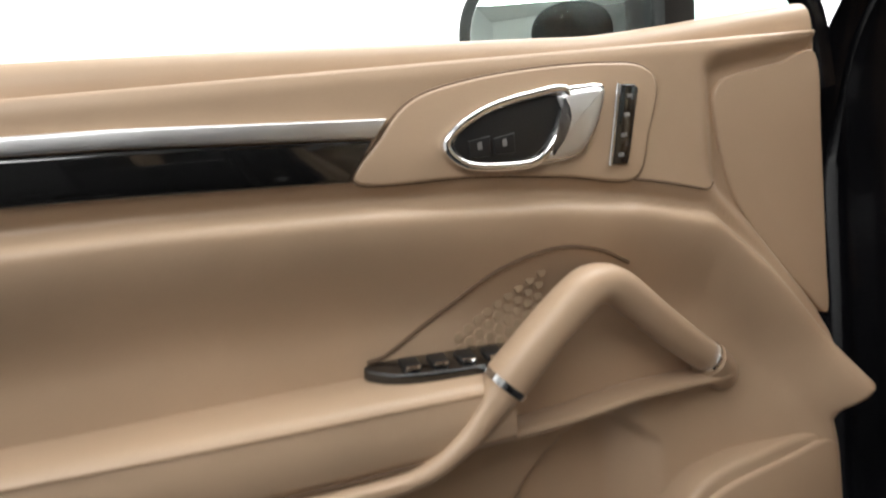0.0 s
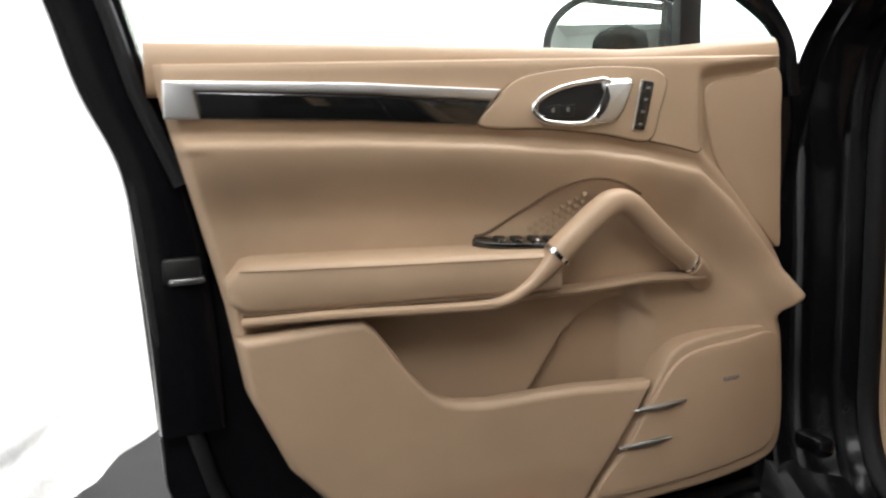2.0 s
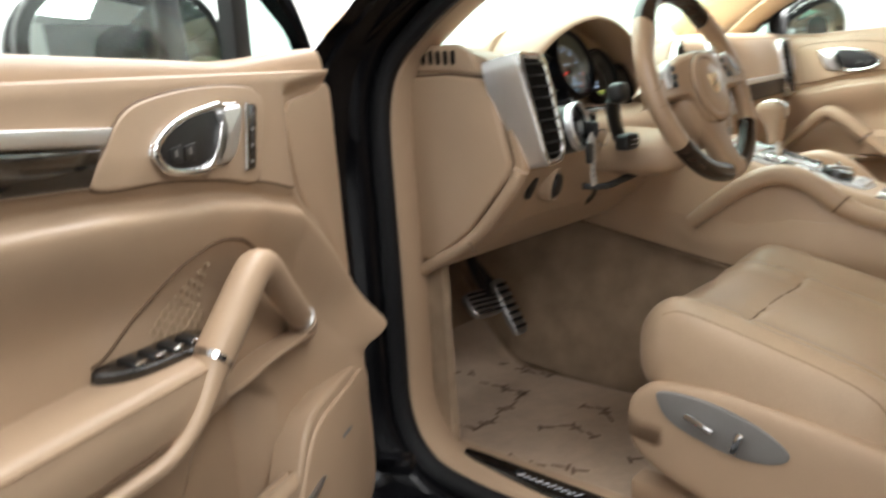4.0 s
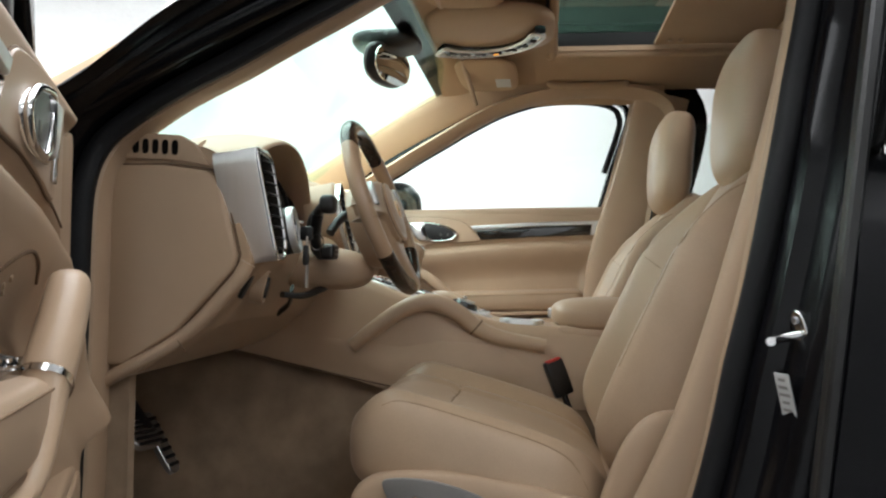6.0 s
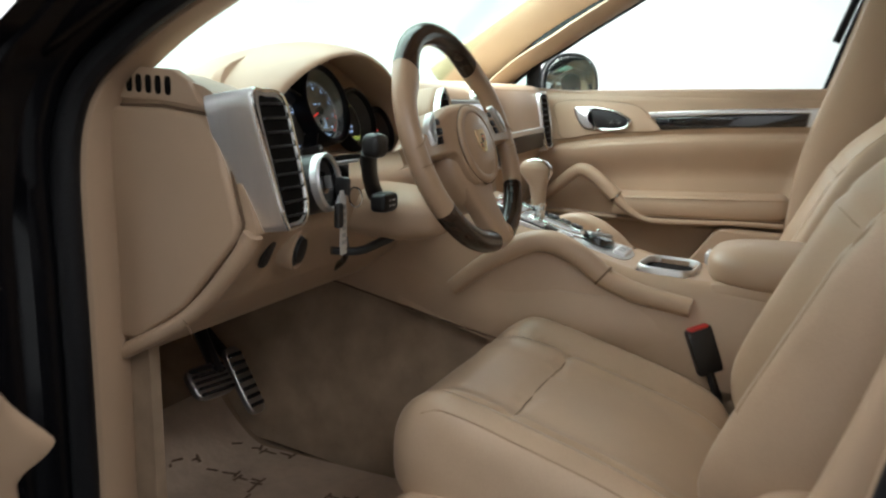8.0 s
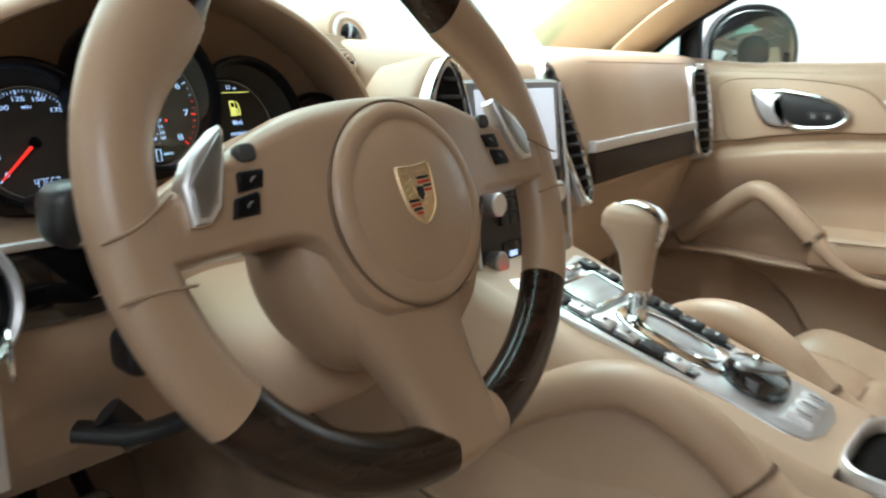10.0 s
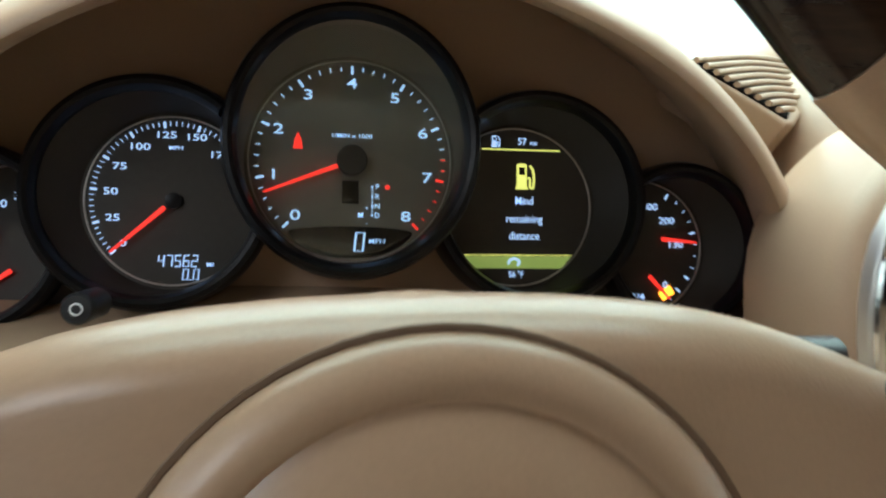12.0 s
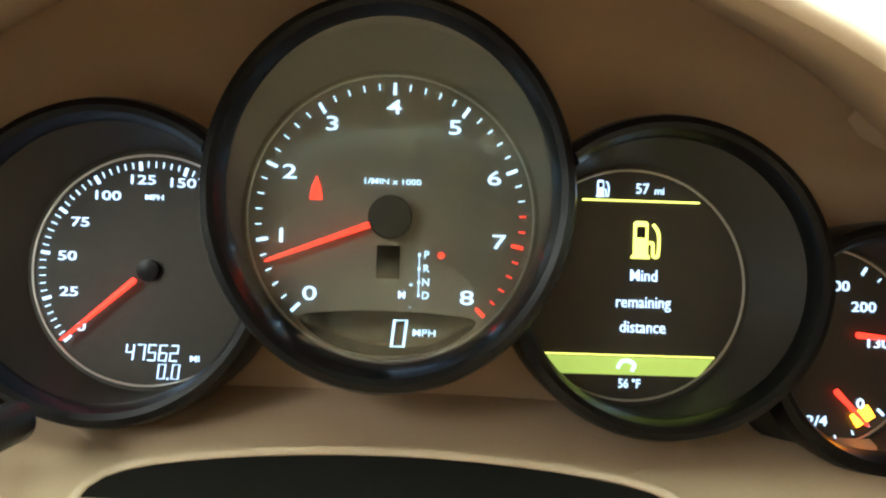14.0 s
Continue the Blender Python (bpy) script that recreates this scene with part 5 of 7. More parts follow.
def dial(nm, cu, cv, ru, rv, fu, fv, fr, w, label, flare, cut=None):
    """A round gauge: face, black rim raised by flare, and a funnel between rim and face."""
    g = part(nm, lathe([(ru - 0.002, w - 0.012), (ru - 0.002, w - 0.010), (0.001, w - 0.010)], at(cu, cv)), DIAL2 if cut else DIAL, ic, label)
    prof = [(0.0082, flare - 0.010), (0.0078, flare - 0.005), (0.0062, flare - 0.001), (0.004, flare), (0.0015, flare - 0.0012), (0, flare - 0.006), (0, -0.014), (0.0082, -0.014)]
    n = 80
    m = at(cu, cv, w)
    angles = [2 * math.pi * i / n for i in range(n + 1)]
    if cut:                                                             # stops where the next dial overlaps it
        away = math.atan2(cv - cut[1], cu - cut[0])
        angles = [away + a - math.pi for a in angles]
        angles = [a for a in angles if math.hypot((cu + (ru - 0.003) * math.cos(a) - cut[0]) / cut[2], (cv + (rv - 0.003) * math.sin(a) - cut[1]) / cut[3]) > 1]
    bm = rings([[m @ Vector(((ru - q) * math.cos(a), (rv - q) * math.sin(a), h)) for q, h in prof] for a in angles], cap=bool(cut))
    bmesh.ops.remove_doubles(bm, verts=bm.verts, dist=1e-7)
    part("bezel", bm, BEZEL, g, "black bezel")
    part("funnel", skin(len(angles) - 1, 3, lambda u, v: funnel(angles[round(u * (len(angles) - 1))], v, m, ru - 0.008, rv - 0.008, flare - 0.009, fu - cu, fv - cv, fr + 0.002)), FUNNEL2 if cut else FUNNEL, g, "dark glossy funnel")
    part("dial_ring", tube(fr - 0.0005, fr + 0.0004, w - 0.0105, w - 0.0092, at(fu, fv), 80, 0.0002), RING, g, "thin grey ring")
    lens = part("lens", lathe([(ru - 0.006, w + flare - 0.0080), (ru * 0.6, w + flare - 0.0077), (0.001, w + flare - 0.0076)], at(cu, cv)), CLEAR, g, "clear curved lens") if not cut else None
    if lens:
        lens.visible_shadow = False
    return g


def funnel(a, v, m, ru, rv, top, du_, dv_, fr):
    c, s = math.cos(a), math.sin(a)
    return m @ Vector((ru * c + (du_ + fr * c - ru * c) * v, rv * s + (dv_ + fr * s - rv * s) * v, top + (-0.0098 - top) * v))


def tick(g, fu, fv, r0, r1, deg, width, w, mat):
    part("tick", box(((r0 + r1) / 2, 0, w), (r1 - r0, width, 0.0004), 0, at(fu, fv, 0, deg)), mat, g)


def needle(g, fu, fv, r0, r1, deg, w):
    bm = rings([[at(fu, fv, 0, deg) @ Vector((r, a * k, w + b * 0.0012)) for a, b in ((1, 0), (0.6, 1), (-0.6, 1), (-1, 0))] for r, k in ((r0 - 0.0007, 0.0007), (r0, 0.00125), (r1 - 0.001, 0.00065), (r1, 0.0003))])
    part("needle", bm, RED, g, "lit red needle")


def segments(name, digits, size, m, mat, parent):
    """Slanted digits of a segment display, each one bent stroke."""
    spot = {"p": (-1, 1), "q": (1, 1), "r": (-1, 0), "s": (1, 0), "t": (-1, -1), "u": (1, -1)}
    strokes = {"0": "pqut", "2": "pqsrtu", "4": "prsqu", "5": "qprsut", "6": "qptusr", "7": "pqu"}
    h, wide = size / 2, size * 0.23
    way = m.to_3x3() @ Vector((0, 0, 1))
    x = -0.5 * size * sum(0.26 if d == "." else 0.72 for d in digits)
    for d in digits:
        adv = size * (0.26 if d == "." else 0.72)
        c = x + adv / 2
        if d == ".":
            part(name, box((c - 0.1 * h, -h, 0), (size * 0.12, size * 0.12, 0.0004), 0, m), mat, parent)
        else:
            pts = [m @ Vector((c + spot[k][0] * wide + 0.20 * spot[k][1] * h * 0.5, spot[k][1] * h, 0)) for k in strokes[d]]
            part(name, sweep(pts, (size * 0.055, 0.0002), way, n=4, per=1, closed=d == "0"), mat, parent)
        x += adv


# rev counter
W0 = 0.004
rev = dial("rev_counter", 0.0, 0.0090, 0.0660, 0.0710, 0.0, 0.001, 0.0538, W0, "large central rev counter", 0.0163)
fw = W0 - 0.0095
for k in range(0, 41):
    deg = 225 - 33.75 * k / 5
    major = k % 5 == 0
    tick(rev, 0, 0.001, 0.0465 if major else 0.0483, 0.0508 if major else 0.0506, deg, 0.0012 if major else 0.00045, fw, RED if k >= 33 else WHITE)
for k in range(9):
    a = radians(225 - 33.75 * k)
    lettering("number", str(k), 0.0076, at(0.0415 * math.cos(a), 0.001 + 0.0415 * math.sin(a), fw), WHITE, rev, 1.55)
lettering("unit_text", "1/MIN x 1000", 0.0030, at(0.0, 0.0145, fw), WHITE, rev, 1.3)
needle(rev, 0, 0.001, 0.006, 0.0490, 201, fw + 0.003)
part("needle_hub", lathe([(0.0082, fw), (0.0082, fw + 0.005), (0.0074, fw + 0.0058), (0.001, fw + 0.006)], at(0, 0.001), 32), DIAL2, rev, "dark needle hub")
part("sensor_window", plate([(-0.0044, -0.0062), (0.0044, -0.0062), (0.0044, 0.0062), (-0.0044, 0.0062)], at(-0.0005, -0.0155, fw), 0.001, 0.0002, straight=True), LCD, rev)
for word, v in (("P", -0.0135), ("R", -0.0187), ("N", -0.0238), ("D", -0.0288)):
    lettering("gear_letter", word, 0.0040, at(0.0138, v + 0.001, fw), WHITE, rev)
    part("gear_dot", box((0.0112, v + 0.001, fw), (0.001, 0.001, 0.0004), 0, GP), WHITE, rev)
part("gear_line", box((0.0112, -0.0202, fw), (0.0003, 0.0155, 0.0003), 0, GP), WHITE, rev)
lettering("gear_letter", "M", 0.0040, at(0.0050, -0.0278, fw), WHITE, rev)
lettering("gear_letter", "+", 0.0032, at(0.0083, -0.0240, fw), WHITE, rev)
lettering("gear_letter", "-", 0.0036, at(0.0083, -0.0320, fw), WHITE, rev)
part("gear_dot", lathe([(0.0012, fw), (0.0012, fw + 0.0005), (0.0003, fw + 0.0006)], at(0.0193, -0.0125), 16), RED, rev)
part("belt_warning", plate([(-0.0024, -0.0045), (0.0024, -0.0045), (0.0018, 0.0), (0.0, 0.0045), (-0.0018, 0.0)], at(-0.0282, 0.0115, fw + 0.0002), 0.0006, 0.0001, straight=True), RED, rev, "red seat belt warning mark")
part("lcd_band", plate([(-0.033, -0.037), (-0.020, -0.0345), (0.0, -0.0338), (0.020, -0.0345), (0.033, -0.037), (0.024, -0.0455), (0.010, -0.0500), (-0.010, -0.0500), (-0.024, -0.0455)], at(0, 0, fw - 0.0002), 0.001, 0.0002), LCD, rev, "dark speed display")
segments("speed_digit", "0", 0.0098, at(0.0045, -0.0420, fw + 0.0005), WHITE, rev)
lettering("unit_text", "MPH", 0.0036, at(0.0138, -0.0417, fw + 0.0003), WHITE, rev, 1.25)
# speedometer
W1 = -0.003
fw = W1 - 0.0095
spd = dial("speedometer", -0.1005, -0.0188, 0.0605, 0.0592, -0.0915, -0.0215, 0.0440, W1, "speedometer with white figures", 0.0157, (0, 0.0090, 0.0630, 0.0680))
su, sv_ = -0.0915, -0.0215
for k in range(0, 43):
    deg = 222 - 25.0 * k / 6
    major = k % 6 == 0
    tick(spd, su, sv_, 0.0382 if major else 0.0392, 0.0415, deg, 0.0012 if major else 0.0004, fw, WHITE)
for k in range(8):
    a = radians(222 - 25.0 * k)
    r = (0.0333, 0.0313, 0.0315, 0.0320, 0.0328, 0.0345, 0.0352, 0.0335)[k]
    lettering("number", str(25 * k), 0.0050, at(su + r * math.cos(a), sv_ + r * math.sin(a), fw), WHITE, spd, 1.5)
lettering("unit_text", "MPH", 0.0028, at(su + 0.0008, sv_ + 0.0277, fw), WHITE, spd, 1.3)
segments("odometer", "47562", 0.0058, at(su + 0.0025, sv_ - 0.0312, fw + 0.0004), WHITE, spd)
segments("odometer", "0.0", 0.0054, at(su + 0.0090, sv_ - 0.0382, fw + 0.0004), WHITE, spd)
lettering("unit_text", "MI", 0.0032, at(su + 0.0186, sv_ - 0.0332, fw), WHITE, spd, 1.2)
needle(spd, su, sv_, 0.0060, 0.0408, 221.5, fw + 0.003)
part("needle_hub", lathe([(0.0042, fw), (0.0042, fw + 0.002), (0.001, fw + 0.0025)], at(su, sv_), 28), BEZEL, spd)
# round display
dsp = dial("display_dial", 0.1010, -0.0178, 0.0605, 0.0592, 0.0922, -0.0213, 0.0443, W1, "round trip display with a lit fuel message", 0.0150, (0, 0.0090, 0.0630, 0.0680))
du, dv = 0.0922, -0.0213
for word, v in (("Mind", 0.0035), ("remaining", -0.0067), ("distance", -0.0163)):
    lettering("message", word, 0.0064, at(du + 0.0053, dv + v, fw), WHITE, dsp, 0.85)
lettering("message", "57", 0.0056, at(du + 0.0040, dv + 0.0370, fw), WHITE, dsp, 0.95)
lettering("message", "mi", 0.0040, at(du + 0.0106, dv + 0.0364, fw), WHITE, dsp)
lettering("message", "56 °F", 0.0048, at(du + 0.0007, dv - 0.0379, fw), WHITE, dsp, 0.85)
part("display_line", box((du + 0.0035, dv + 0.0324, fw), (0.0455, 0.0007, 0.0003), 0, GP), YELLOW, dsp)
part("display_line", box((du - 0.0002, dv - 0.0270, fw), (0.067, 0.0005, 0.0003), 0, GP), YELLOW, dsp)
part("display_band", plate([(-0.0338, -0.0276), (0.0330, -0.0276), (0.0275, -0.0345), (-0.0280, -0.0345)], at(du, dv, fw), 0.0008, 0.0001, straight=True), LIME, dsp, "lime display band")
part("return_arrow", sweep([at(du, dv, fw + 0.0006) @ Vector(q) for q in ((-0.0040, -0.0320, 0), (-0.0028, -0.0296, 0), (0.0, -0.0290, 0), (0.0024, -0.0305, 0), (0.0014, -0.0330, 0))], (0.0006, 0.0003), (0, -1, 0.2), n=6), WHITE, dsp)
for k, c, mt, nm in ((0.45, (du - 0.0117, dv + 0.0368), WHITE, "pump_mark"), (1.0, (du + 0.0050, dv + 0.0174), YELLOW, "pump_warning")):
    pm = part(nm, plate([(-0.0048, -0.0072), (0.0024, -0.0072), (0.0024, -0.0060), (0.0016, -0.0056), (0.0016, 0.0064), (0.0008, 0.0072), (-0.0032, 0.0072), (-0.0040, 0.0064), (-0.0040, -0.0056), (-0.0048, -0.0060)], at(c[0], c[1], fw + 0.0003) @ Matrix.Diagonal((k, k, 1, 1)), 0.0006, 0.0001, straight=True), mt, dsp, "lit fuel pump mark")
    part("pump_window", box((-0.0012, 0.0030, 0.0), (0.0034, 0.0044, 0.0003), 0, at(c[0], c[1], fw + 0.0004) @ Matrix.Diagonal((k, k, 1, 1))), LCD, pm)
    part("pump_hose", sweep([at(c[0], c[1], fw + 0.0003) @ Vector((a * k, b * k, 0)) for a, b in ((0.0020, -0.0010), (0.0034, -0.0014), (0.0036, -0.0058), (0.0054, -0.0060), (0.0058, 0.0), (0.0052, 0.0036), (0.0034, 0.0062))], (0.0006 * k, 0.0003), (0, -1, 0.2), n=6), mt, pm)
# outer small dials
W2 = -0.009
fw = W2 - 0.0095
for s in (-1, 1):
    nm = "fuel_dial" if s > 0 else "oil_dial"
    g = dial(nm, s * 0.1880, -0.0420, 0.0490, 0.0480, s * 0.1690, -0.0434, 0.0391, W2, "small outer dial with two red needles", 0.0120, (s * 0.1008, -0.0183, 0.0580, 0.0570))
    gu, gv = s * 0.1690, -0.0434
    for k in range(9):
        tick(g, gu, gv, 0.0333 if k % 4 == 0 else 0.0348, 0.0367, 225 + 90 * k / 8, 0.0010 if k % 4 == 0 else 0.0004, fw, WHITE)
        tick(g, gu, gv, 0.0333 if k % 4 == 0 else 0.0348, 0.0367, -30 + 90 * k / 8 if s > 0 else 120 + 90 * k / 8, 0.0010 if k % 4 == 0 else 0.0004, fw, WHITE)
    if s > 0:
        for word, u, v in (("4/4", -0.0176, -0.0214), ("2/4", -0.0005, -0.0290), ("0", 0.0167, -0.0218), ("200", 0.0175, 0.0160), ("130", 0.0230, 0.0020), ("300", 0.0068, 0.0240)):
            lettering("number", word, 0.0056, at(gu + u, gv + v, fw), WHITE, g, 1.2)
        needle(g, gu + 0.0140, gv + 0.0053, 0.0, 0.0215, -5, fw + 0.002)
        needle(g, gu + 0.0060, gv - 0.0168, 0.0, 0.0180, -46, fw + 0.002)
        part("fuel_warning", box((0.0315, 0, fw + 0.0006), (0.0055, 0.0085, 0.0006), 0.0002, at(gu, gv, 0, -57)), AMBER, g, "amber fuel warning bar")
    else:
        for word, u, v in (("200", -0.0170, 0.0113), ("250", -0.0096, 0.0192), ("300", 0.0034, 0.0232), ("0", -0.0181, -0.0215), ("4", 0.0107, -0.0260), ("5", 0.0170, -0.0203)):
            lettering("number", word, 0.0056, at(gu + u, gv + v, fw), WHITE, g, 1.2)
        needle(g, gu - 0.009, gv + 0.0025, 0.0, 0.0205, 187, fw + 0.002)
        needle(g, gu - 0.002, gv - 0.0150, 0.0, 0.0150, 215, fw + 0.002)

# ---- steering wheel ----
sw_ = thing("steering_wheel", (-0.3675, 0.02, 0.97), "tan leather steering wheel with dark wood inserts", "steering wheel")
SW = frame_of((-0.3666, 0.0021, 1.145), (1, 0, 0), (0, 0.353, 0.935)) @ Matrix.Scale(1.005, 4) @ Matrix.Rotation(radians(1.8), 4, "Z")


def rim_piece(nm, a0, a1, mat, label, swell=0.0, n=22):
    pts, k = [], []
    for t in np.linspace(a0, a1, n):
        r = radians(t)
        grow = math.exp(-((min(abs(t - 140), abs(t - 45)) / 15.0) ** 2))
        flat = 1 - 0.035 * math.exp(-(((t - 270) / 40.0) ** 2))
        rad = (0.1705 - 0.009 * grow * swell) * flat
        pts.append(SW @ Vector((rad * math.cos(r), rad * math.sin(r), 0)))
        k.append(grow * swell)
    wn = SW.to_3x3() @ Vector((0, 0, 1))
    return part(nm, sweep(pts, lambda t: (0.0180 + 0.008 * float(np.interp(t, np.linspace(0, 1, n), k)), 0.0155), wn, n=20, raw=True, power=2.2), mat, sw_, label)


rim_piece("wood_rim", 46, 136, WOOD, "dark walnut rim section", 0.8, 40)
rim_piece("leather_rim", 136, 213, WHEEL_LEATHER, "tan leather rim section", 0.85, 30)
rim_piece("leather_rim", -33, 46, WHEEL_LEATHER, "tan leather rim section", 0.85, 30)
rim_piece("wood_rim", 213, 266, WOOD, "dark walnut rim section")
rim_piece("wood_rim", 284, 327, WOOD, "dark walnut rim section")
rim_piece("bottom_clasp", 266, 284, WHEEL_LEATHER, "leather foot of the lower spoke")
HUB = SW @ Matrix.Translation((0.001, -0.0140, 0))
part("hub_pad", lathe([(0.066, -0.055), (0.070, -0.045), (0.071, -0.02), (0.070, 0.0), (0.068, 0.008), (0.066, 0.013), (0.001, 0.013)], HUB, 56), WHEEL_LEATHER, sw_, "tan leather hub", 60)
part("hub_shell", lathe([(0.072, -0.06), (0.080, -0.045), (0.081, -0.025), (0.078, -0.005), (0.068, 0.008)], HUB @ Matrix.Translation((0, -0.018, 0)), 56), WHEEL_LEATHER, sw_, "lower leather hub shell", 60)
part("airbag_cover", lathe([(0.0628, 0.005), (0.0628, 0.0200), (0.0605, 0.0235), (0.052, 0.0258), (0.0505, 0.0246), (0.048, 0.0257), (0.03, 0.0285), (0.001, 0.0295)], HUB, 64), WHEEL_LEATHER, sw_, "round leather airbag cover", 60)
part("hub_stitch", sweep([HUB @ Vector((0.0708 * math.cos(radians(a)), 0.0708 * math.sin(radians(a)), -0.008)) for a in range(190, 352, 6)], (0.0008, 0.0008), SW.to_3x3() @ Vector((0, 0, 1)), n=6, per=2), STITCH, sw_, "pale stitching round the hub")
part("cover_gap", tube(0.0625, 0.0642, 0.004, 0.0206, HUB, 64, 0.0003), SEAM, sw_, "dark gap round the airbag cover")


def soft_line(x, *pairs):
    return sum(k * line(abs(x + d), *pairs) for k, d in ((0.1, -0.024), (0.2, -0.012), (0.4, 0), (0.2, 0.012), (0.1, 0.024)))


def shell(u, v):
    """Hub face and both side spokes as one padded body, broad over the top."""
    x = -0.176 + 0.352 * u
    ax = abs(x)
    up = soft_line(ax, 0, 0.0563, 0.03, 0.0555, 0.05, 0.0535, 0.07, 0.0505, 0.09, 0.0430, 0.11, 0.0345, 0.12, 0.030, 0.145, 0.019, 0.165, 0.009, 0.188, 0.002)
    dn = line(ax, 0, -0.080, 0.038, -0.075, 0.052, -0.064, 0.060, -0.050, 0.066, -0.034, 0.073, -0.024, 0.083, -0.0195, 0.11, -0.0185, 0.16, -0.0195, 0.188, -0.021)
    w = soft_line(ax, 0, 0.0200, 0.038, 0.0200, 0.055, 0.0195, 0.072, 0.0170, 0.10, 0.0125, 0.13, 0.0120, 0.17, 0.0150, 0.188, 0.010)
    rim_ = soft_line(ax, 0, 0.0155, 0.06, 0.014, 0.10, 0.012, 0.14, 0.006, 0.188, 0.004)
    deep = soft_line(ax, 0, 0.0185, 0.06, 0.018, 0.09, 0.016, 0.12, 0.012, 0.188, 0.008)
    if v > 0.62:
        f0 = (v - 0.62) / 0.38 * math.pi * 0.72
        return SW @ Vector((x, up - rim_ + rim_ * math.sin(f0), w - deep * (1 - math.cos(f0))))
    if v < 0.14:
        f0 = (0.14 - v) / 0.14 * math.pi / 2
        return SW @ Vector((x, dn + 0.005 - 0.005 * math.sin(f0), w - 0.016 * (1 - math.cos(f0))))
    t = (v - 0.14) / 0.48
    return SW @ Vector((x, dn + 0.005 + (up - rim_ - dn - 0.005) * t, w))


part("spoke_body", skin(120, 56, shell, 0.034, SW.to_3x3() @ Vector((0, 0, -1))), WHEEL_LEATHER, sw_, "tan leather hub face and side spokes", 179)
for s in (-1, 1):
    mm_ = SW @ Matrix.Diagonal((s, 1, 1, 1)) @ Matrix.Translation((0, -0.0110, 0))
    for v0, v1, v2 in ((0.020, 0.014, 0.010), (-0.0175, -0.0165, -0.0175)):
        part("spoke_seam", sweep([mm_ @ Vector((-0.150, v0 if v0 < 0 else 0.026, 0.013)), mm_ @ Vector((-0.172, v1, 0.0152)), mm_ @ Vector((-0.1885, v2, 0.012))], (0.0009, 0.0009), SW.to_3x3() @ Vector((0, 0, 1)), n=6), STITCH, sw_)
    pad = part("shift_paddle", plate([(-0.1145, 0.0515), (-0.1125, 0.0485), (-0.1167, 0.0347), (-0.1250, 0.0115), (-0.1330, 0.0040), (-0.1426, 0.0045), (-0.1433, 0.0241), (-0.1345, 0.0375)], mm_ @ Matrix.Translation((-0.003, 0.0045, 0.0190)), 0.012, 0.0025, straight=True), SATIN, sw_, "satin silver shift paddle")
    part("paddle_face", plate([(-0.1170, 0.0470), (-0.1150, 0.0450), (-0.1185, 0.0350), (-0.1275, 0.0140), (-0.1345, 0.0075), (-0.1400, 0.0075), (-0.1405, 0.0240)], mm_ @ Matrix.Translation((-0.003, 0.0045, 0.0198)), 0.003, 0.001, straight=True), STEEL, pad, "brushed facet of the paddle")
    for k, o in enumerate((sup(0.0062, 0.0050, 2.8, 18), [(-0.0090, -0.0056), (0.0060, -0.0046), (0.0090, 0.0034), (0.0080, 0.0050), (-0.0060, 0.0050), (-0.0075, 0.0036)], [(-0.0105, -0.0056), (0.0055, -0.0056), (0.0086, 0.0040), (0.0074, 0.0062), (-0.0058, 0.0046), (-0.0075, 0.0030)])):
        cu_, cv_ = ((-0.1030, 0.0412), (-0.1047, 0.0270), (-0.1104, 0.0145))[k]
        bt = part("spoke_button", plate([(cu_ + a, cv_ + b) for a, b in o], mm_ @ Matrix.Translation((0, 0, 0.0152)), 0.006, 0.0016, straight=True), GREY2 if k == 0 else BEZEL, sw_, "black spoke button")
        if k:
            part("button_mark", sweep([mm_ @ Vector((cu_ - 0.0016, cv_ - 0.0014, 0.0154)), mm_ @ Vector((cu_, cv_ + 0.0006, 0.0155)), mm_ @ Vector((cu_ + 0.0020, cv_ + 0.0012, 0.0154))], (0.0006, 0.0003), SW.to_3x3() @ Vector((0, 0, 1)), n=6), GREY, bt)
spoke = []
for v in np.linspace(-0.050, -0.171, 22):
    a, b = line(-v, 0.05, -0.062, 0.070, -0.060, 0.092, -0.050, 0.115, -0.038, 0.140, -0.030, 0.160, -0.024, 0.172, -0.022), line(-v, 0.05, 0.046, 0.075, 0.040, 0.095, 0.034, 0.125, 0.033, 0.155, 0.037, 0.172, 0.042)
    w0 = line(-v, 0.05, -0.004, 0.10, -0.004, 0.15, 0.0, 0.172, 0.0)
    spoke.append([SW @ Vector(((a + b) / 2 + q[0], v, w0 + q[1])) for q in sup((b - a) / 2, 0.0165, 3.2, 32)])
part("lower_spoke", rings(spoke), WHEEL_LEATHER, sw_, "tan leather lower spoke", 60)
# shield badge: plain shapes in its colours
CM = SW @ Matrix.Translation((-0.0015, -0.0108, 0.0300)) @ Matrix.Diagonal((0.92, 0.88, 1, 1))
SHIELD = [(-0.0165, 0.0180), (-0.012, 0.0205), (0.0, 0.0195), (0.012, 0.0205), (0.0165, 0.0180), (0.0155, 0.0), (0.0115, -0.0125), (0.0, -0.0215), (-0.0115, -0.0125), (-0.0155, 0.0)]
bd = part("shield_badge", plate(SHIELD, CM, 0.004, 0.001, per=3), GOLD, sw_, "gold shield badge with red and black bars")
part("badge_edge", sweep([CM @ Vector((u * 0.95, v * 0.95, 0.0004)) for u, v in SHIELD], (0.0007, 0.0007), SW.to_3x3() @ Vector((0, 0, 1)), n=6, per=3, closed=True), GOLD, bd, "raised gold edge")
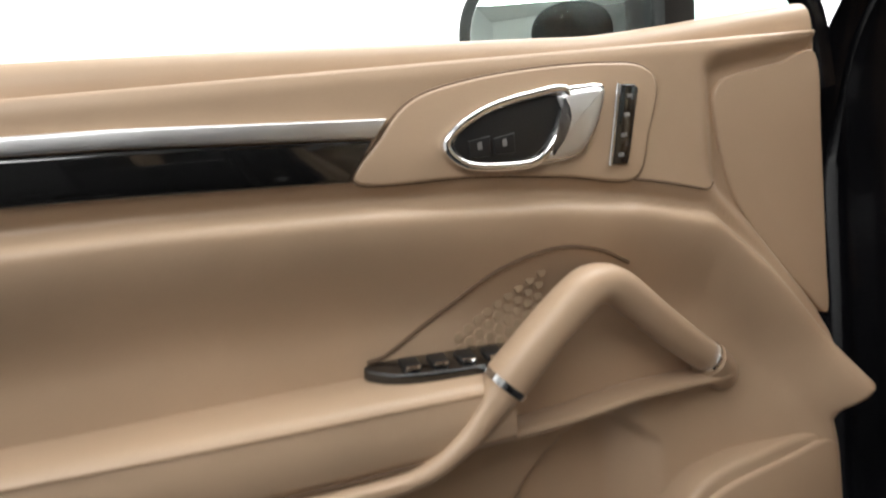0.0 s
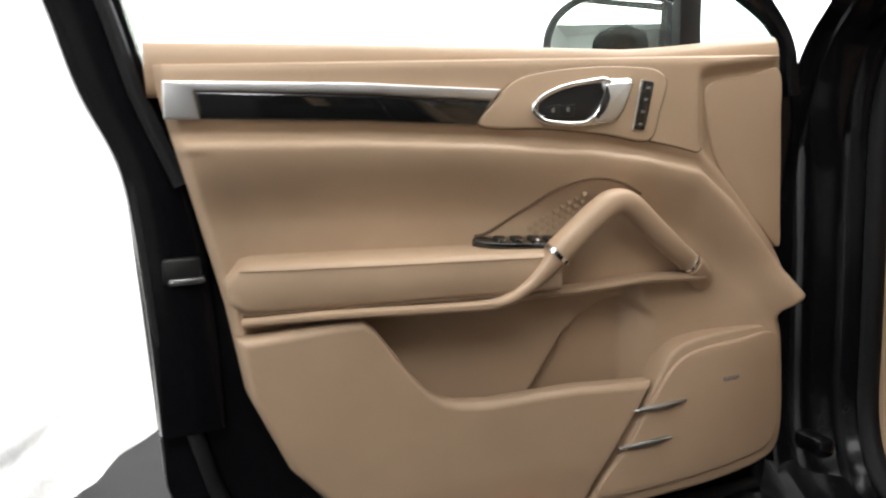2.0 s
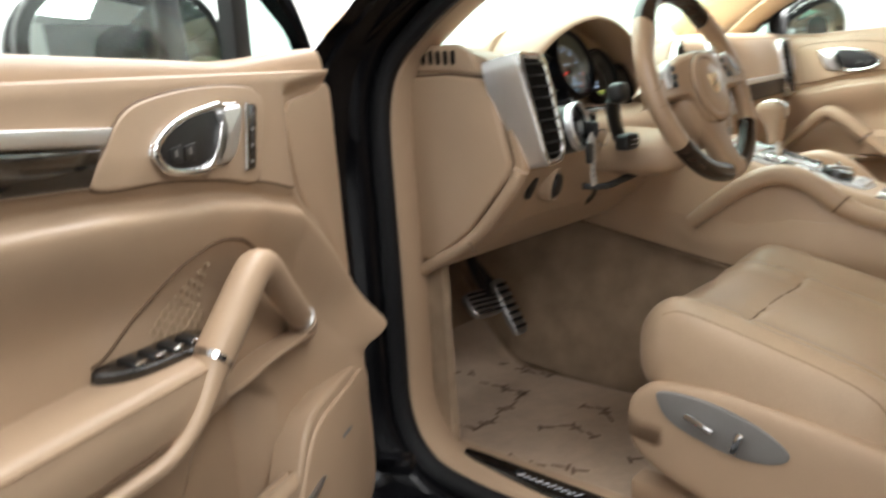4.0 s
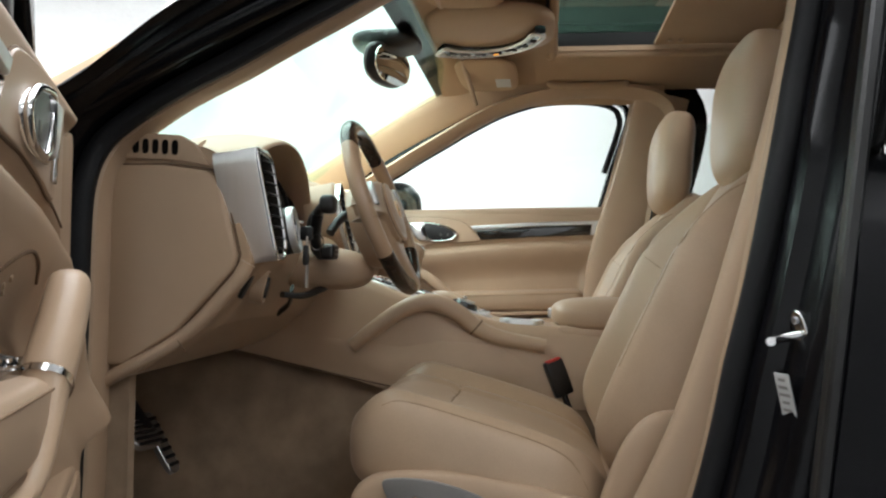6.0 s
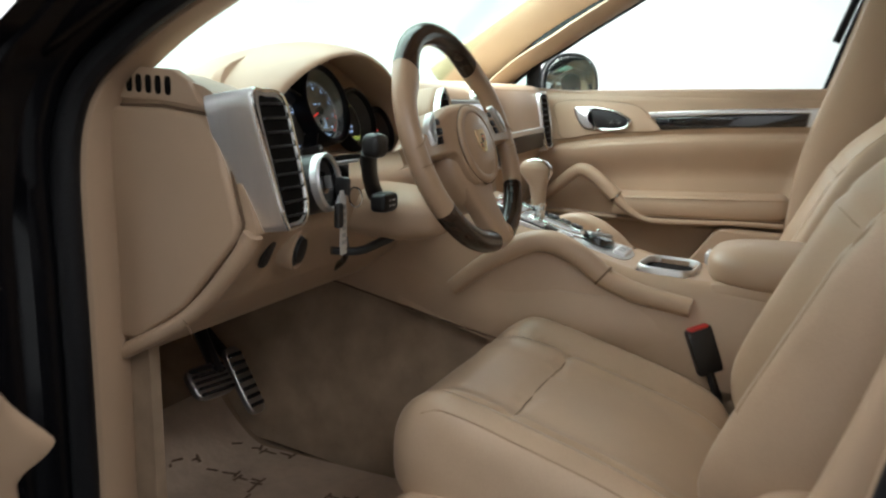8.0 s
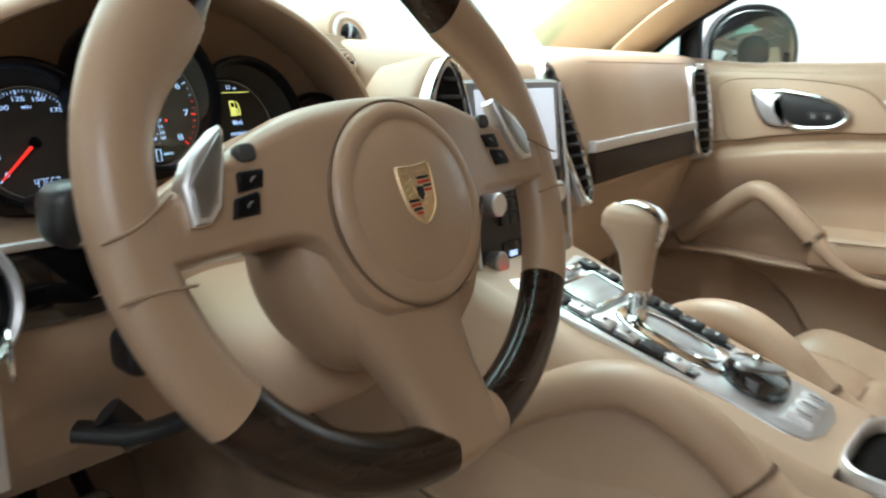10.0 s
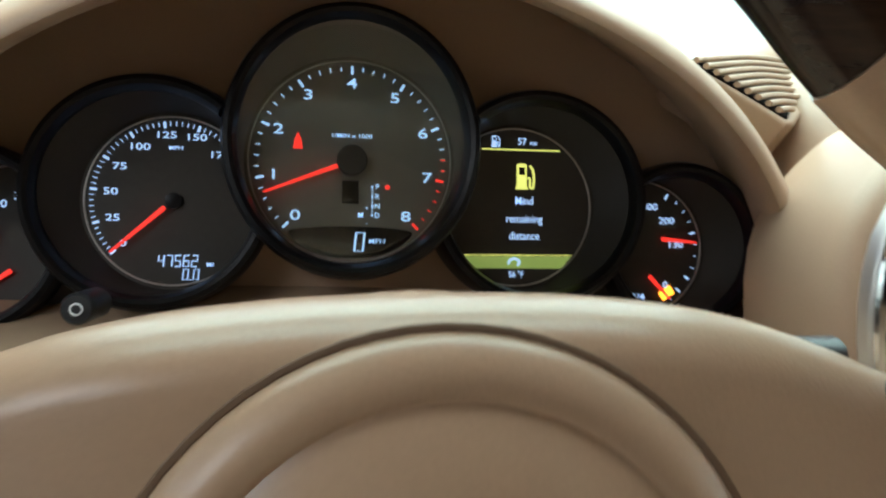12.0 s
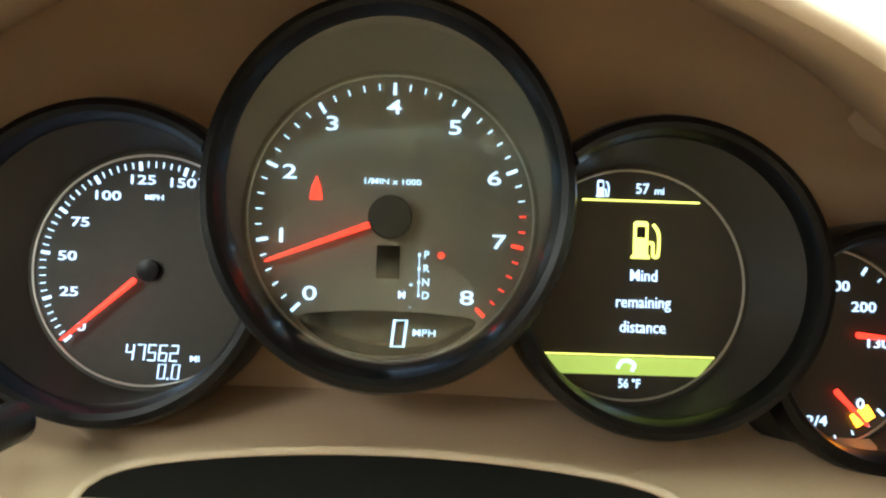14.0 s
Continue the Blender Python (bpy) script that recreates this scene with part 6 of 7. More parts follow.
for s in (-1, 1):
    for k in range(4):
        w, v = ((0.0112, 0.0118, 0.0118, 0.0114) if s > 0 else (0.0108, 0.0098, 0.0082, 0.0058))[k], (0.0105 if s > 0 else -0.0042) - 0.0030 * k
        part("badge_bar", box((s * (0.0012 + w / 2), v, 0.0003), (w, 0.0019, 0.0007), 0.0002, CM), REDPL if k % 2 else BLACK, bd)
    for k in range(3):                                                  # relief of the plain gold quarters
        v = (0.0085 if s < 0 else -0.0050) - 0.0042 * k
        r = 0.0105 if s < 0 else 0.0100 - 0.0022 * k
        part("badge_relief", sweep([CM @ Vector((s * 0.0028, v, 0.0003)), CM @ Vector((s * r * 0.55, v + 0.0016, 0.0007)), CM @ Vector((s * r, v - 0.0006, 0.0003))], (0.0006, 0.0005), SW.to_3x3() @ Vector((0, 0, 1)), n=6), GOLD, bd)
part("badge_centre", plate([(-0.0044, 0.0055), (0.0044, 0.0055), (0.0040, -0.002), (0.0, -0.0068), (-0.0040, -0.002)], CM @ Matrix.Translation((0, 0, 0.0014)), 0.0015, 0.0004, straight=True), GOLD, bd)
part("badge_field", plate([(-0.0034, 0.0045), (0.0034, 0.0045), (0.0030, -0.0015), (0.0, -0.0053), (-0.0030, -0.0015)], CM @ Matrix.Translation((0, 0, 0.0018)), 0.0008, 0.0002, straight=True), BLACK, bd, "dark centre of the shield")
part("badge_top_bar", box((0.0, 0.0160, 0.0004), (0.024, 0.0030, 0.0008), 0.0003, CM), GOLD, bd)

# small trip knob between the dials
tk = part("trip_knob", lathe([(0.0068, -0.03), (0.0068, 0.0), (0.0058, 0.0016), (0.001, 0.0018)], frame_of((-0.484, 0.192, 1.128), (1, 0, 0), (0, 0.26, 0.97)), 28), BLACK, ic, "small black trip knob")
part("knob_mark", tube(0.0020, 0.0027, 0.0016, 0.0022, frame_of((-0.484, 0.192, 1.128), (1, 0, 0), (0, 0.26, 0.97)), 24, 0.0002), MARK, tk)

# steering column, stalks, ignition
col = thing("steering_column", (-0.37, 0.15, 0.95), "tan steering column cover with black stalks", "steering column")
part("column_cover", blob((-0.3720, 0.1305, 1.024), (0.076, 0.11, 0.044), 2.8, 2.6, shape=lambda x, y, z, q: (q.x, q.y, q.z + q.y * 0.05)), SOFT, col)
part("wiper_stalk", sweep([(-0.435, 0.130, 1.090), (-0.468, 0.120, 1.112), (-0.496, 0.098, 1.130), (-0.514, 0.082, 1.139)], (0.010, 0.009), (0, 1, 0), n=14, power=2.6), BLACK, col, "black column stalk")
part("stalk_head", blob((-0.525, 0.071, 1.141), (0.019, 0.015, 0.018), 3.6, 3.0), BLACK, col, "black stalk head")
part("cruise_stalk", sweep([(-0.492, 0.100, 1.128), (-0.474, 0.110, 1.098), (-0.458, 0.114, 1.072), (-0.452, 0.108, 1.054), (-0.472, 0.085, 1.053)], (0.013, 0.011), (0, 1, 0), n=14, power=2.6), BLACK, col, "black lower stalk")
ch = part("cruise_head", blob((-0.483, 0.079, 1.054), (0.023, 0.014, 0.015), 5.0, 4.0), BLACK, col, "black stalk end with printed marks")
for k in range(4):
    part("switch_mark", box((-0.490 + 0.011 * (k % 2), 0.0648, 1.058 - 0.008 * (k // 2)), (0.003 + 0.005 * (k % 2), 0.0006, 0.0022), 0), MARK, ch)
part("right_stalk", sweep([(-0.300, 0.130, 1.098), (-0.276, 0.118, 1.126), (-0.252, 0.106, 1.141), (-0.205, 0.098, 1.146)], (0.010, 0.009), (0, 1, 0), n=12, power=2.6), BLACK, col, "black column stalk")
part("release_lever", sweep([(-0.4960, 0.1655, 0.9725), (-0.4660, 0.1355, 0.9695), (-0.4310, 0.1155, 0.9795), (-0.4010, 0.1105, 0.9855)], (0.010, 0.006), n=10, power=3), BLACK, col, "black column release lever")
IG = frame_of((-0.579, 0.120, 1.090), (0.98, 0.18, 0), (0, 0.20, 1)) @ Matrix.Scale(0.95, 4)
ig = thing("ignition_lock", (-0.590, 0.11, 1.04), "round ignition switch in a dark metal ring", "ignition switch")
part("lock_ring", tube(0.0375, 0.0440, -0.004, 0.010, IG, 48, 0.003), SATIN, ig, "dark metal ring")
part("lock_body", lathe([(0.046, -0.05), (0.043, -0.004), (0.02, -0.003)], IG, 40), BLACK, ig, "black switch body")
part("lock_well", lathe([(0.0378, -0.02), (0.0378, 0.004), (0.0340, -0.012), (0.018, -0.013), (0.017, -0.002), (0.001, -0.002)], IG, 40), PIANO, ig, "black recessed switch face")
part("lock_slot", box((0.002, 0, 0.004), (0.006, 0.018, 0.010), 0.001, IG), STEEL, ig)
part("trim_band", box((-0.565, 0.150, 1.083), (0.18, 0.012, 0.052), 0.004), PIANO, dash, "gloss black band beside the ignition")
part("trim_line", box((-0.555, 0.1425, 1.111), (0.20, 0.006, 0.005), 0.001), SATIN, dash, "thin silver line")
ky = thing("ignition_key", (-0.585, 0.09, 1.08), "black key with a ring and a printed tag in the ignition", "key")
part("key_head", box((-0.568, 0.098, 1.085), (0.010, 0.024, 0.026), 0.005), BLACK, ky)
part("key_ring", tube(0.013, 0.0150, -0.001, 0.001, frame_of((-0.563, 0.080, 1.070), (0.3, 0.9, 0), (0, 0, 1)), 28, 0.0004), CHROME, ky, "steel key ring")
part("key_fob", box((-0.588, 0.092, 1.046), (0.015, 0.010, 0.036), 0.004, None), BLACK, ky, "black remote fob")
tg = part("key_tag", box((-0.574, 0.094, 1.034), (0.017, 0.002, 0.092), 0.0008, None), KEYTAG, ky, "clear plastic tag with a row of dark bars")
for k in range(6):
    part("tag_bar", box((-0.574, 0.0927, 1.006 + k * 0.010), (0.008, 0.0006, 0.006), 0), GREY, tg)
LK = frame_of((-0.577, 0.172, 0.988), (0.95, 0.22, 0), (0, -0.22, 0.97)) @ Matrix.Scale(0.90, 4)
ls = thing("light_switch", (-0.592, 0.16, 0.96), "round black headlight switch in a tan ring", "light switch")
part("switch_ring", tube(0.0285, 0.0345, -0.02, 0.006, LK, 40, 0.002), LEATHER, ls)
part("switch_knob", lathe([(0.0285, -0.01), (0.0285, 0.001), (0.022, 0.003), (0.021, 0.009), (0.001, 0.010)], LK, 36), BLACK, ls)
for k in range(5):
    part("switch_mark", box((0.0245, 0, 0.0028), (0.003, 0.0015, 0.0004), 0, LK @ Matrix.Rotation(radians(30 + 30 * k), 4, "Z")), MARK, ls)
part("panel_switch", plate(sup(0.010, 0.024, 3, 20), frame_of((-0.632, 0.180, 0.989), (0.99, 0.05, 0), (0.2, -0.45, 0.9)), 0.006, 0.002, straight=True), BLACK, dash, "black panel switch")
part("knee_gap", sweep([(-0.48, 0.152, 0.985), (-0.455, 0.165, 0.955), (-0.44, 0.190, 0.935)], (0.012, 0.004), (0, 1, 0), n=8), BLACK, dash, "dark gap beside the knee panel")

# ---- centre console ----
con = thing("centre_console", (0, -0.1, 0.42), "tan leather centre console with a metal shifter plate", "centre console")


def con_top(y):
    return line(y, -0.62, 0.888, -0.31, 0.897, -0.24, 0.899, -0.20, 0.908, -0.10, 0.936, 0.0, 0.962, 0.10, 1.000, 0.24, 1.04)


loops = []
for y in sorted([*np.linspace(0.24, -0.62, 34), -0.2215, -0.2225, -0.3135, -0.3145], reverse=True):
    t = con_top(y)
    pit = t - (0.065 if -0.314 < y < -0.222 else 0.0)                    # opening under the cup holder
    w = line(y, -0.62, 0.084, -0.33, 0.092, -0.23, 0.092, -0.14, 0.096, 0.0, 0.108, 0.24, 0.118)
    zl = line(y, -0.62, 0.70, 0.0, 0.735, 0.24, 0.80)
    sec = [(-w - 0.032, zl), (-w - 0.028, max(zl + 0.02, min(0.77, t - 0.12))), (-w - 0.022, t - 0.09), (-w - 0.004, t - 0.022), (-w + 0.004, t - 0.006), (-w + 0.016, t), (-w + 0.018, pit), (0, pit + 0.001), (w - 0.018, pit), (w - 0.016, t), (w - 0.004, t - 0.006), (w + 0.004, t - 0.022), (w + 0.022, t - 0.09), (w + 0.028, max(zl + 0.02, min(0.77, t - 0.12))), (w + 0.032, zl)]
    loops.append([(a, y, b) for a, b in sec])
part("console_body", rings(loops), LEATHER, con, "tan leather console body", 60)
part("tunnel", skin(20, 30, lambda u, v: (0.165 * math.copysign(abs(2 * u - 1) ** 0.7, 2 * u - 1), 0.80 - 1.5 * v, line(0.80 - 1.5 * v, -0.7, 0.72, 0.0, 0.748, 0.37, 0.825, 0.8, 0.86) - 0.40 * abs(2 * u - 1) ** 5), 0.01, (0, 0, -1)), CARPET, con, "carpeted tunnel")
part("console_seam", sweep([(-0.152, 0.46, 0.836), (-0.150, 0.37, 0.820), (-0.149, 0.20, 0.786), (-0.145, 0.0, 0.750), (-0.135, -0.15, 0.745)], (0.002, 0.002), n=6), SEAM, con)
for s in (-1, 1):
    part("side_skirt", skin(30, 8, lambda u, v: (s * (line(0.50 - 1.06 * u, -0.6, 0.112, -0.26, 0.116, -0.10, 0.140, 0.50, 0.150) - 0.018 * v + 0.01 * math.sin(math.pi * v)), 0.50 - 1.06 * u, line(0.50 - 1.06 * u, -0.6, 0.735, 0.0, 0.750, 0.37, 0.820, 0.5, 0.845) + (0.12 - 0.02 * u) * v), 0.01, (-s, 0, 0)), LEATHER, con, "tan leather console flank")
    cg = part("knee_handle", sweep([(0.008 + s * x, y, z) for x, y, z in ((0.148, 0.115, 0.842), (0.143, 0.055, 0.892), (0.134, 0.0, 0.930), (0.125, -0.045, 0.946), (0.119, -0.085, 0.943), (0.112, -0.13, 0.920), (0.107, -0.172, 0.888), (0.105, -0.23, 0.866), (0.107, -0.33, 0.850))], lambda t: (0.021, 0.017 + 0.004 * math.sin(math.pi * t)), (0, 0, 1), n=18, power=2.5), LEATHER, con, "tan padded grab handle along the console")
    part("handle_screw", lathe([(0.004, 0), (0.004, 0.002), (0.001, 0.003)], frame_of((0.008 + s * 0.113, -0.172, 0.905), (1, 0, 0), (0, 0.6, 0.8)), 12), CHROME, cg)
    part("handle_joint", sweep([(0.008 + s * 0.1073, -0.168, 0.8915), (0.008 + s * 0.1071, -0.171, 0.889)], (0.0216, 0.0216), (0, 0, 1), n=18, power=2.5), SEAM, cg)
CT = frame_of((0.006, -0.02, con_top(-0.02) + 0.003), (1, 0, 0), (0, 1, 0.30))
sh = thing("shifter", (0, 0, 0.965), "automatic gear shifter on a polished metal plate", "gear shifter")
part("shift_plate", plate([(-0.074, 0.135), (0.074, 0.135), (0.070, 0.0), (0.055, -0.10), (0.046, -0.180), (-0.046, -0.180), (-0.055, -0.10), (-0.070, 0.0)], CT @ Matrix.Translation((0, 0, 0.004)), 0.01, 0.003, per=3), SATIN, sh, "satin metal shifter surround")
part("gate_plate", plate(sup(0.036, 0.064, 2.6, 40), CT @ Matrix.Translation((0, -0.028, 0.008)), 0.006, 0.003, straight=True), CHROME, sh, "polished metal gate plate")
part("gate_rim", sweep([CT @ Vector((q[0], q[1] - 0.030, 0.0085)) for q in sup(0.020, 0.046, 2.8, 28)], (0.0030, 0.0022), (0, 0, 1), n=8, closed=True, raw=True), CHROME, sh, "polished lip round the slot")
part("gate_slot", plate(sup(0.018, 0.044, 2.8, 30), CT @ Matrix.Translation((0.0, -0.030, 0.0086)), 0.004, 0.001, straight=True), STEEL, sh, "dark metal slot")
lid = part("storage_lid", plate([(-0.034, 0.048), (0.034, 0.048), (0.036, 0.092), (-0.036, 0.092)], CT @ Matrix.Translation((0, 0, 0.0080)), 0.006, 0.002, straight=True), STEEL, sh, "dark storage lid in a bright frame")
part("lid_frame", sweep([CT @ Vector((u, v, 0.0085)) for u, v in ((-0.036, 0.046), (0.036, 0.046), (0.038, 0.094), (-0.038, 0.094))], (0.0028, 0.0022), (0, 0, 1), n=8, closed=True, per=1), CHROME, lid)
for s in (-1, 1):
    part("switch_strip", plate([(s * 0.044, 0.122), (s * 0.068, 0.122), (s * 0.064, 0.0), (s * 0.056, -0.075), (s * 0.040, -0.075), (s * 0.042, 0.0)][::s], CT @ Matrix.Translation((0, 0, 0.0058)), 0.006, 0.002, straight=True), PIANO, sh, "gloss black switch strip")
    for k in range(7):
        row = part("console_button", box((s * (0.0555 - 0.0012 * k), 0.108 - k * 0.027, 0.0075), (0.018, 0.023, 0.006), 0.002, CT), (BLACK if s > 0 or k in (1, 5) else SATIN), sh, "small console button")
        part("button_mark", box((s * (0.0555 - 0.0012 * k), 0.108 - k * 0.027, 0.0107), (0.007, 0.0025, 0.0006), 0, CT), MARK if s > 0 else BLACK, row)
    part("toggle", box((s * 0.018, 0.108, 0.010), (0.024, 0.010, 0.010), 0.003, CT), CHROME, sh)
part("hazard_button", box((-0.036, 0.128, 0.008), (0.022, 0.010, 0.008), 0.002, CT), RED, sh, "lit red hazard button")
part("shift_boot", lathe([(0.019, 0.0), (0.015, 0.006), (0.0110, 0.012), (0.0095, 0.034), (0.0115, 0.040), (0.0115, 0.046)], frame_of((0.005, -0.007, 0.955), (1, 0, 0), (0, 1, 0.05)), 28), CHROME, sh, "chrome shift collar")
KNOB = ((-0.004, 0.996, 0.0115, 0.0130), (-0.004, 1.015, 0.0135, 0.0155), (-0.002, 1.035, 0.0150, 0.0185), (0.002, 1.050, 0.0175, 0.0255), (0.006, 1.061, 0.0180, 0.0320), (0.006, 1.071, 0.0180, 0.0330), (0.006, 1.079, 0.0160, 0.0285), (0.006, 1.085, 0.0120, 0.0210), (0.005, 1.088, 0.0030, 0.0050))
ks = np.linspace(0, 8, 33)
body = [[Vector((0.005 + q[0], float(np.interp(k, range(9), [p[0] for p in KNOB])) + q[1], float(np.interp(k, range(9), [p[1] for p in KNOB])))) for q in sup(float(np.interp(k, range(9), [p[2] for p in KNOB])), float(np.interp(k, range(9), [p[3] for p in KNOB])), 2.3, 30)] for k in ks]
part("shift_knob", rings(body), LEATHER, sh, "tan leather shift knob", 70)
part("knob_cap", sweep([(0.005, 0.022, 1.0840), (0.005, 0.006, 1.0885), (0.005, -0.010, 1.0855), (0.005, -0.021, 1.0795), (0.005, -0.0275, 1.070), (0.005, -0.0265, 1.058), (0.005, -0.022, 1.048)], lambda t: (0.0130 - 0.006 * abs(2 * t - 0.8), 0.0024), (0, -0.5, 1), n=14), CHROME, sh, "silver strip over the knob")
part("suspension_knob", lathe([(0.033, 0), (0.033, 0.006), (0.029, 0.014), (0.020, 0.016), (0.001, 0.016)], CT @ Matrix.Translation((0.004, -0.113, 0.004)), 36), PIANO, sh, "black rotary dial")
part("dial_grip", plate(sup(0.010, 0.028, 2.6, 24), CT @ Matrix.Translation((0.004, -0.113, 0.0225)) @ Matrix.Rotation(0.9, 4, "Z"), 0.006, 0.003, straight=True), STEEL, sh, "metal grip across the dial")
part("dial_pin", lathe([(0.005, 0), (0.005, 0.006), (0.001, 0.009)], CT @ Matrix.Translation((0.004, -0.108, 0.022)), 12), CHROME, sh)
for k in range(3):
    part("rear_button", box((-0.020 + k * 0.021, -0.165, 0.007), (0.018, 0.026, 0.010), 0.003, CT), SATIN, sh, "silver-grey switch")
    part("button_mark", box((-0.020 + k * 0.021, -0.165, 0.0122), (0.004, 0.014, 0.0006), 0, CT), GREY, sh)
cu = thing("cup_holder", (0.0, -0.27, 0.80), "black cup holder with a polished rim", "cup holder")
CUP = frame_of((0.006, -0.272, 0.9025), (1, 0, -0.05), (0, 1, 0.04))
outer, innr = sup(0.080, 0.054, 4.2, 48), sup(0.0725, 0.0475, 4.0, 48)
bm = rings([[CUP @ Vector((*q, h)) for q in o] for o, h in ((outer, -0.014), (outer, -0.002), (sup(0.0790, 0.0530, 4.2, 48), 0.0025), (sup(0.0768, 0.0510, 4.1, 48), 0.004), (sup(0.0745, 0.0490, 4.0, 48), 0.003), (innr, -0.001), (innr, -0.012))], cap=False)
part("chrome_rim", bm, SATIN, cu, "polished chrome rim")
part("cup_well", rings([[CUP @ Vector((q[0] * k, q[1] * k, h)) for q in innr] for k, h in ((1.0, -0.010), (0.97, -0.030), (0.93, -0.052), (0.80, -0.056), (0.05, -0.056))]), OPENING_SHADE, cu, "black cup well")
for s in (-1, 1):
    part("cup_finger", sweep([CUP @ Vector((s * 0.058, 0.010, -0.016)), CUP @ Vector((s * 0.044, 0.014, -0.014)), CUP @ Vector((s * 0.036, -0.004, -0.022)), CUP @ Vector((s * 0.040, -0.018, -0.030))], (0.006, 0.003), n=8), BLACK, cu, "black cup clamp")
    part("cup_rib", sweep([CUP @ Vector((s * 0.030, 0.040, -0.030)), CUP @ Vector((s * 0.016, 0.030, -0.034)), CUP @ Vector((s * 0.004, 0.040, -0.030))], (0.005, 0.008), n=8), BLACK, cu, "black cup clamp")
ar = part("armrest", blob((0.004, -0.508, 0.914), (0.100, 0.165, 0.040), 4.0, 3.2, shape=lambda x, y, z, q: (q.x, q.y, q.z + 0.010 * (1 - x * x))), LEATHER, con, "padded tan armrest lid")
part("armrest_base", box((0.004, -0.50, 0.878), (0.19, 0.29, 0.04), 0.012), LEATHER, ar)
part("catch", box((0.020, -0.344, 0.922), (0.052, 0.018, 0.024), 0.006, None), SATIN, ar, "chrome catch")


# ---- seats ----
def seat(name, x0, label, driver):
    o = -1 if driver else 1
    st = thing(name, (x0, -0.25, 0.42), label, "car seat", "front seats")

    def top(y):
        return 0.768 + 0.27 * (y + 0.175) - 0.03 * step(-0.03, 0.06, y)

    def cush(x, y, z, q):
        a = abs(x)
        up = step(0.58, 0.80, a) * 0.032 * (1 - 0.6 * step(0.55, 0.95, y)) - 0.014 * (1 - step(0.40, 0.60, a)) - 0.012 * math.exp(-((a - 0.60) / 0.030) ** 2) - 0.009 * math.exp(-((y - 0.273) / 0.030) ** 2) * (a < 0.60)
        return (q.x, q.y, q.z + q.y * 0.27 + up * (z > 0) * step(0.3, 0.7, z) - 0.020 * step(0.62, 1.0, y))
    bm = blob((x0, -0.215, 0.672), (0.262, 0.238, 0.098), 4.4, 3.2, cush, 110, 64)
    lines = [("cross_seam", [(x0 - 0.150 + 0.3 * k / 12, -0.150, 0.78) for k in range(13)])]
    lines += [("bolster_seam", [(x0 + s * 0.157, -0.40 + 0.38 * k / 14, 0.78) for k in range(15)]) for s in (-1, 1)]
    lines += [("side_piping", [(x0 + s * 0.232, -0.40 + 0.345 * k / 14, 0.78) for k in range(15)]) for s in (-1, 1)]
    seams = [(nm, drape(bm, pts, (0, 0, -1), -0.0004)) for nm, pts in lines]
    part("cushion", bm, SEATL, st, "smooth tan leather seat cushion", 179)
    for nm, pts in seams:
        part(nm, sweep(pts, (0.0014, 0.0013), n=6), SEAM if nm == "cross_seam" else STITCH, st)
    # side cover
    part("side_cover", blob((x0 + o * 0.255, -0.235, 0.590), (0.030, 0.228, 0.108), 4.0, 4.0, lambda x, y, z, q: (q.x, q.y, q.z - 0.035 * step(0.4, -1, y) * (z > 0) + 0.05 * step(-0.2, 1, y) * (z < 0))), SOFT, st, "tan plastic side cover", 179)
    sp_m = frame_of((x0 + o * 0.2875, -0.168, 0.655), (0, -1 if o < 0 else 1, 0), (0, 0, 1))
    k = 1 if o < 0 else -1
    pan = part("switch_plate", plate([(k * -0.098, 0.016), (k * -0.088, 0.030), (k * -0.02, 0.030), (k * 0.06, 0.010), (k * 0.105, -0.020), (k * 0.085, -0.042), (k * 0.02, -0.046), (k * -0.07, -0.020)], sp_m, 0.008, 0.002, per=4), GREY, st, "grey seat adjuster plate")
    part("seat_switch", box((k * -0.022, -0.012, 0.006), (0.050, 0.012, 0.012), 0.005, sp_m @ Matrix.Rotation(-0.35 * k, 4, "Z")), CHROME, pan, "chrome seat switch")
    part("seat_switch", box((k * 0.038, -0.008, 0.006), (0.012, 0.040, 0.012), 0.005, sp_m @ Matrix.Rotation(0.35 * -k, 4, "Z")), CHROME, pan, "chrome seat switch")
    part("recliner_cover", blob((x0 + o * 0.262, -0.500, 0.690), (0.022, 0.075, 0.120), 3.2, 3.0, lambda x, y, z, q: (q.x, q.y - q.z * 0.35, q.z)), SOFT, st, "tan recliner cover")
    part("seat_rail", box((x0 + o * 0.21, -0.22, 0.455), (0.05, 0.46, 0.06), 0.01), SOFT, st, "tan seat rail cover")
    part("seat_rail", box((x0 - o * 0.21, -0.22, 0.455), (0.05, 0.46, 0.06), 0.01), SOFT, st, "tan seat rail cover")
    part("seat_base", box((x0, -0.22, 0.60), (0.46, 0.40, 0.16), 0.03), SOFT, st)
    # backrest, leaning to the rear
    BK = frame_of((x0, -0.612, 0.960), (-1, 0, 0), (0, -0.42, 0.907))

    def back(x, y, z, q):
        a = abs(x)
        w = 1 - 0.22 * step(0.15, 1, y)
        up = 0.072 * step(0.54, 0.84, a) * (1 - 0.70 * step(0.20, 0.9, y)) - 0.020 * math.exp(-((a - 0.55) / 0.026) ** 2) + 0.010 * math.exp(-((y + 0.25) / 0.35) ** 2) * (1 - step(0.35, 0.55, a)) - 0.005 * math.exp(-((y - 0.22 - 0.25 * max(0, a - 0.5)) / 0.022) ** 2)
        return (q.x * w, q.y, q.z + up * (z > 0) * step(0.3, 0.7, z))
    bm = blob((0, -0.022, -0.005), (0.262, 0.338, 0.062), 3.6, 3.2, back, 110, 64, m=BK)
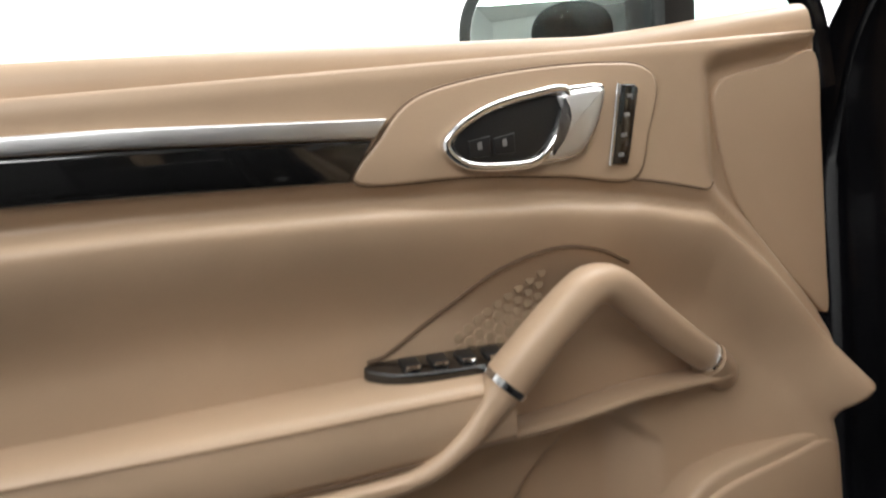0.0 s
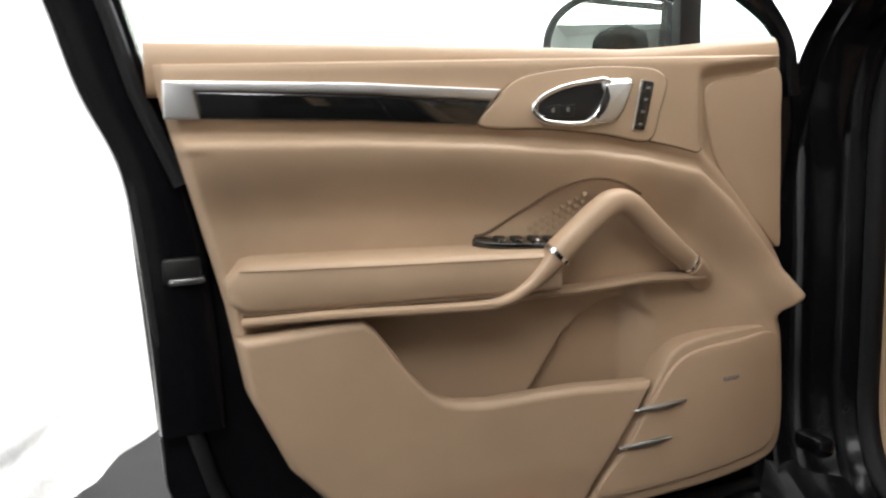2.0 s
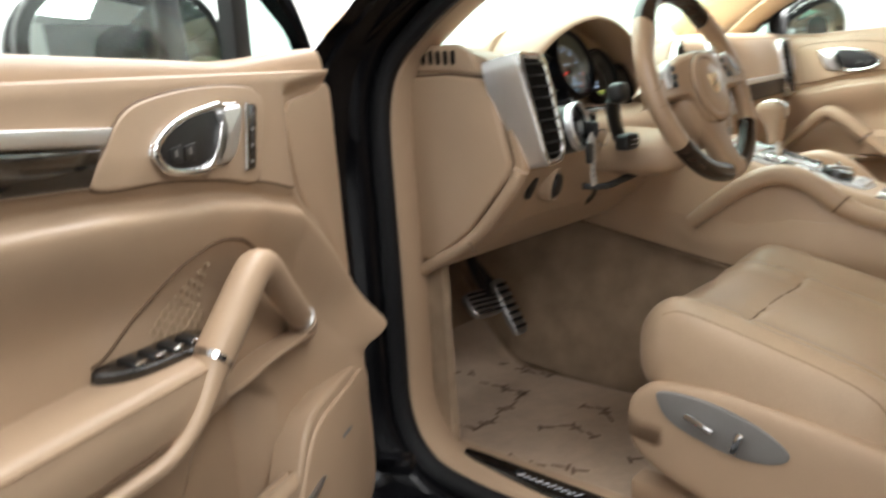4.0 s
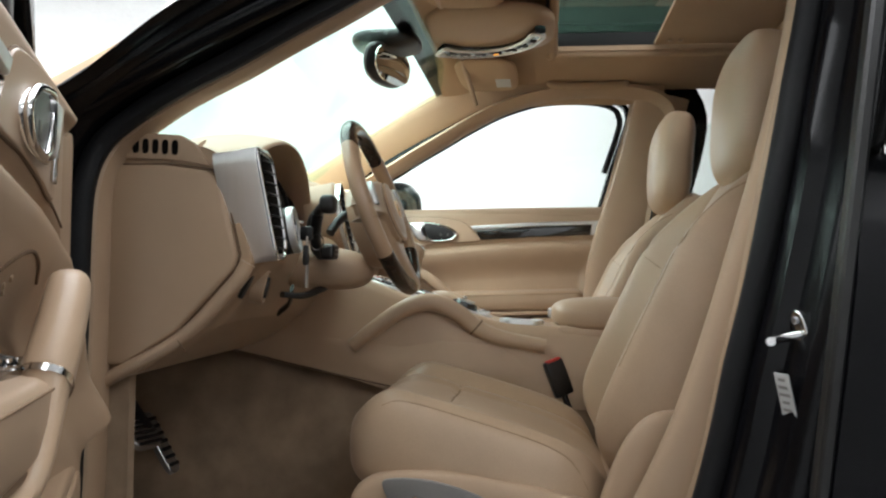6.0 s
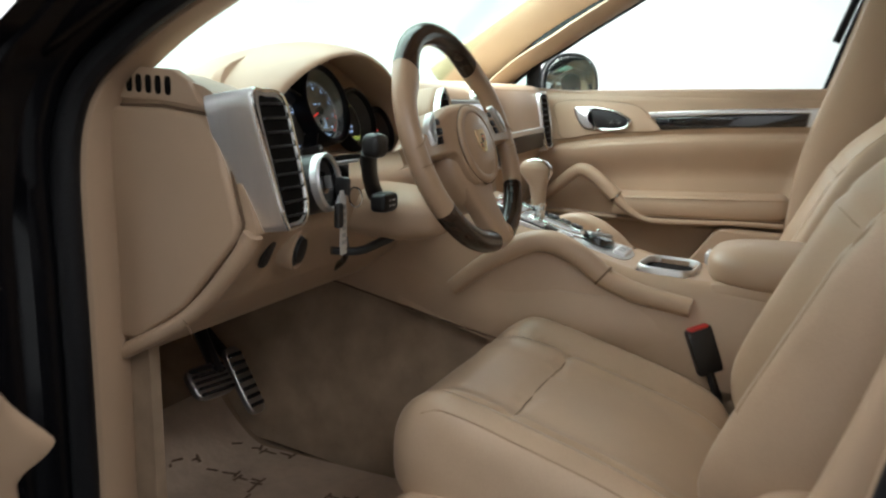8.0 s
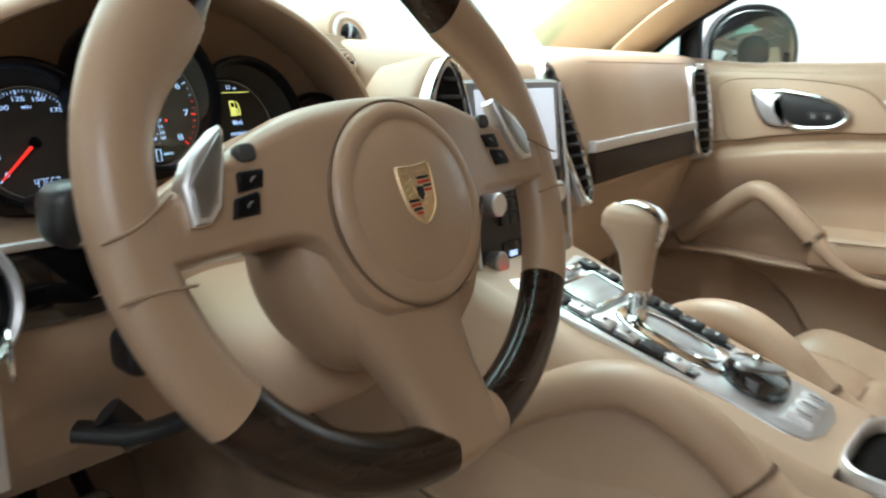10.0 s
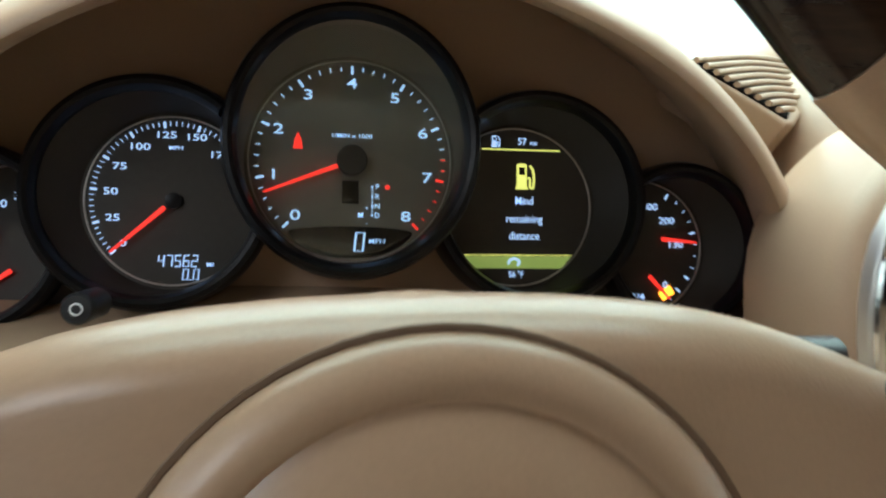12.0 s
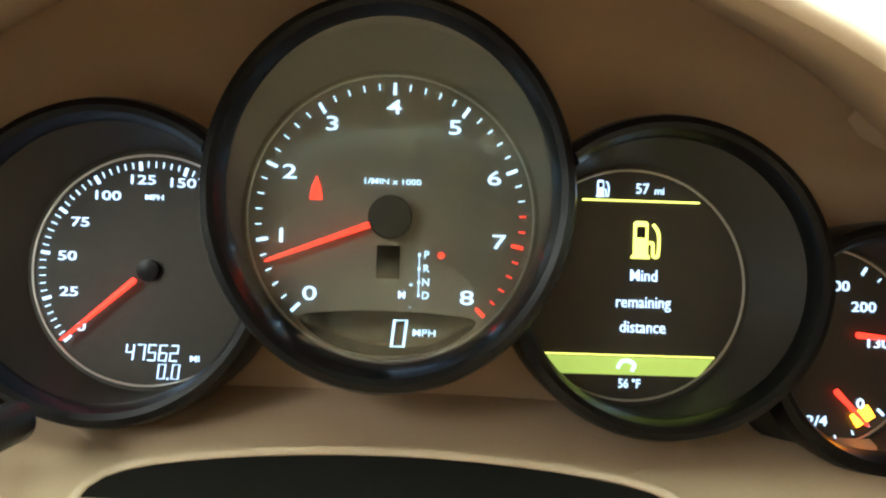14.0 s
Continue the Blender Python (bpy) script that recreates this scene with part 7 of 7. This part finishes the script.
    lines = [("yoke_seam", [(-0.20 + 0.4 * k / 16, 0.036 + 0.0812 * max(0, abs(-0.20 + 0.4 * k / 16) / 0.25 - 0.5), 0.06) for k in range(17)])]
    for s in (-1, 1):
        lines.append(("back_seam", [(s * 0.144 * (1 - 0.22 * step(0.15, 1, (v + 0.035) / 0.325)), v, 0.06) for v in np.linspace(-0.26, 0.24, 18)]))
        lines.append(("wing_seam", [(s * 0.226 * (1 - 0.22 * step(0.15, 1, (v + 0.035) / 0.325)), v, 0.06) for v in np.linspace(-0.15, 0.22, 16)]))
    wn = BK.to_3x3() @ Vector((0, 0, -1))
    seams = [(nm, drape(bm, [BK @ Vector(q) for q in pts], wn, -0.0004)) for nm, pts in lines]
    part("backrest", bm, SEATL, st, "smooth tan leather backrest", 179)
    for nm, pts in seams:
        part(nm, sweep(pts, (0.0014, 0.0013), (0, 1, 0), n=6), STITCH, st)
    HR = frame_of((x0, -0.705 if driver else -0.680, 1.332 if driver else 1.338), (-1, 0, 0), (0, -0.06, 0.998))
    part("headrest", blob((0, 0, 0), (0.132, 0.146, 0.056), 3.4, 3.0, lambda x, y, z, q: (q.x * (1 - 0.06 * step(0, 1, y)), q.y, q.z - 0.010 * step(0.2, 1, y)), 44, 24, m=HR), SEATL, st, "thick tan leather headrest", 179)
    for s in (-1, 1):
        part("headrest_post", sweep([HR @ Vector((s * 0.05, -0.11, 0)), HR @ Vector((s * 0.05, -0.20, 0))], (0.006, 0.006), (0, 1, 0)), CHROME, st)
    return st


seat("driver_seat", -0.385, "tan leather driver seat with chrome adjuster switches", True)
seat("passenger_seat", 0.385, "tan leather passenger seat beyond the console", False)
bk = thing("belt_buckle", (-0.05, -0.34, 0.62), "black seat belt buckle with a red button", "belt buckle")
BU = frame_of((-0.118, -0.360, 0.782), (0.45, -0.83, 0.32), (0.03, 0.33, 0.94))
part("buckle_body", box((0, 0, 0), (0.046, 0.085, 0.024), 0.006, BU), BLACK, bk)
part("release_button", box((0, 0.040, 0.002), (0.036, 0.010, 0.018), 0.003, BU), REDPL, bk, "red release button")
part("buckle_stalk", sweep([(-0.120, -0.374, 0.745), (-0.125, -0.392, 0.69), (-0.13, -0.40, 0.60)], (0.012, 0.006), n=8, power=3), BLACK, bk)
rb = thing("rear_bench", (0, -1.5, 0.45), "tan leather rear bench seat", "rear seat")
part("bench_cushion", blob((0, -1.30, 0.72), (0.62, 0.26, 0.10), 4, 3), SEATL, rb)
part("bench_back", blob((0, 0, 0), (0.62, 0.34, 0.08), 4, 3, m=frame_of((0, -1.62, 1.0), (1, 0, 0), (0, -0.35, 0.94))), SEATL, rb)

# ---- pedals, film and floor ----
pd = thing("brake_pedal", (-0.45, 0.46, 0.62), "metal brake pedal with black rubber ribs", "pedal")
PD = frame_of((-0.446, 0.462, 0.690), (1, -0.02, -0.10), (0.0, 0.60, 0.66))
part("pedal_pad", plate(sup(0.050, 0.033, 4, 28), PD, 0.012, 0.004, straight=True), STEEL, pd, "brushed metal pad")
for k in range(5):
    part("pedal_rib", box((0, -0.024 + k * 0.012, 0.001), (0.084, 0.006, 0.008), 0.002, PD), RUBBER, pd, "black rubber rib")
part("pedal_arm", sweep([(-0.42, 0.470, 0.69), (-0.39, 0.54, 0.76), (-0.38, 0.60, 0.88)], (0.010, 0.016), n=10, power=3), BLACK, pd)
gp = thing("accelerator_pedal", (-0.33, 0.50, 0.55), "metal accelerator pedal with rubber ribs", "pedal")
PG = frame_of((-0.325, 0.485, 0.645), (1, 0, -0.05), (0.05, 0.50, 0.80))
part("pedal_pad", plate(sup(0.024, 0.072, 4, 28), PG, 0.012, 0.004, straight=True), STEEL, gp, "brushed metal pad")
for k in range(7):
    part("pedal_rib", box((0, -0.054 + k * 0.018, 0.001), (0.036, 0.008, 0.008), 0.002, PG), RUBBER, gp, "black rubber rib")
part("pedal_arm", sweep([(-0.32, 0.52, 0.67), (-0.32, 0.60, 0.74), (-0.32, 0.66, 0.80)], (0.010, 0.012), n=10), BLACK, gp)
fr_ = thing("foot_rest", (-0.60, 0.62, 0.45), "black foot rest beside the pedals", "foot rest")
part("rest_pad", plate(sup(0.045, 0.12, 4, 28), frame_of((-0.60, 0.62, 0.57), (1, 0, 0), (0, 0.6, 0.8)), 0.02, 0.006, straight=True), RUBBER, fr_)


def floor_z(x, y):
    return 0.424 + 0.30 * step(0.55, 0.9, y) + 0.003 * noise.noise((x * 9, y * 9, 2))


fm = thing("floor_film", (-0.43, 0.25, 0.42), "clear plastic floor film with brown printed marks", "floor film")
part("film_sheet", skin(30, 40, lambda u, v: (-0.64 + 0.46 * u, 0.70 - 0.78 * v, floor_z(-0.64 + 0.46 * u, 0.70 - 0.78 * v)), 0.001, (0, 0, -1)), FILM, fm)


def print_line(*pts):
    """A broken zigzag of printed strokes on the film."""
    for (x0, y0), (x1, y1) in zip(pts, pts[1:]):
        d = math.hypot(x1 - x0, y1 - y0)
        ang = math.atan2(y1 - y0, x1 - x0)
        n = max(1, round(d / 0.040))
        for k in range(n):
            xx, yy = x0 + (x1 - x0) * (k + 0.5) / n, y0 + (y1 - y0) * (k + 0.5) / n
            m = frame_of((xx, yy, floor_z(xx, yy) + 0.0018), (math.cos(ang), math.sin(ang), 0.0), (-math.sin(ang), math.cos(ang), 0.9 * step(0.55, 0.7, yy) * math.cos(ang)))
            part("printed_mark", box((0, 0.009 * (k % 2) - 0.004, 0), (d / n * 0.86, 0.0052, 0.0008), 0, m), PRINT, fm)
            part("printed_mark", box((d / n * 0.36 * (1 if k % 2 else -1), 0.012 * (k % 2) - 0.006, 0), (0.006, 0.026, 0.0008), 0, m), PRINT, fm)


print_line((-0.50, 0.675), (-0.395, 0.668), (-0.398, 0.638), (-0.336, 0.600), (-0.321, 0.516), (-0.323, 0.456), (-0.415, 0.443), (-0.539, 0.428), (-0.538, 0.508), (-0.542, 0.608))
print_line((-0.240, 0.620), (-0.200, 0.546), (-0.203, 0.463))
print_line((-0.588, 0.307), (-0.590, 0.254), (-0.565, 0.169), (-0.545, 0.136))
print_line((-0.302, 0.308), (-0.301, 0.245), (-0.34, 0.20))
print_line((-0.47, 0.10), (-0.42, 0.05), (-0.36, 0.06))
print_line((-0.45, 0.33), (-0.40, 0.26), (-0.43, 0.20))
